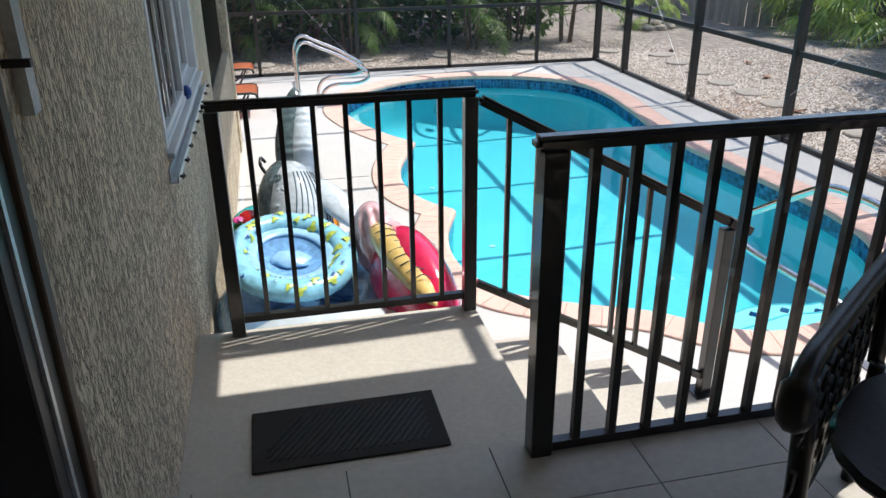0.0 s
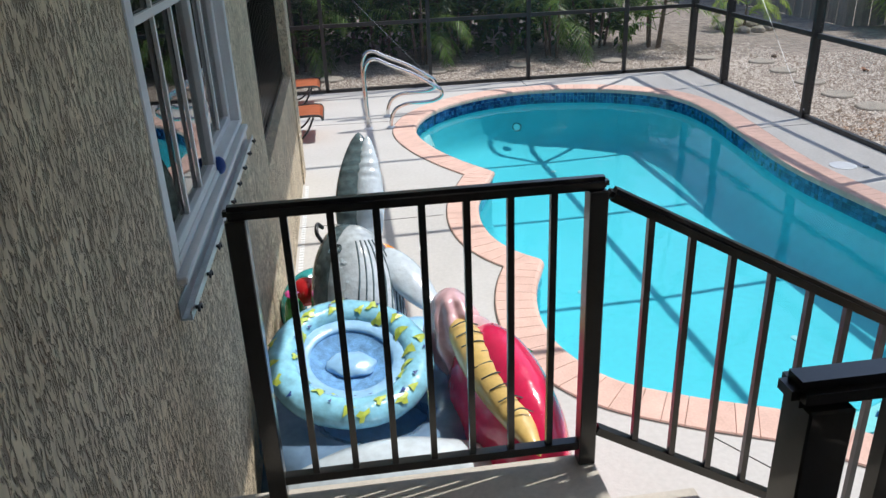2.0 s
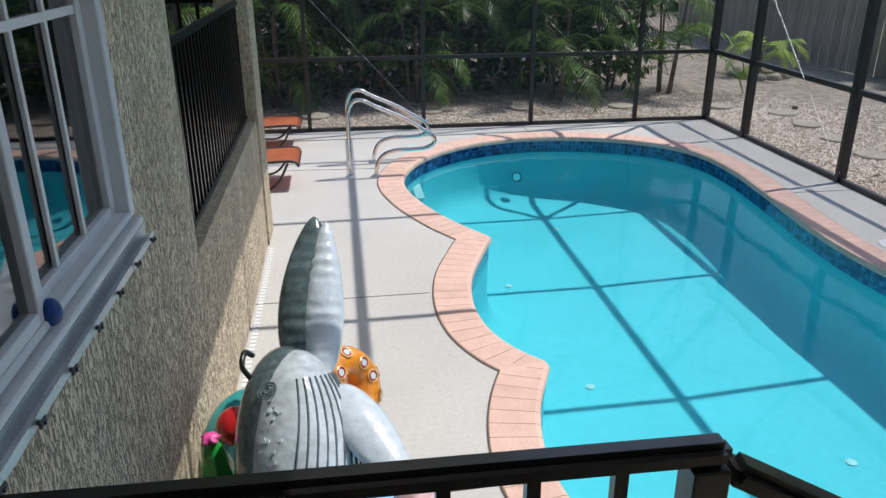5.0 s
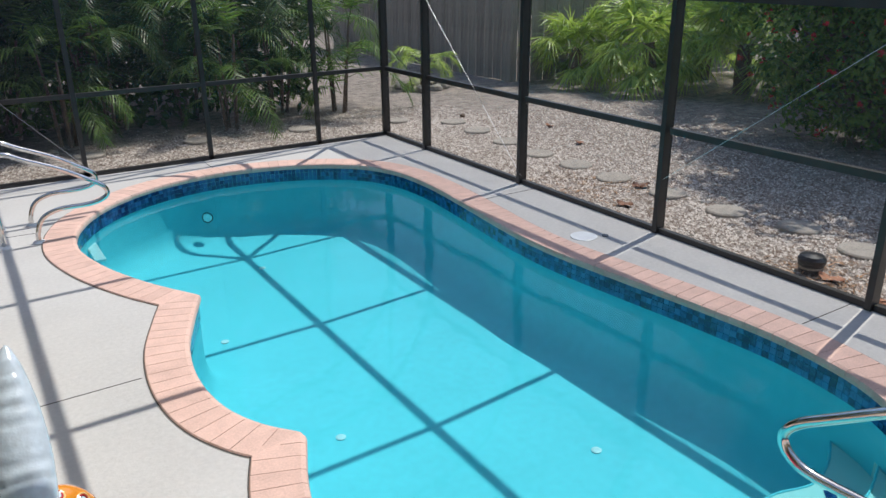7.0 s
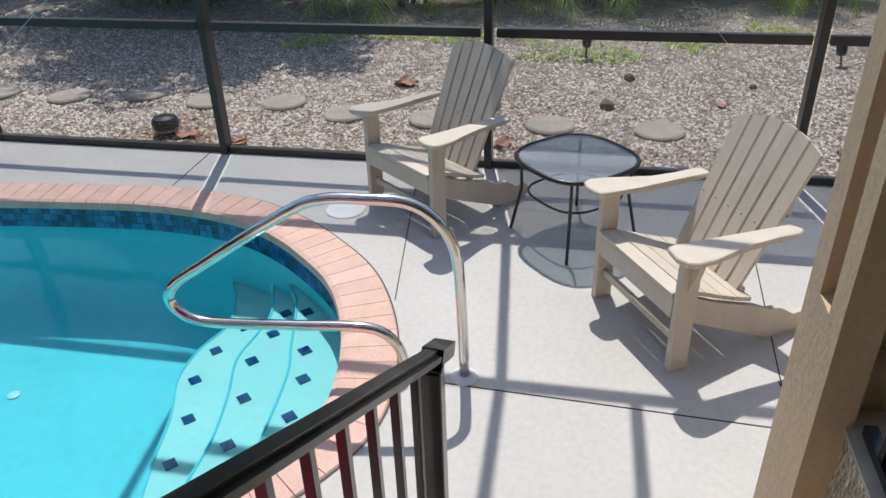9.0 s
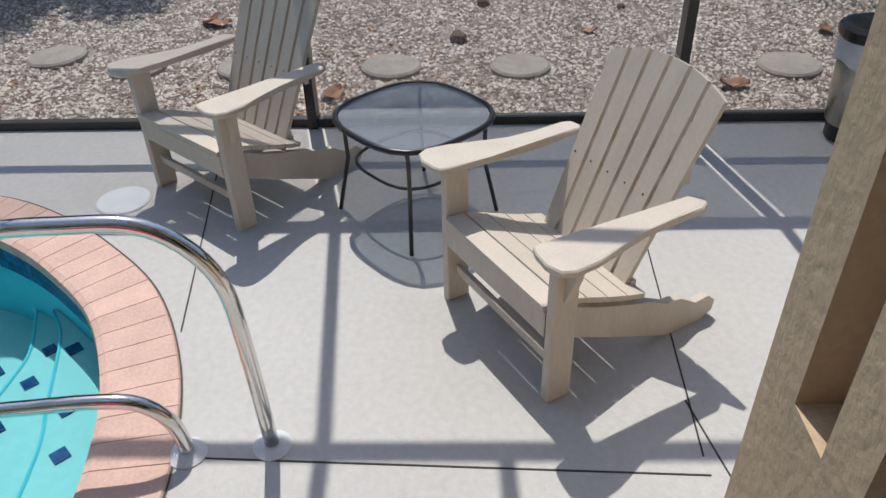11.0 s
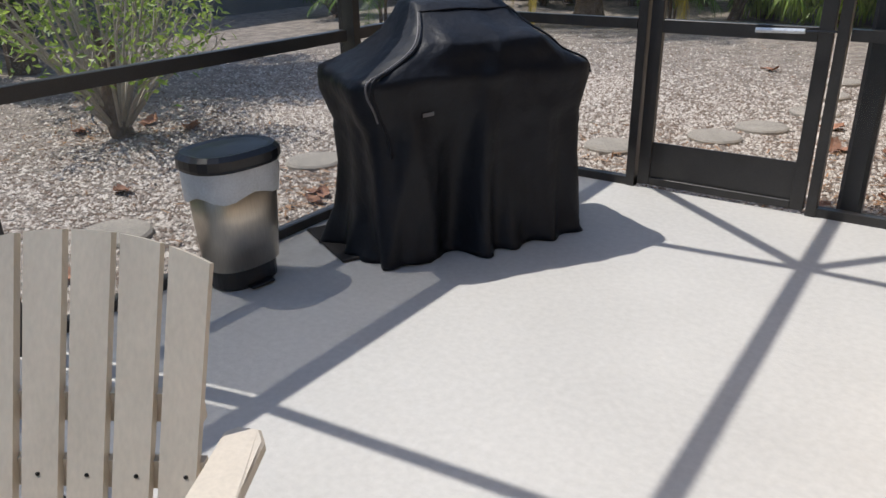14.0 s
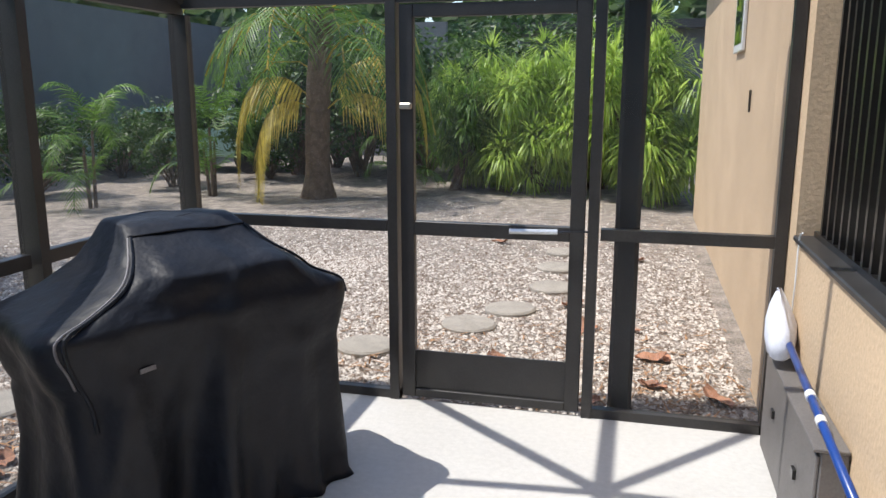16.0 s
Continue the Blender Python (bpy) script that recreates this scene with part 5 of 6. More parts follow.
for mat_, cnt, sz, nm in (("v_lime", 26, (0.028, 0.048), "lime_print"), ("v_navy", 16, (0.010, 0.019), "navy_print")):
    for k in range(cnt):
        pr = bmesh.new()
        t = 2 * math.pi * (k + random.uniform(-0.3, 0.3)) / cnt
        phi = radians(random.uniform(25, 150))
        rr = 0.272 + 0.0675 * math.cos(phi)
        loc = Vector((rr * math.cos(t), rr * math.sin(t), 0.0675 * 0.85 * math.sin(phi)))
        nn = Vector((math.cos(phi) * math.cos(t), math.cos(phi) * math.sin(t), math.sin(phi) * 1.3)).normalized()
        s = random.uniform(*sz)
        tx = nn.orthogonal().normalized()
        ty = nn.cross(tx)
        ang = random.uniform(0, 6)
        vs = []
        for j in range(9):
            a_ = 2 * math.pi * j / 9
            rj = s * (0.75 + 0.35 * math.sin(3 * a_ + ang))
            vs.append(pr.verts.new(FC + FM.to_3x3() @ (loc + nn * (0.003 - rj * rj * 5) + tx * math.cos(a_) * rj + ty * math.sin(a_) * rj * 0.6)))
        cv = pr.verts.new(FC + FM.to_3x3() @ (loc + nn * 0.0045))
        for j in range(9):
            pr.faces.new((vs[j], vs[(j + 1) % 9], cv))
        part(nm, pr, mat_, bf)

pk = thing("pink_float", "hot pink inflatable with pale yellow ribbed strip and printed sprinkles", "pool float", (0, 0, 0))
part("body", blob((2.235, 7.25, 0.46), (0.185, 0.52, 0.40), rotm(-8, 0, 8), 32, 24, 0.015, 9), "v_pink", pk, smooth=True)
part("cream_top", blob((2.10, 7.58, 0.70), (0.105, 0.17, 0.20), rotm(-20, 0, 10), 64, 40, 0.16, 9), "v_lpink", pk, "crumpled light pink swirl", smooth=True)
part("cream_fold", blob((2.19, 7.47, 0.70), (0.07, 0.15, 0.13), rotm(-10, 0, 25), 48, 30, 0.2, 7), "v_lpink", pk, "light pink fold with pleats", smooth=True)
part("yellow_strip", leaf_shape(bmesh.new(), (2.10, 7.50, 0.80), (2.25, 6.74, 0.72), 0.16, 0.13, (1, 0, 0), n=44, ripple=0.05), "v_yellow", pk, "puffy yellow ribbed strip", smooth=True)
for k in range(9):
    rib = bmesh.new()
    s = 0.12 + k * 0.085
    c = Vector((2.10, 7.50, 0.80)).lerp(Vector((2.25, 6.74, 0.72)), s)
    w = 0.062 * math.sin(math.pi * min(1, s ** 0.8 * 0.93 + 0.07)) ** 0.5
    tube(rib, arc([c + Vector((-w, 0, 0.045)), c + Vector((0, 0, 0.066)), c + Vector((w, 0, 0.045))], 4), 0.0028, 5)
    part("rib_line", rib, "v_dark", pk, "thin dark rib line")
for cl in ("v_green", "v_navy", "v_orange"):
    for k in range(3):
        b = bmesh.new()
        y = 7.28 - k * 0.16 + random.uniform(-0.05, 0.05)
        x = 2.345 + random.uniform(-0.02, 0.05)
        z = 0.46 + 0.40 * math.sqrt(max(0.05, 1 - ((x - 2.235) / 0.185) ** 2 - ((y - 7.25) / 0.52) ** 2)) - 0.004
        beam(b, (x - 0.02, y, z), (x + 0.012, y - 0.035, z - 0.012), 0.012, 0.008)
        part("sprinkle", b, cl, pk, "printed sprinkle")

orr = thing("orange_ring", "clear orange swim ring printed with white and red circles", "pool float", (0, 0, 0))
OM = rotm(66, 0, 52)
OC = Vector((1.87, 9.2, 0.22))
OR = 0.132
part("ring", torus(OC, OR, 0.085, OM, 40, 14), "v_orange", orr, smooth=True)
for cl, r0, r1 in (("v_pale", 0.0, 0.022), ("v_red", 0.024, 0.034), ("v_yellow", 0.036, 0.040)):
    for k in range(9):
        t = 2 * math.pi * k / 9
        for phi in (70, 110):
            b = bmesh.new()
            p_ = radians(phi + (20 if k % 2 else -15))
            rr = OR + 0.086 * math.cos(p_)
            loc = Vector((rr * math.cos(t), rr * math.sin(t), 0.086 * math.sin(p_)))
            nn = Vector((math.cos(p_) * math.cos(t), math.cos(p_) * math.sin(t), math.sin(p_)))
            tx = nn.orthogonal().normalized()
            ty = nn.cross(tx)
            q0 = OC + OM.to_3x3() @ loc
            N3, X3, Y3 = OM.to_3x3() @ nn, OM.to_3x3() @ tx, OM.to_3x3() @ ty
            if phi == 70 or k % 3 == 0:
                if r0 == 0:
                    tube(b, [q0, q0 + N3 * 0.002], r1 * 0.8, 10)
                else:
                    tube(b, [q0 + (X3 * math.cos(a_) + Y3 * math.sin(a_)) * (r0 + r1) / 2 * 0.8 - N3 * 0.001 for a_ in [2 * math.pi * i / 14 for i in range(14)]], 0.0045, 4, True)
            if len(b.verts):
                part("printed_circle", b, cl, orr)
            else:
                b.free()

cc = thing("cactus_float", "green inflatable cactus with a pink flower", "pool float", (0, 0, 0))
cb = blob((1.40, 8.38, 0.34), (0.065, 0.065, 0.22), rotm(0, -8, 0), 32, 18, 0.10, 9)
part("body", cb, "v_green", cc, smooth=True)
part("flower", blob((1.375, 8.38, 0.565), (0.032, 0.032, 0.02), None, 20, 8, 0.25, 5), "v_mag", cc, "magenta flower")
rbp = thing("red_ball", "shiny red beach ball beside the whale", "ball", (0, 0, 0))
part("skin", blob((1.43, 8.60, 0.46), (0.08, 0.08, 0.08)), "v_red", rbp, smooth=True)
gt = thing("teal_float", "folded teal and green swim float behind the whale", "pool float", (0, 0, 0))
part("skin", torus((1.47, 8.78, 0.26), 0.16, 0.075, rotm(72, 0, 40)), vinyl("teal_vinyl", (0.03, 0.30, 0.30)), gt, smooth=True)
cf = thing("clear_float", "large clear blue inflatable raft folded under the other floats", "pool float", (0, 0, 0))
part("tube", torus((1.74, 7.42, 0.44), 0.34, 0.13, rotm(0, 0, 0), 44, 14, 0.85, 0.03), "v_clear", cf, smooth=True)
part("tube", torus((1.74, 7.40, 0.22), 0.36, 0.14, rotm(0, 0, 0), 44, 14, 0.85, 0.03), "v_clear", cf, "lower tube", smooth=True)
part("floor_sheet", loft(bmesh.new(), [oval(0.30, 0.30, 0.0), oval(0.30, 0.30, 0.02)]), "v_sky", cf).location = (1.74, 7.40, 0.30)
for cl, pos in (("v_mag", 0.0), ("v_orange", 0.14), ("v_red", 0.08), ("v_lime", 0.36), ("v_mag", 0.5)):
    b = blob((1.48 + pos * 1.0, 6.955 + abs(pos - .25) * .05, 0.47), (0.022, 0.012, 0.07))
    part("print", b, cl, cf)
bg = thing("blue_airbed", "rumpled pale blue airbed lying along the landing", "pool float", (0, 0, 0))
part("pad", blob((1.80, 6.98, 0.32), (0.50, 0.20, 0.32), rotm(0, 0, 0), 40, 16, 0.06, 11), "v_pale", bg, smooth=True)
part("pad", blob((1.95, 7.88, 0.30), (0.28, 0.20, 0.32), rotm(0, 0, 20), 36, 16, 0.10, 9), "v_sky", bg, "crumpled blue end", smooth=True)


# ---- plants ----
rnd = random.Random(7)


class Strips:
    """Collects leaf blades as plain polygons."""

    def __init__(self):
        self.v, self.f = [], []

    def blade(self, p, d, length, width, droop=0.25, side=None, seg=2):
        d = d.normalized()
        s = side or d.cross(Vector((0, 0, 1)))
        s = s.normalized() * width / 2 if s.length > 1e-4 else Vector((width / 2, 0, 0))
        q, i0 = Vector(p), len(self.v)
        for k in range(seg + 1):
            w = (1.0, 0.8, 0.06)[k] if seg == 2 else (1 - k)
            self.v += [q - s * w, q + s * w]
            d = (d + Vector((0, 0, -droop))).normalized()
            q = q + d * (length / seg)
        for k in range(seg):
            a = i0 + 2 * k
            self.f.append((a, a + 1, a + 3, a + 2))

    def leaf(self, p, n, size, aspect=0.45):
        n = n.normalized()
        a = n.orthogonal().normalized()
        a = Matrix.Rotation(rnd.uniform(0, 6.28), 3, n) @ a
        b = n.cross(a)
        i = len(self.v)
        p = Vector(p)
        self.v += [p - a * size * 0.5, p + b * size * aspect * 0.5 + n * size * 0.08, p + a * size * 0.5, p - b * size * aspect * 0.5 + n * size * 0.08]
        self.f.append((i, i + 1, i + 2, i + 3))

    def make(self, name, mat, parent=None, label="", kind=""):
        me = bpy.data.meshes.new(name)
        me.from_pydata([tuple(v) for v in self.v], [], self.f)
        me.materials.append(M[mat])
        ob = new(name, me)
        if parent:
            ob.parent = parent
        return tagged(ob, label, "", "", kind)


def frond(st, base, az, length, rise=1.1, droop=0.10, leaflet=0.34, n=26, width=0.020, stalk=0.18, vee=0.35):
    """A feather palm leaf; returns its midrib."""
    d = Vector((math.cos(az) * math.cos(rise), math.sin(az) * math.cos(rise), math.sin(rise)))
    p, path = Vector(base), []
    for k in range(n + 1):
        path.append(p.copy())
        d = (d + Vector((0, 0, -droop * (0.4 + 1.4 * k / n)))).normalized()
        p = p + d * length / n
    for k in range(int(n * stalk), n):
        t = (k / n - stalk) / (1 - stalk)
        dd = (path[k + 1] - path[k]).normalized()
        s = dd.cross(Vector((0, 0, 1)))
        if s.length < 0.05:
            s = Vector((-math.sin(az), math.cos(az), 0))
        s.normalize()
        L = leaflet * (0.35 + 0.65 * math.sin(math.pi * min(1, 0.18 + 0.75 * t))) * rnd.uniform(0.85, 1.1)
        for sg in (-1, 1):
            out = s * sg + dd * (0.5 + 0.7 * t) + Vector((0, 0, vee * (1 - t)))
            st.blade(path[k], out, L, width, droop=rnd.uniform(0.22, 0.5), side=dd)
    return path


def palm_clump(name, label, mat="leaf", h=2.2, stems=6, fronds=22, length=1.3, leaflet=0.34, spread=0.35, width=0.022):
    e = thing(name, label, "palm")
    st, tr, rb = Strips(), bmesh.new(), bmesh.new()
    tips = []
    for k in range(stems):
        a = 2 * math.pi * k / stems + rnd.uniform(-.4, .4)
        r = spread * rnd.uniform(0.3, 1)
        b0 = Vector((math.cos(a) * r * 0.5, math.sin(a) * r * 0.5, 0))
        top = Vector((math.cos(a) * r, math.sin(a) * r, (h - length * 0.55) * rnd.uniform(0.55, 1)))
        tube(tr, [b0, b0.lerp(top, 0.5) + Vector((0, 0, 0.05)), top], [0.030, 0.024, 0.016], 6)
        tips.append(top)
    for k in range(fronds):
        t = tips[k % stems] * (1 if k % 3 else 0.35)
        path = frond(st, t, rnd.uniform(0, 6.28), length * rnd.uniform(0.7, 1.15), rise=rnd.uniform(0.55, 1.35), droop=rnd.uniform(0.06, 0.14), leaflet=leaflet, n=24, width=width)
        tube(rb, path[::6], 0.006, 3)
    part("trunk", tr, "bark", e, "ringed slender stems")
    st.make("crown", mat, e)
    part("midribs", rb, mat, e)
    return e


def fan_palm(name, label, mat="leaf", h=1.3, fans=26, r=0.62, trunk=0.13):
    e = thing(name, label, "palm")
    tr, st, rb = bmesh.new(), Strips(), bmesh.new()
    tube(tr, [(0, 0, 0), (0.05, 0, h * 0.5), (0.02, 0.04, h)], [trunk * 1.2, trunk, trunk * 0.9], 10)
    for k in range(fans):
        az, el = rnd.uniform(0, 6.28), rnd.uniform(-0.55, 1.3)
        d = Vector((math.cos(az) * math.cos(el), math.sin(az) * math.cos(el), math.sin(el)))
        p0 = Vector((0.02, 0.04, h * rnd.uniform(0.85, 1.0)))
        p1 = p0 + d * rnd.uniform(0.5, 0.9) + Vector((0, 0, -0.08))
        tube(rb, [p0, p0.lerp(p1, 0.5) + Vector((0, 0, 0.04)), p1], 0.008, 3)
        s = d.cross(Vector((0, 0, 1))).normalized()
        for j in range(22):
            a = radians(-115 + 230 * j / 21)
            o = d * math.cos(a) + s * math.sin(a)
            st.blade(p1, o + Vector((0, 0, -0.1)), r * rnd.uniform(0.8, 1.05), 0.034, droop=rnd.uniform(0.25, 0.6), side=o.cross(d.cross(s)))
    part("trunk", tr, "bark", e, "rough fibrous trunk")
    st.make("crown", mat, e)
    part("stalks", rb, mat, e)
    return e


def shrub(name, label, mat, radii, leaves, size=0.08, base=0.2, clumps=26, aspect=0.5, flowers=0, category="shrub", long=False):
    e = thing(name, label, category)
    st, br, fl = Strips(), bmesh.new(), Strips()
    cs = []
    for k in range(clumps):
        u = Vector((rnd.gauss(0, 1), rnd.gauss(0, 1), rnd.gauss(0, 1))).normalized() * rnd.uniform(0.35, 0.95)
        c = Vector((u.x * radii[0], u.y * radii[1], base + radii[2] * (1 + u.z)))
        cs.append((c, rnd.uniform(0.22, 0.42) * min(radii)))
        if k % 2 == 0:
            tube(br, [(rnd.uniform(-.1, .1), rnd.uniform(-.1, .1), 0), (c.x * 0.4, c.y * 0.4, c.z * 0.45), tuple(c)], [0.03, 0.02, 0.006], 5)
    for k in range(leaves):
        c, r = cs[k % clumps]
        u = Vector((rnd.gauss(0, 1), rnd.gauss(0, 1), rnd.gauss(0, 1))).normalized()
        p = c + u * r * rnd.uniform(0.6, 1.1)
        if p.z < 0.03:
            continue
        if long:
            st.blade(p, u + Vector((0, 0, -0.2)), size * rnd.uniform(0.7, 1.3), size * 0.11, droop=0.3)
        else:
            st.leaf(p, u + Vector((0, 0, 0.6)), size * rnd.uniform(0.6, 1.25), aspect)
    for k in range(flowers):
        c, r = cs[rnd.randrange(clumps)]
        u = Vector((rnd.gauss(0, 1) - 0.8, rnd.gauss(0, 1), rnd.gauss(0, 1))).normalized()
        for j in range(7):
            fl.leaf(c + u * r * 1.3 + Vector((rnd.uniform(-.035, .035), rnd.uniform(-.035, .035), rnd.uniform(-.035, .035))), Vector((rnd.gauss(0, 1), rnd.gauss(0, 1), 1)), 0.055, 0.8)
    part("trunk", br, "bark", e, "thin woody stems")
    st.make("crown", mat, e)
    if flowers:
        fl.make("flowers", "red", e, "small red blossoms")
    return e


def place(e, spots, group=""):
    """The first spot takes the thing itself, the others copies: x, y, turn, size."""
    if group:
        e["group"] = group
    for i, (x, y, rz, s) in enumerate(spots):
        m = pose(x, y, GZ, 0, 0, rz) @ Matrix.Scale(s, 4)
        if i == 0:
            first = m
        else:
            copy_thing(e, m @ Matrix.Diagonal((1, 1, 1, 1))).scale = (s, s, s)
    e.matrix_world = first


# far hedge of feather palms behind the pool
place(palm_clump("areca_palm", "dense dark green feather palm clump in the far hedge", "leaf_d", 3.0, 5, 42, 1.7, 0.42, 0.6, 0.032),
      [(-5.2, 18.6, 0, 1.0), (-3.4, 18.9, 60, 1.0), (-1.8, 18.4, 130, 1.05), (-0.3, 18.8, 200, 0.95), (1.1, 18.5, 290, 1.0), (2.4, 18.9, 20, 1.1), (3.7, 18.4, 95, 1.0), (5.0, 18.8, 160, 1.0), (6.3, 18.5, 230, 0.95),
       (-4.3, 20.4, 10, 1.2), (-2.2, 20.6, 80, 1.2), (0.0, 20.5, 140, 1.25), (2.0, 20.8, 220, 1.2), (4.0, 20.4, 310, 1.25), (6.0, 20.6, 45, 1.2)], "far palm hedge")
# lighter leaf colour gives these front palms their sunlit look
place(palm_clump("feather_palm", "sunlit green feather palm at the hedge front", "leaf", 2.3, 4, 22, 1.4, 0.38, 0.3, 0.028),
      [(1.0, 17.7, 0, 0.95), (3.1, 17.8, 70, 0.9), (0.0, 17.6, 140, 1.0), (5.3, 17.7, 200, 0.95), (7.2, 18.0, 260, 1.0)], "sunlit palms by the hedge")
yp = palm_clump("young_palm", "young yellow-green palm in a ring of rocks", "leaf_y", 1.25, 1, 9, 1.0, 0.3, 0.02, 0.028)
place(yp, [(9.6, 19.3, 0, 1.0)])
for k in range(9):
    a = k * 0.7
    b = bmesh.new()
    bmesh.ops.create_icosphere(b, subdivisions=2, radius=0.13)
    for v in b.verts:
        v.co *= 1 + 0.25 * noise.noise(v.co * 9 + Vector((k, 0, 0)))
        v.co.z *= 0.6
    o = part("border_rock", b, "paver")
    tagged(o, "pale rough rock in the ring round the young palm", "rock", "rocks round the young palm")
    o.location = (9.6 + 0.42 * math.cos(a), 19.3 + 0.42 * math.sin(a), GZ + 0.05)
place(fan_palm("fan_palm", "fan-leaved palm with drooping green blades and shaggy trunk", "leaf_y", 0.75, 40, 0.66, 0.12), [(12.9, 16.6, 0, 1.15), (13.9, 15.2, 90, 1.2), (12.3, 17.9, 200, 0.95), (14.8, 16.9, 300, 1.2)], "fan palms by the fence")
place(shrub("flowering_shrub", "large green shrub dotted with red flowers", "leaf", (1.8, 2.6, 2.2), 24000, 0.12, 0.0, 100, 0.45, 240), [(11.9, 11.5, 0, 1.0)])
place(palm_clump("areca_palm", "bright yellow-green feather palm clump beyond the gravel", "leaf_y", 1.45, 9, 40, 1.45, 0.38, 0.55, 0.026),
      [(11.9, 8.7, 0, 1.0), (12.2, 7.5, 70, 1.05), (12.0, 6.3, 150, 0.95), (12.4, 5.1, 210, 1.0), (12.9, 9.5, 260, 0.8), (12.6, 3.8, 20, 0.85)], "bright palms beyond the gravel")
# dark leaf colour carries the shade on these shrubs
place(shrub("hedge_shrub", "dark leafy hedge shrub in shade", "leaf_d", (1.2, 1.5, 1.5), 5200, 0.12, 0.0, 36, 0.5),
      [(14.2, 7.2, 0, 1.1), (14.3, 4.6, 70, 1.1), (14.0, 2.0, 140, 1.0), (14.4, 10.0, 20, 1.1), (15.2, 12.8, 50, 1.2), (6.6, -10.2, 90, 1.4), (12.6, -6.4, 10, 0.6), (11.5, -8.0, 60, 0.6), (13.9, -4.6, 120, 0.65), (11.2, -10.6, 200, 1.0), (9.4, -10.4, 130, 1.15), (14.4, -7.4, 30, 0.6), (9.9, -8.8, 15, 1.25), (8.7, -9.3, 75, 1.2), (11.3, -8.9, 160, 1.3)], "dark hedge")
place(shrub("bamboo_bush", "bright green bamboo-like bush with narrow leaves", "leaf_y", (0.75, 0.75, 1.0), 9000, 0.22, 0.0, 50, 0.3, long=True),
      [(6.2, -7.3, 0, 1.2), (4.45, -6.5, 100, 1.35), (5.3, -8.0, 200, 1.3), (7.2, -8.0, 60, 1.2)], "bamboo bushes by the path")
# the shade on this bush is put into its darker green
place(shrub("dark_bamboo_bush", "shaded green bamboo-like bush", "leaf", (0.75, 0.7, 0.95), 4500, 0.20, 0.15, 34, 0.3, long=True), [(7.6, -7.2, 0, 1.0)])

# bare shrub with thin twigs near the screen
tw = thing("twiggy_shrub", "half-bare shrub with pale twigs and a few green leaves", "shrub")
tb, tl = bmesh.new(), Strips()
for k in range(34):
    a, r = rnd.uniform(0, 6.28), rnd.uniform(0.35, 1.0)
    p = [Vector((0, 0, 0)), Vector((math.cos(a) * r * .35, math.sin(a) * r * .35, rnd.uniform(.3, .6))), Vector((math.cos(a) * r * .8, math.sin(a) * r * .8, rnd.uniform(.5, 1.5)))]
    p.append(p[2] + Vector((rnd.uniform(-.3, .3), rnd.uniform(-.3, .3), rnd.uniform(-.1, .35))))
    path = arc(p, 4)
    tube(tb, path, [max(0.004, 0.016 * (1 - i / len(path))) for i in range(len(path))], 5)
    for q in path[6:]:
        tube(tb, [q, q + Vector((rnd.uniform(-.2, .2), rnd.uniform(-.2, .2), rnd.uniform(0, .2)))], [0.004, 0.002], 3)
        for j in range(5):
            tl.leaf(q + Vector((rnd.gauss(0, .09), rnd.gauss(0, .09), rnd.gauss(0, .09))), Vector((rnd.gauss(0, 1), rnd.gauss(0, 1), 1)), 0.07)
M["twig"] = material("pale_twig", (0.45, 0.40, 0.33), 0.9, var=0.2)
part("twigs", tb, "twig", tw)
tl.make("crown", "leaf_y", tw)
part("trunk", tube(bmesh.new(), [(0, 0, 0), (0.02, 0.03, 0.25), (-0.02, 0.0, 0.7)], [0.09, 0.075, 0.04], 9), "bark", tw)
place(tw, [(9.55, 2.75, 0, 1.05), (10.6, 2.2, 120, 1.0)], "twiggy shrubs")

# coconut palm south of the enclosure, with yellowing fronds
cp = thing("coconut_palm", "leaning palm with fibrous brown trunk and yellowing hanging fronds", "palm")
part("trunk", tube(bmesh.new(), arc([(0, 0, 0), (-0.05, 0.1, 0.8), (-0.15, 0.2, 1.8), (-0.3, 0.3, 2.9)], 4), [0.30, 0.24, 0.20, 0.19, 0.19, 0.19, 0.19, 0.19, 0.19, 0.18, 0.18, 0.18, 0.17], 12), "bark", cp)
g, yl, ribs = Strips(), Strips(), bmesh.new()
for k in range(20):
    a = k * 2.4
    path = frond(g, (-0.2, 0.2, 1.9 + 0.05 * k), a, rnd.uniform(2.2, 3.2), rise=rnd.uniform(0.5, 1.3), droop=rnd.uniform(0.06, 0.11), leaflet=0.60, n=46, width=0.030)
    tube(ribs, path[::8], 0.014, 4)
for az, L, rs, dr_ in ((0.40, 2.7, 1.15, 0.12), (0.75, 2.2, 0.8, 0.12), (3.50, 3.2, 1.2, 0.10), (3.1, 2.7, 0.8, 0.09)):
    path = frond(yl, (-0.15, 0.2, 1.3), az, L, rise=rs, droop=dr_, leaflet=0.85, n=56, width=0.036, vee=-0.9)
    tube(ribs, path[::8], 0.014, 4)
g.make("crown", "leaf", cp)
yl.make("yellow_fronds", "leaf_g", cp, "yellowing hanging fronds")
part("midribs", ribs, "leaf_g", cp)
place(cp, [(9.5, -5.7, 0, 1.0)])
place(palm_clump("feather_palm", "small green feather palm near the neighbouring wall", "leaf", 1.9, 3, 14, 1.2, 0.34, 0.2, 0.024), [(11.2, -5.4, 0, 1.0), (12.2, -3.8, 90, 1.0), (8.4, -6.4, 200, 0.8)], "small palms by the neighbour")

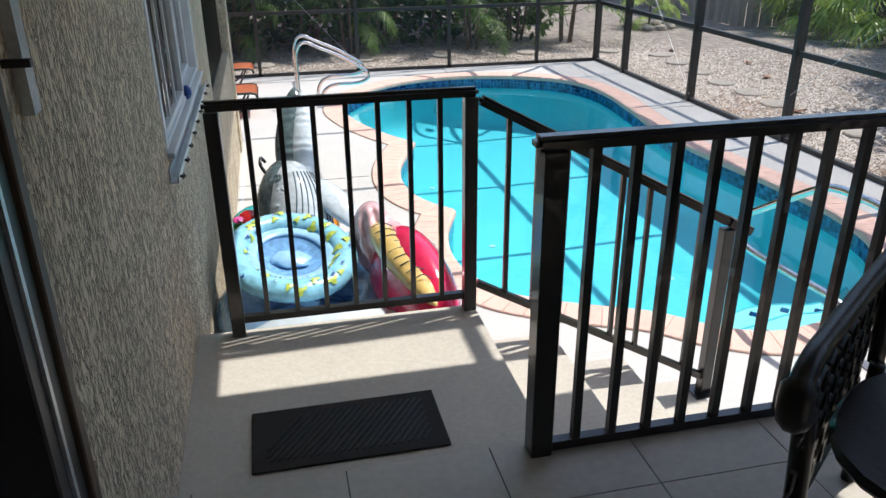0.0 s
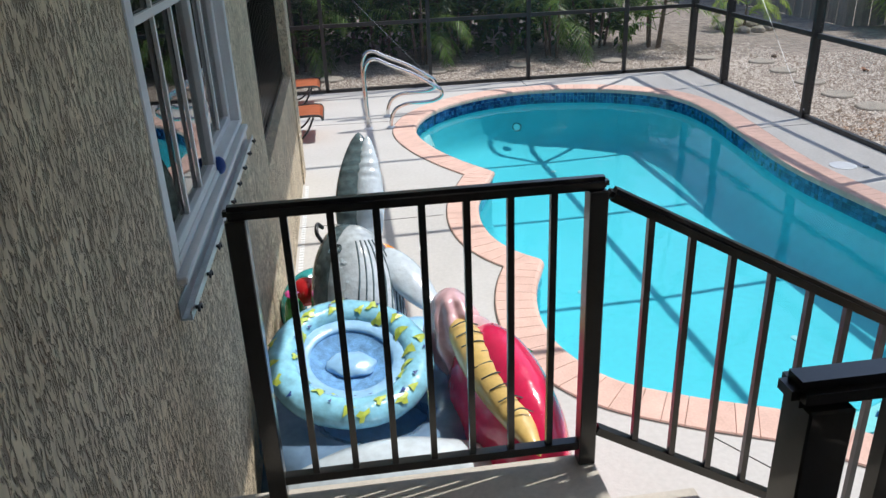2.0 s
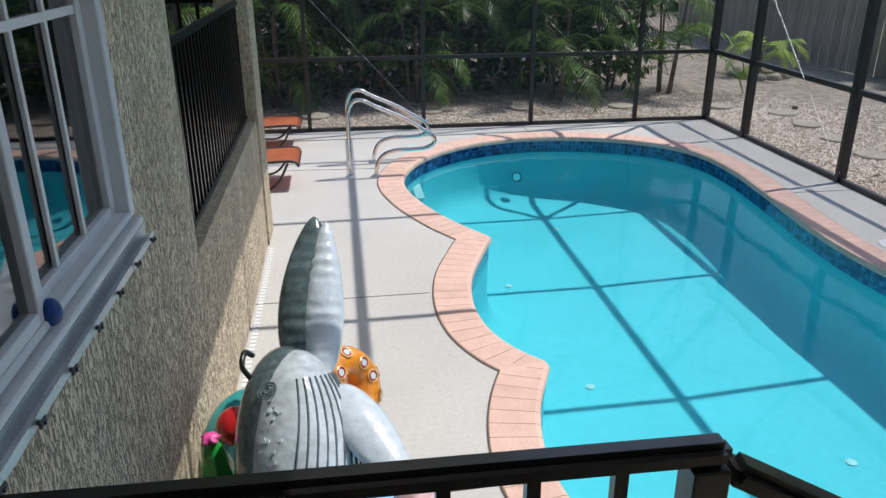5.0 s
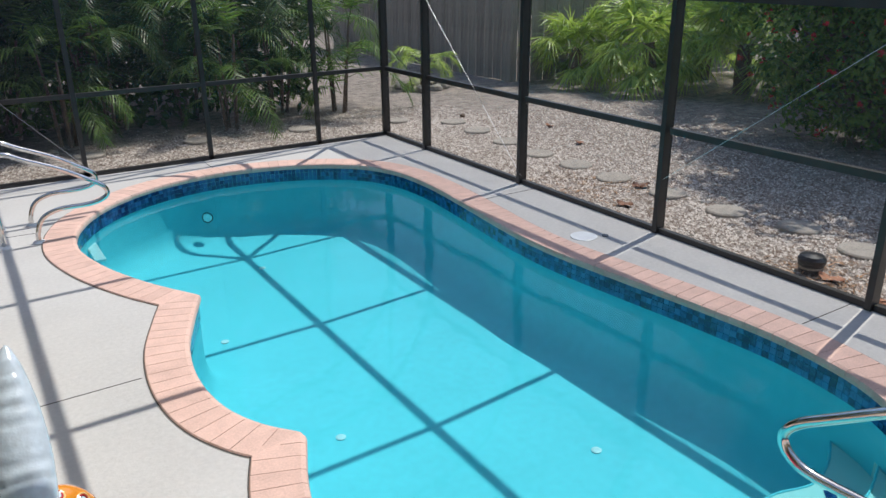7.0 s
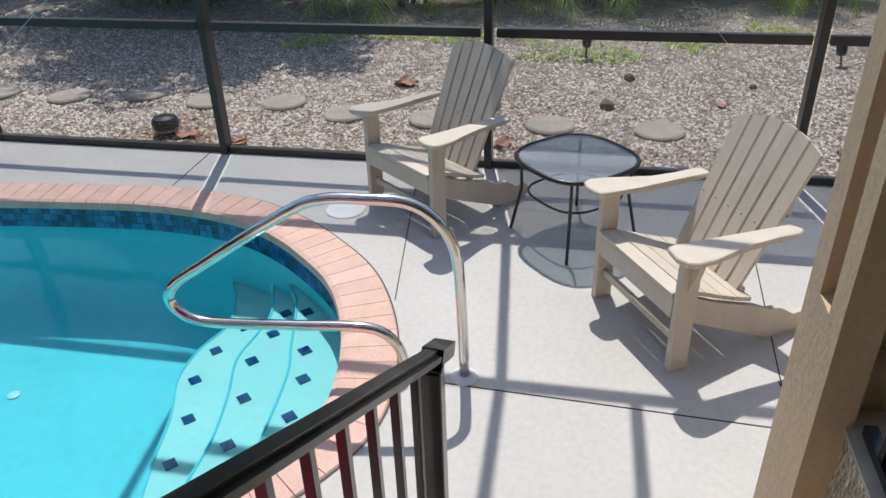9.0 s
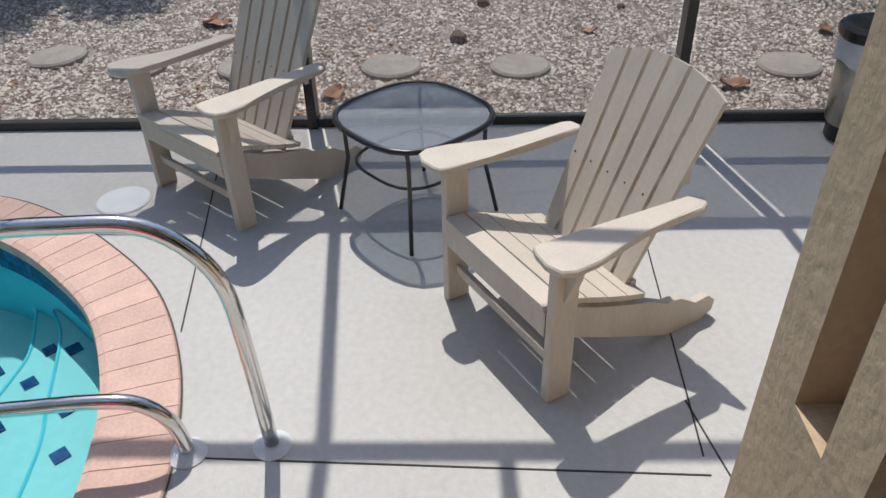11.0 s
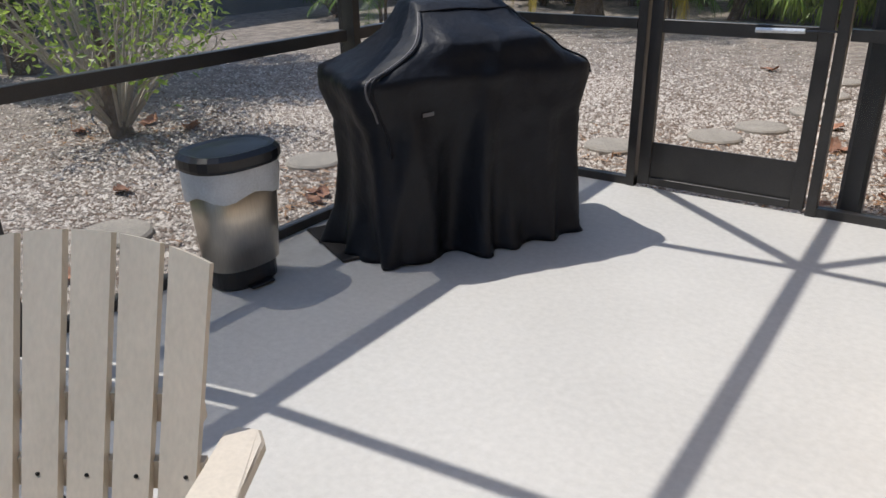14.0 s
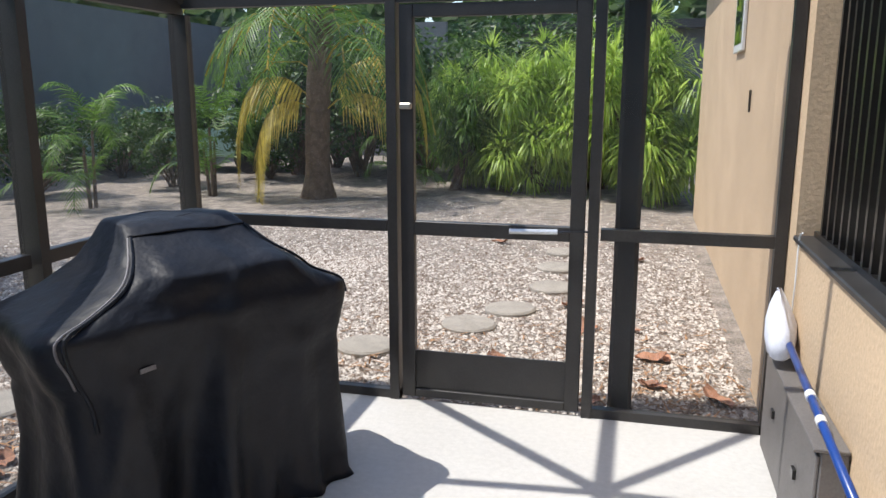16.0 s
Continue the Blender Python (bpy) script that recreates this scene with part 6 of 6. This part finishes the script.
# broad trees added out of view so that their crowns shade the beds
def shade_tree(label, h, radii, leaves):
    e = thing("shade_tree", label, "tree")
    st, br = Strips(), bmesh.new()
    tube(br, arc([(0.25, 0.1, 0), (0.18, 0.0, h * 0.35), (0, 0, h * 0.62)], 5), [0.19 - 0.007 * i for i in range(11)], 10)
    cs = []
    for k in range(60):
        u = Vector((rnd.gauss(0, 1), rnd.gauss(0, 1), rnd.gauss(0, 1))).normalized() * rnd.uniform(0.3, 1.0)
        c = Vector((u.x * radii[0], u.y * radii[1], h + u.z * radii[2]))
        cs.append((c, rnd.uniform(0.35, 0.65)))
        if k % 3 == 0:
            tube(br, [(0, 0, h * 0.58), (c.x * 0.5, c.y * 0.5, h * 0.55 + c.z * 0.3), tuple(c)], [0.08, 0.045, 0.012], 6)
    for k in range(leaves):
        c, r = cs[k % 60]
        u = Vector((rnd.gauss(0, 1), rnd.gauss(0, 1), rnd.gauss(0, 1))).normalized()
        st.leaf(c + u * r * rnd.uniform(0.3, 1.1), u + Vector((0, 0, 0.9)), rnd.uniform(0.10, 0.19), 0.5)
    part("trunk", br, "bark", e, "grey forked trunk")
    st.make("crown", "leaf_d", e)
    return e


place(shade_tree("tall spreading green tree added to shade the gravel bed", 5.0, (1.7, 2.0, 0.9), 15000),
      [(12.4, 11.1, 0, 1.0), (3.6, 19.2, 60, 1.0), (0.2, 19.4, 150, 1.05), (-3.2, 19.2, 240, 1.0), (15.2, 14.6, 200, 1.0), (13.2, 1.4, 100, 0.9)], "tall trees round the yard")

# grass and litter along the far gravel edge
gs = Strips()
for k in range(2600):
    y = rnd.uniform(3.9, 9.6)
    x = 9.75 + 0.35 * math.sin(y * 1.7) + abs(rnd.gauss(0, 0.45)) + (0.5 if y < 5 else 0)
    if noise.noise(Vector((x * 1.3, y * 1.3, 0))) > -0.12:
        a = rnd.uniform(0, 6.28)
        gs.blade((x, y, GZ), Vector((math.cos(a), math.sin(a), 1.6)), rnd.uniform(0.05, 0.13), 0.012, droop=0.4)
gs.make("grass", "leaf_y", None, "bright green weeds at the gravel edge", "stuff")

# neighbouring walls and a parked car
tagged(part("neighbour_wall", boxm(15.9, 16.1, -14, 15.5, GZ, 3.4), "pale"), "dim grey boundary wall behind the planting", kind="structure")
tagged(part("neighbour_wall_south", boxm(9.5, 15.9, -14.2, -14, GZ, 3.4), "pale"), "dim grey boundary wall", kind="structure")
nh = new("neighbour_house")
tagged(nh, "grey neighbouring house with dark roof beyond the bushes", "house", "", "structure")
part("wall", boxm(1.0, 7.6, -18, -14, GZ, 3.1), "pale", nh)
part("roof", boxm(0.6, 8.0, -18.4, -13.6, 3.1, 3.3), "bronze", nh)
part("corner_trim", boxm(7.60, 7.66, -14.0, -13.94, GZ, 3.1), "white", nh)
M["cargreen"] = material("pale_green_paint", (0.45, 0.66, 0.58), 0.25, coat=0.6, var=0.04)
car = thing("parked_car", "pale green parked car half hidden behind the palms", "car", (13.9, -9.3, GZ), 15)
prof_c = [(-2.1, 0.35), (-2.1, 0.75), (-1.5, 0.9), (-0.9, 1.32), (0.7, 1.36), (1.35, 0.95), (2.1, 0.82), (2.15, 0.35)]
b = bmesh.new()
prism(b, prof_c, -0.85, 0.85, Matrix(((1, 0, 0, 0), (0, 0, 1, 0), (0, 1, 0, 0), (0, 0, 0, 1))))
bmesh.ops.bevel(b, geom=b.edges[:], offset=0.05, segments=2, affect="EDGES")
part("body", b, "cargreen", car)
part("side_window", boxm(-0.85, 0.75, 0.85, 0.862, 0.93, 1.27, 0.003), "black", car)
for x in (-1.35, 1.35):
    for y in (-0.84, 0.84):
        part("wheel", tube(bmesh.new(), [(x, y - 0.1, 0.32), (x, y + 0.1, 0.32)], 0.32, 20), "black", car)

# wooden fence
fe = thing("fence", "weathered grey-brown vertical board privacy fence", "fence", (0, 0, 0), kind="structure")
fp = None
line = [(11.35, 27.0), (11.45, 18.9), (17.5, 17.6)]
for a, b_ in zip(line, line[1:]):
    a, b_ = Vector((*a, 0)), Vector((*b_, 0))
    L = (b_ - a).length
    ang = math.atan2((b_ - a).y, (b_ - a).x)
    n = int(L / 0.145)
    for k in range(n):
        q = a.lerp(b_, (k + 0.5) / n)
        if fp is None:
            o = part("board", boxm(-0.0705, 0.0705, -0.01, 0.01, 0, 2.35, 0.004), "fence", fe)
            fp = o.data
        else:
            o = new("board", fp)
            o.parent = fe
        o.matrix_world = pose(q.x + 0.012 * (k % 2), q.y, GZ + rnd.uniform(-0.02, 0.02), 0, 0, math.degrees(ang))
    part("fence_rail", beam(bmesh.new(), a + Vector((0.05, 0.05, 0.5)), b_ + Vector((0.05, 0.05, 0.5)), 0.04, 0.09), "fence", fe)

# far trees close the horizon
fw = Strips()
for k in range(26000):
    a = rnd.uniform(0, 6.283)
    r = rnd.uniform(27, 33)
    x, y = 4 + r * math.cos(a), 6 + r * math.sin(a)
    top = 6.5 + 2.5 * noise.noise(Vector((math.cos(a) * 4, math.sin(a) * 4, 0)))
    fw.leaf((x, y, top * rnd.random() ** 0.8), Vector((-math.cos(a), -math.sin(a), 0.4)), rnd.uniform(0.5, 1.0), 0.6)
fw.make("far_woods", "leaf_d", None, "dense dark trees round the neighbourhood", "stuff")
# dark leaves stand in for the shade between and behind the palms
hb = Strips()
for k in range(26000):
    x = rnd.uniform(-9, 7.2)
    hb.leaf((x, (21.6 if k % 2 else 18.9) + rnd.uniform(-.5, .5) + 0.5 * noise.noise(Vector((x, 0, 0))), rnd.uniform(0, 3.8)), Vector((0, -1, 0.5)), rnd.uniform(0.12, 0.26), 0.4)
hb.make("hedge_filling", "leaf_d", None, "dense dark foliage standing in for shade behind the palm hedge", "stuff")
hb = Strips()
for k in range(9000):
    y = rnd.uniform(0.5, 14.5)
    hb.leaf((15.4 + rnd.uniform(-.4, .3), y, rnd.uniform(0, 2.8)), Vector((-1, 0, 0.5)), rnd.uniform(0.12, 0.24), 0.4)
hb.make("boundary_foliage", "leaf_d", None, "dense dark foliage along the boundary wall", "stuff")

# ---- yard details ----
STONES = [(1.55, 16.9), (3.2, 17.0), (4.6, 17.05), (6.1, 16.95), (7.55, 16.7), (8.22, 16.1), (8.15, 15.37), (8.07, 14.55), (7.98, 13.77), (7.98, 13.08), (7.93, 12.4), (7.97, 11.64), (7.96, 10.9), (8.11, 10.22), (7.99, 9.56), (8.03, 8.88), (7.83, 8.26),
          (7.79, 7.52), (7.77, 6.58), (7.75, 5.75), (7.78, 5.01), (7.70, 4.06), (7.76, 3.3), (7.75, 2.51), (6.21, 1.11), (5.67, 0.49), (5.45, 0.03), (5.21, -0.71), (5.25, -1.48), (5.25, -2.22), (4.71, -3.01), (4.15, -3.46)]
sb = lathe(bmesh.new(), [(0.185, -0.01), (0.195, 0.0), (0.195, 0.022), (0.18, 0.034), (0.02, 0.037)], 22)
for v in sb.verts:
    v.co.z += 0.004 * noise.noise(v.co * 20)
s0 = tagged(part("stepping_stone", sb, "paver"), "round concrete stepping stone set in the gravel", "stepping stone", "stepping stones round the pool cage")
for i, (x, y) in enumerate(STONES):
    o = s0 if i == 0 else copy_thing(s0, Matrix())
    o.matrix_world = pose(x, y, GZ + 0.002, rnd.uniform(-1.5, 1.5), rnd.uniform(-1.5, 1.5), rnd.uniform(0, 360))

pl = thing("filter_stub", "short black pool equipment canister standing in the gravel", "canister", (7.24, 9.55, GZ))
part("body", lathe(bmesh.new(), [(0.088, 0.0), (0.09, 0.07), (0.10, 0.075), (0.10, 0.095)], 22), "black", pl)
part("lid", lathe(bmesh.new(), [(0.095, 0.095), (0.105, 0.10), (0.105, 0.125), (0.085, 0.15), (0.03, 0.163)], 22), "black", pl)
part("band", lathe(bmesh.new(), [(0.093, 0.050), (0.0945, 0.052), (0.0945, 0.064), (0.093, 0.066)], 22), "paver", pl, "pale grey band")
gl = thing("path_light", "small dark garden spotlight on a stake", "garden light", (9.62, 6.36, GZ))
part("stake", tube(bmesh.new(), [(0, 0, 0), (0, 0, 0.12)], 0.01, 6), "bronze", gl)
part("head", lathe(bmesh.new(), [(0.03, 0.12), (0.045, 0.14), (0.05, 0.22), (0.035, 0.235), (0.01, 0.24)], 14), "bronze", gl)
gl2 = copy_thing(gl, pose(9.55, 4.05, GZ, 0, 28, 0))
gl2["label"] = "small dark garden spotlight tipped over on the gravel"
for i, (x, y, s) in enumerate(((9.0, 5.95, 0.09), (8.25, 6.15, 0.10), (8.9, 4.9, 0.05), (10.4, 7.1, 0.1), (8.6, 16.4, 0.07))):
    b = bmesh.new()
    bmesh.ops.create_icosphere(b, subdivisions=2, radius=s * 0.6)
    for v in b.verts:
        v.co *= 1 + 0.5 * noise.noise(v.co * 14 + Vector((i * 3, 0, 0)))
        v.co.z *= 0.8
    o = tagged(part("rock", b, "bark"), "brown weathered rock lying on the gravel", "rock", "loose rocks")
    o.location = (x, y, GZ + s * 0.3)
lf = bmesh.new()
bmesh.ops.create_grid(lf, x_segments=6, y_segments=4, size=1.0)
for v in lf.verts:
    x, y = v.co.x, v.co.y
    v.co = Vector((x * 0.11, y * 0.065 * math.sqrt(max(0.02, 1 - x * x * 0.95)), 0.03 * (x * x) * (1 if y > 0 else .6) + 0.018 * abs(y) + 0.01 * math.sin(x * 5)))
lf0 = tagged(part("dead_leaf", lf, "dry"), "curled reddish-brown dead leaf on the gravel", "leaf", "fallen dead leaves")
LEAVES = [(8.36, 5.22), (7.15, 8.9), (7.2, 9.35), (7.45, 9.62), (7.35, 6.9), (7.3, 3.0), (7.18, 3.12), (7.05, 2.6), (8.3, 3.6), (7.9, 12.0), (7.3, 11.6), (4.45, 1.35), (4.75, 1.68), (4.9, 0.4), (4.55, 0.35), (4.35, 0.9), (5.0, -0.2), (5.8, 1.3), (4.1, 1.5), (7.4, 4.5), (9.7, 2.4), (9.3, 2.3), (9.9, 2.9), (8.7, 8.0), (6.0, -2.6), (4.5, -2.0), (7.1, 7.6), (8.8, 13.9), (9.2, 15.0), (5.3, 1.2)]
for i, (x, y) in enumerate(LEAVES):
    for j in range(1 + i % 2):
        o = lf0 if i + j == 0 else copy_thing(lf0, Matrix())
        s = rnd.uniform(0.5, 0.95)
        o.matrix_world = pose(x + rnd.uniform(-.09, .09) * j, y + rnd.uniform(-.09, .09) * j, GZ + 0.018, rnd.uniform(-12, 12), rnd.uniform(-12, 12), rnd.uniform(0, 360)) @ Matrix.Scale(s, 4)
lt = Strips()
for k in range(2600):
    c = rnd.choice([(4.6, 0.7, 0.6), (7.2, 9.4, 0.25), (7.35, 3.0, 0.4), (5.0, -4.5, 1.3), (7.5, 7.0, 0.5), (9.6, 2.6, 0.5), (5.9, 1.2, 0.4), (4.3, 1.5, 0.3), (7.4, 12.3, 0.4)])
    x, y = rnd.gauss(c[0], c[2]), rnd.gauss(c[1], c[2])
    if (x > 6.98 or y < 1.85) and x > 3.9:
        lt.blade((x, y, GZ + rnd.uniform(0.012, 0.03)), Vector((rnd.gauss(0, 1), rnd.gauss(0, 1), 0.05)), rnd.uniform(0.03, 0.13), rnd.uniform(0.004, 0.016), droop=0.03)
lt.make("leaf_litter", "litter", None, "scattered dry leaf litter on the gravel", "stuff")


# ---- gravel, tiles and coping bricks ----
rp = np.random.RandomState(3)
N = 190000
px = 6.96 + np.abs(rp.normal(0, 1.9, N))
py = rp.uniform(-1.5, 16.5, N)
south = rp.rand(N) < 0.30
px = np.where(south, rp.uniform(3.95, 9.5, N), px)
py = np.where(south, 1.84 - np.abs(rp.normal(0, 2.3, N)), py)
far = rp.rand(N) < 0.10
px = np.where(far, rp.uniform(-1, 9, N), px)
py = np.where(far, 15.86 + np.abs(rp.normal(0, 0.9, N)), py)
base = np.array([(1, 0, 0), (0, 1, 0), (-1, 0, 0), (0, -1, 0), (0.1, 0.1, 1), (0, 0, -0.6)], float)
tri = np.array([(0, 1, 4), (1, 2, 4), (2, 3, 4), (3, 0, 4)])
size = rp.uniform(0.007, 0.017, N)
sx, sy, sz = size * rp.uniform(0.9, 1.6, N), size * rp.uniform(0.7, 1.1, N), size * rp.uniform(0.5, 1.1, N)
ang = rp.uniform(0, 6.28, N)
v = base[None, :, :] * np.stack([sx, sy, sz], 1)[:, None, :] * rp.uniform(0.75, 1.25, (N, 6, 1))
c, s = np.cos(ang)[:, None], np.sin(ang)[:, None]
vx, vy, vz = v[:, :, 0] * c - v[:, :, 1] * s, v[:, :, 0] * s + v[:, :, 1] * c, v[:, :, 2]
vv = np.stack([vx + px[:, None], vy + py[:, None], vz + GZ + 0.004], 2).reshape(-1, 3)
ff = (tri[None] + 6 * np.arange(N)[:, None, None]).reshape(-1, 3)
me = bpy.data.meshes.new("pebbles")
me.vertices.add(len(vv)), me.loops.add(len(ff) * 3), me.polygons.add(len(ff))
me.vertices.foreach_set("co", vv.ravel()), me.loops.foreach_set("vertex_index", ff.ravel())
me.polygons.foreach_set("loop_start", np.arange(len(ff)) * 3)
me.update(), me.validate()
me.materials.append(M["pebble"])
tagged(new("pebbles", me), "loose crushed shell and pebbles on the yard", kind="stuff")

# patio tiles
tb_ = None
patio = new("patio_floor")
tagged(patio, "beige square porcelain tiles with dark grout on the raised patio", "floor", "", "structure")
part("grout_bed", boxm(HX + 0.002, PX - T - 0.002, 1.45, 5.617, PZ - 0.0115, PZ - 0.003), "grout", patio)
x = 1.75 - 2 * 0.41
while x < 3.8:
    y = 5.62
    while y > 1.5:
        x0, x1, y0 = max(x, HX + 0.003), min(x + 0.41, PX - T - 0.003), max(y - (0.25 if y > 5.6 else 0.41), 1.46)
        if x1 - x0 > 0.03:
            part("tile", boxm(x0 + 0.002, x1 - 0.002, y0 + 0.002, y - 0.002, PZ - 0.008, PZ), "tile", patio)
        y -= 0.25 if y > 5.6 else 0.41
    x += 0.41

# coping bricks round the pool
cop = new("pool_coping")
tagged(cop, "salmon pink brick coping round the pool edge", "coping", "", "structure")
cum = [0.0]
for a, b in zip(ring, ring[1:] + ring[:1]):
    cum.append(cum[-1] + (b - a).length)
total = cum[-1]
inn, outr = offset_ring(ring, -0.022), offset_ring(ring, COPE - 0.004)


def along(s, pts):
    s = s % total
    i = int(np.searchsorted(cum, s, side="right")) - 1
    i = min(i, len(ring) - 1)
    t = (s - cum[i]) / max(1e-6, cum[i + 1] - cum[i])
    return pts[i].lerp(pts[(i + 1) % len(ring)], t)


bed = bmesh.new()
vi = [bed.verts.new((p.x, p.y, 0.0)) for p in offset_ring(ring, 0.0)]
vo = [bed.verts.new((p.x, p.y, 0.0)) for p in offset_ring(ring, COPE - 0.001)]
vd = [bed.verts.new((p.x, p.y, -0.06)) for p in offset_ring(ring, 0.0)]
for i in range(len(ring)):
    j = (i + 1) % len(ring)
    bed.faces.new((vi[i], vi[j], vo[j], vo[i])), bed.faces.new((vd[i], vd[j], vi[j], vi[i]))
part("mortar_bed", bed, "mortar", cop)
jr = bmesh.new()
ja = [jr.verts.new((p.x, p.y, 0.004)) for p in offset_ring(ring, COPE - 0.003)]
jb_ = [jr.verts.new((p.x, p.y, 0.004)) for p in offset_ring(ring, COPE + 0.004)]
for i in range(len(ring)):
    j = (i + 1) % len(ring)
    jr.faces.new((ja[i], ja[j], jb_[j], jb_[i]))
part("expansion_joint", jr, "grout", cop, "thin black joint between the coping and the deck")
nb_ = int(total / 0.108)
gap = 0.0035
for k in range(nb_):
    s0_, s1_ = k * total / nb_ + gap / 2, (k + 1) * total / nb_ - gap / 2
    b = bmesh.new()
    rows = []
    for s_ in (s0_, (s0_ + s1_) / 2, s1_):
        pi_, po = along(s_, inn), along(s_, outr)
        d = (po - pi_)
        q = [(pi_, -0.045), (pi_ - d * 0.015, -0.02), (pi_ + d * 0.01, 0.004), (pi_ + d * 0.10, 0.013), (po - d * 0.02, 0.011), (po, 0.004), (po, -0.02)]
        rows.append([b.verts.new((p.x, p.y, z)) for p, z in q])
    for r0, r1 in zip(rows, rows[1:]):
        for j in range(6):
            b.faces.new((r0[j], r0[j + 1], r1[j + 1], r1[j]))
    b.faces.new(rows[0]), b.faces.new(rows[-1][::-1])
    part("brick", b, "coping", cop)

# waterline mosaic: three rows of small glossy tiles
tiles = bmesh.new()
nt = int(total / 0.05)
wall_in = offset_ring(ring, -0.006)
for r in range(3):
    z1 = -0.046 - r * 0.049
    z0 = z1 - 0.046
    for k in range(nt):
        a, b = along((k + 0.03) * total / nt, wall_in), along((k + 0.97) * total / nt, wall_in)
        c, d = along((k + 0.03) * total / nt, ring), along((k + 0.97) * total / nt, ring)
        q = [tiles.verts.new(p) for p in ((a.x, a.y, z0), (b.x, b.y, z0), (b.x, b.y, z1), (a.x, a.y, z1), (c.x, c.y, z0), (d.x, d.y, z0), (d.x, d.y, z1), (c.x, c.y, z1))]
        tiles.faces.new(q[:4]), tiles.faces.new((q[3], q[2], q[6], q[7])), tiles.faces.new((q[0], q[4], q[7], q[3])), tiles.faces.new((q[1], q[2], q[6], q[5]))
part("waterline_tiles", tiles, "pooltile", pool, "glossy blue glass mosaic waterline tiles", kind="stuff")
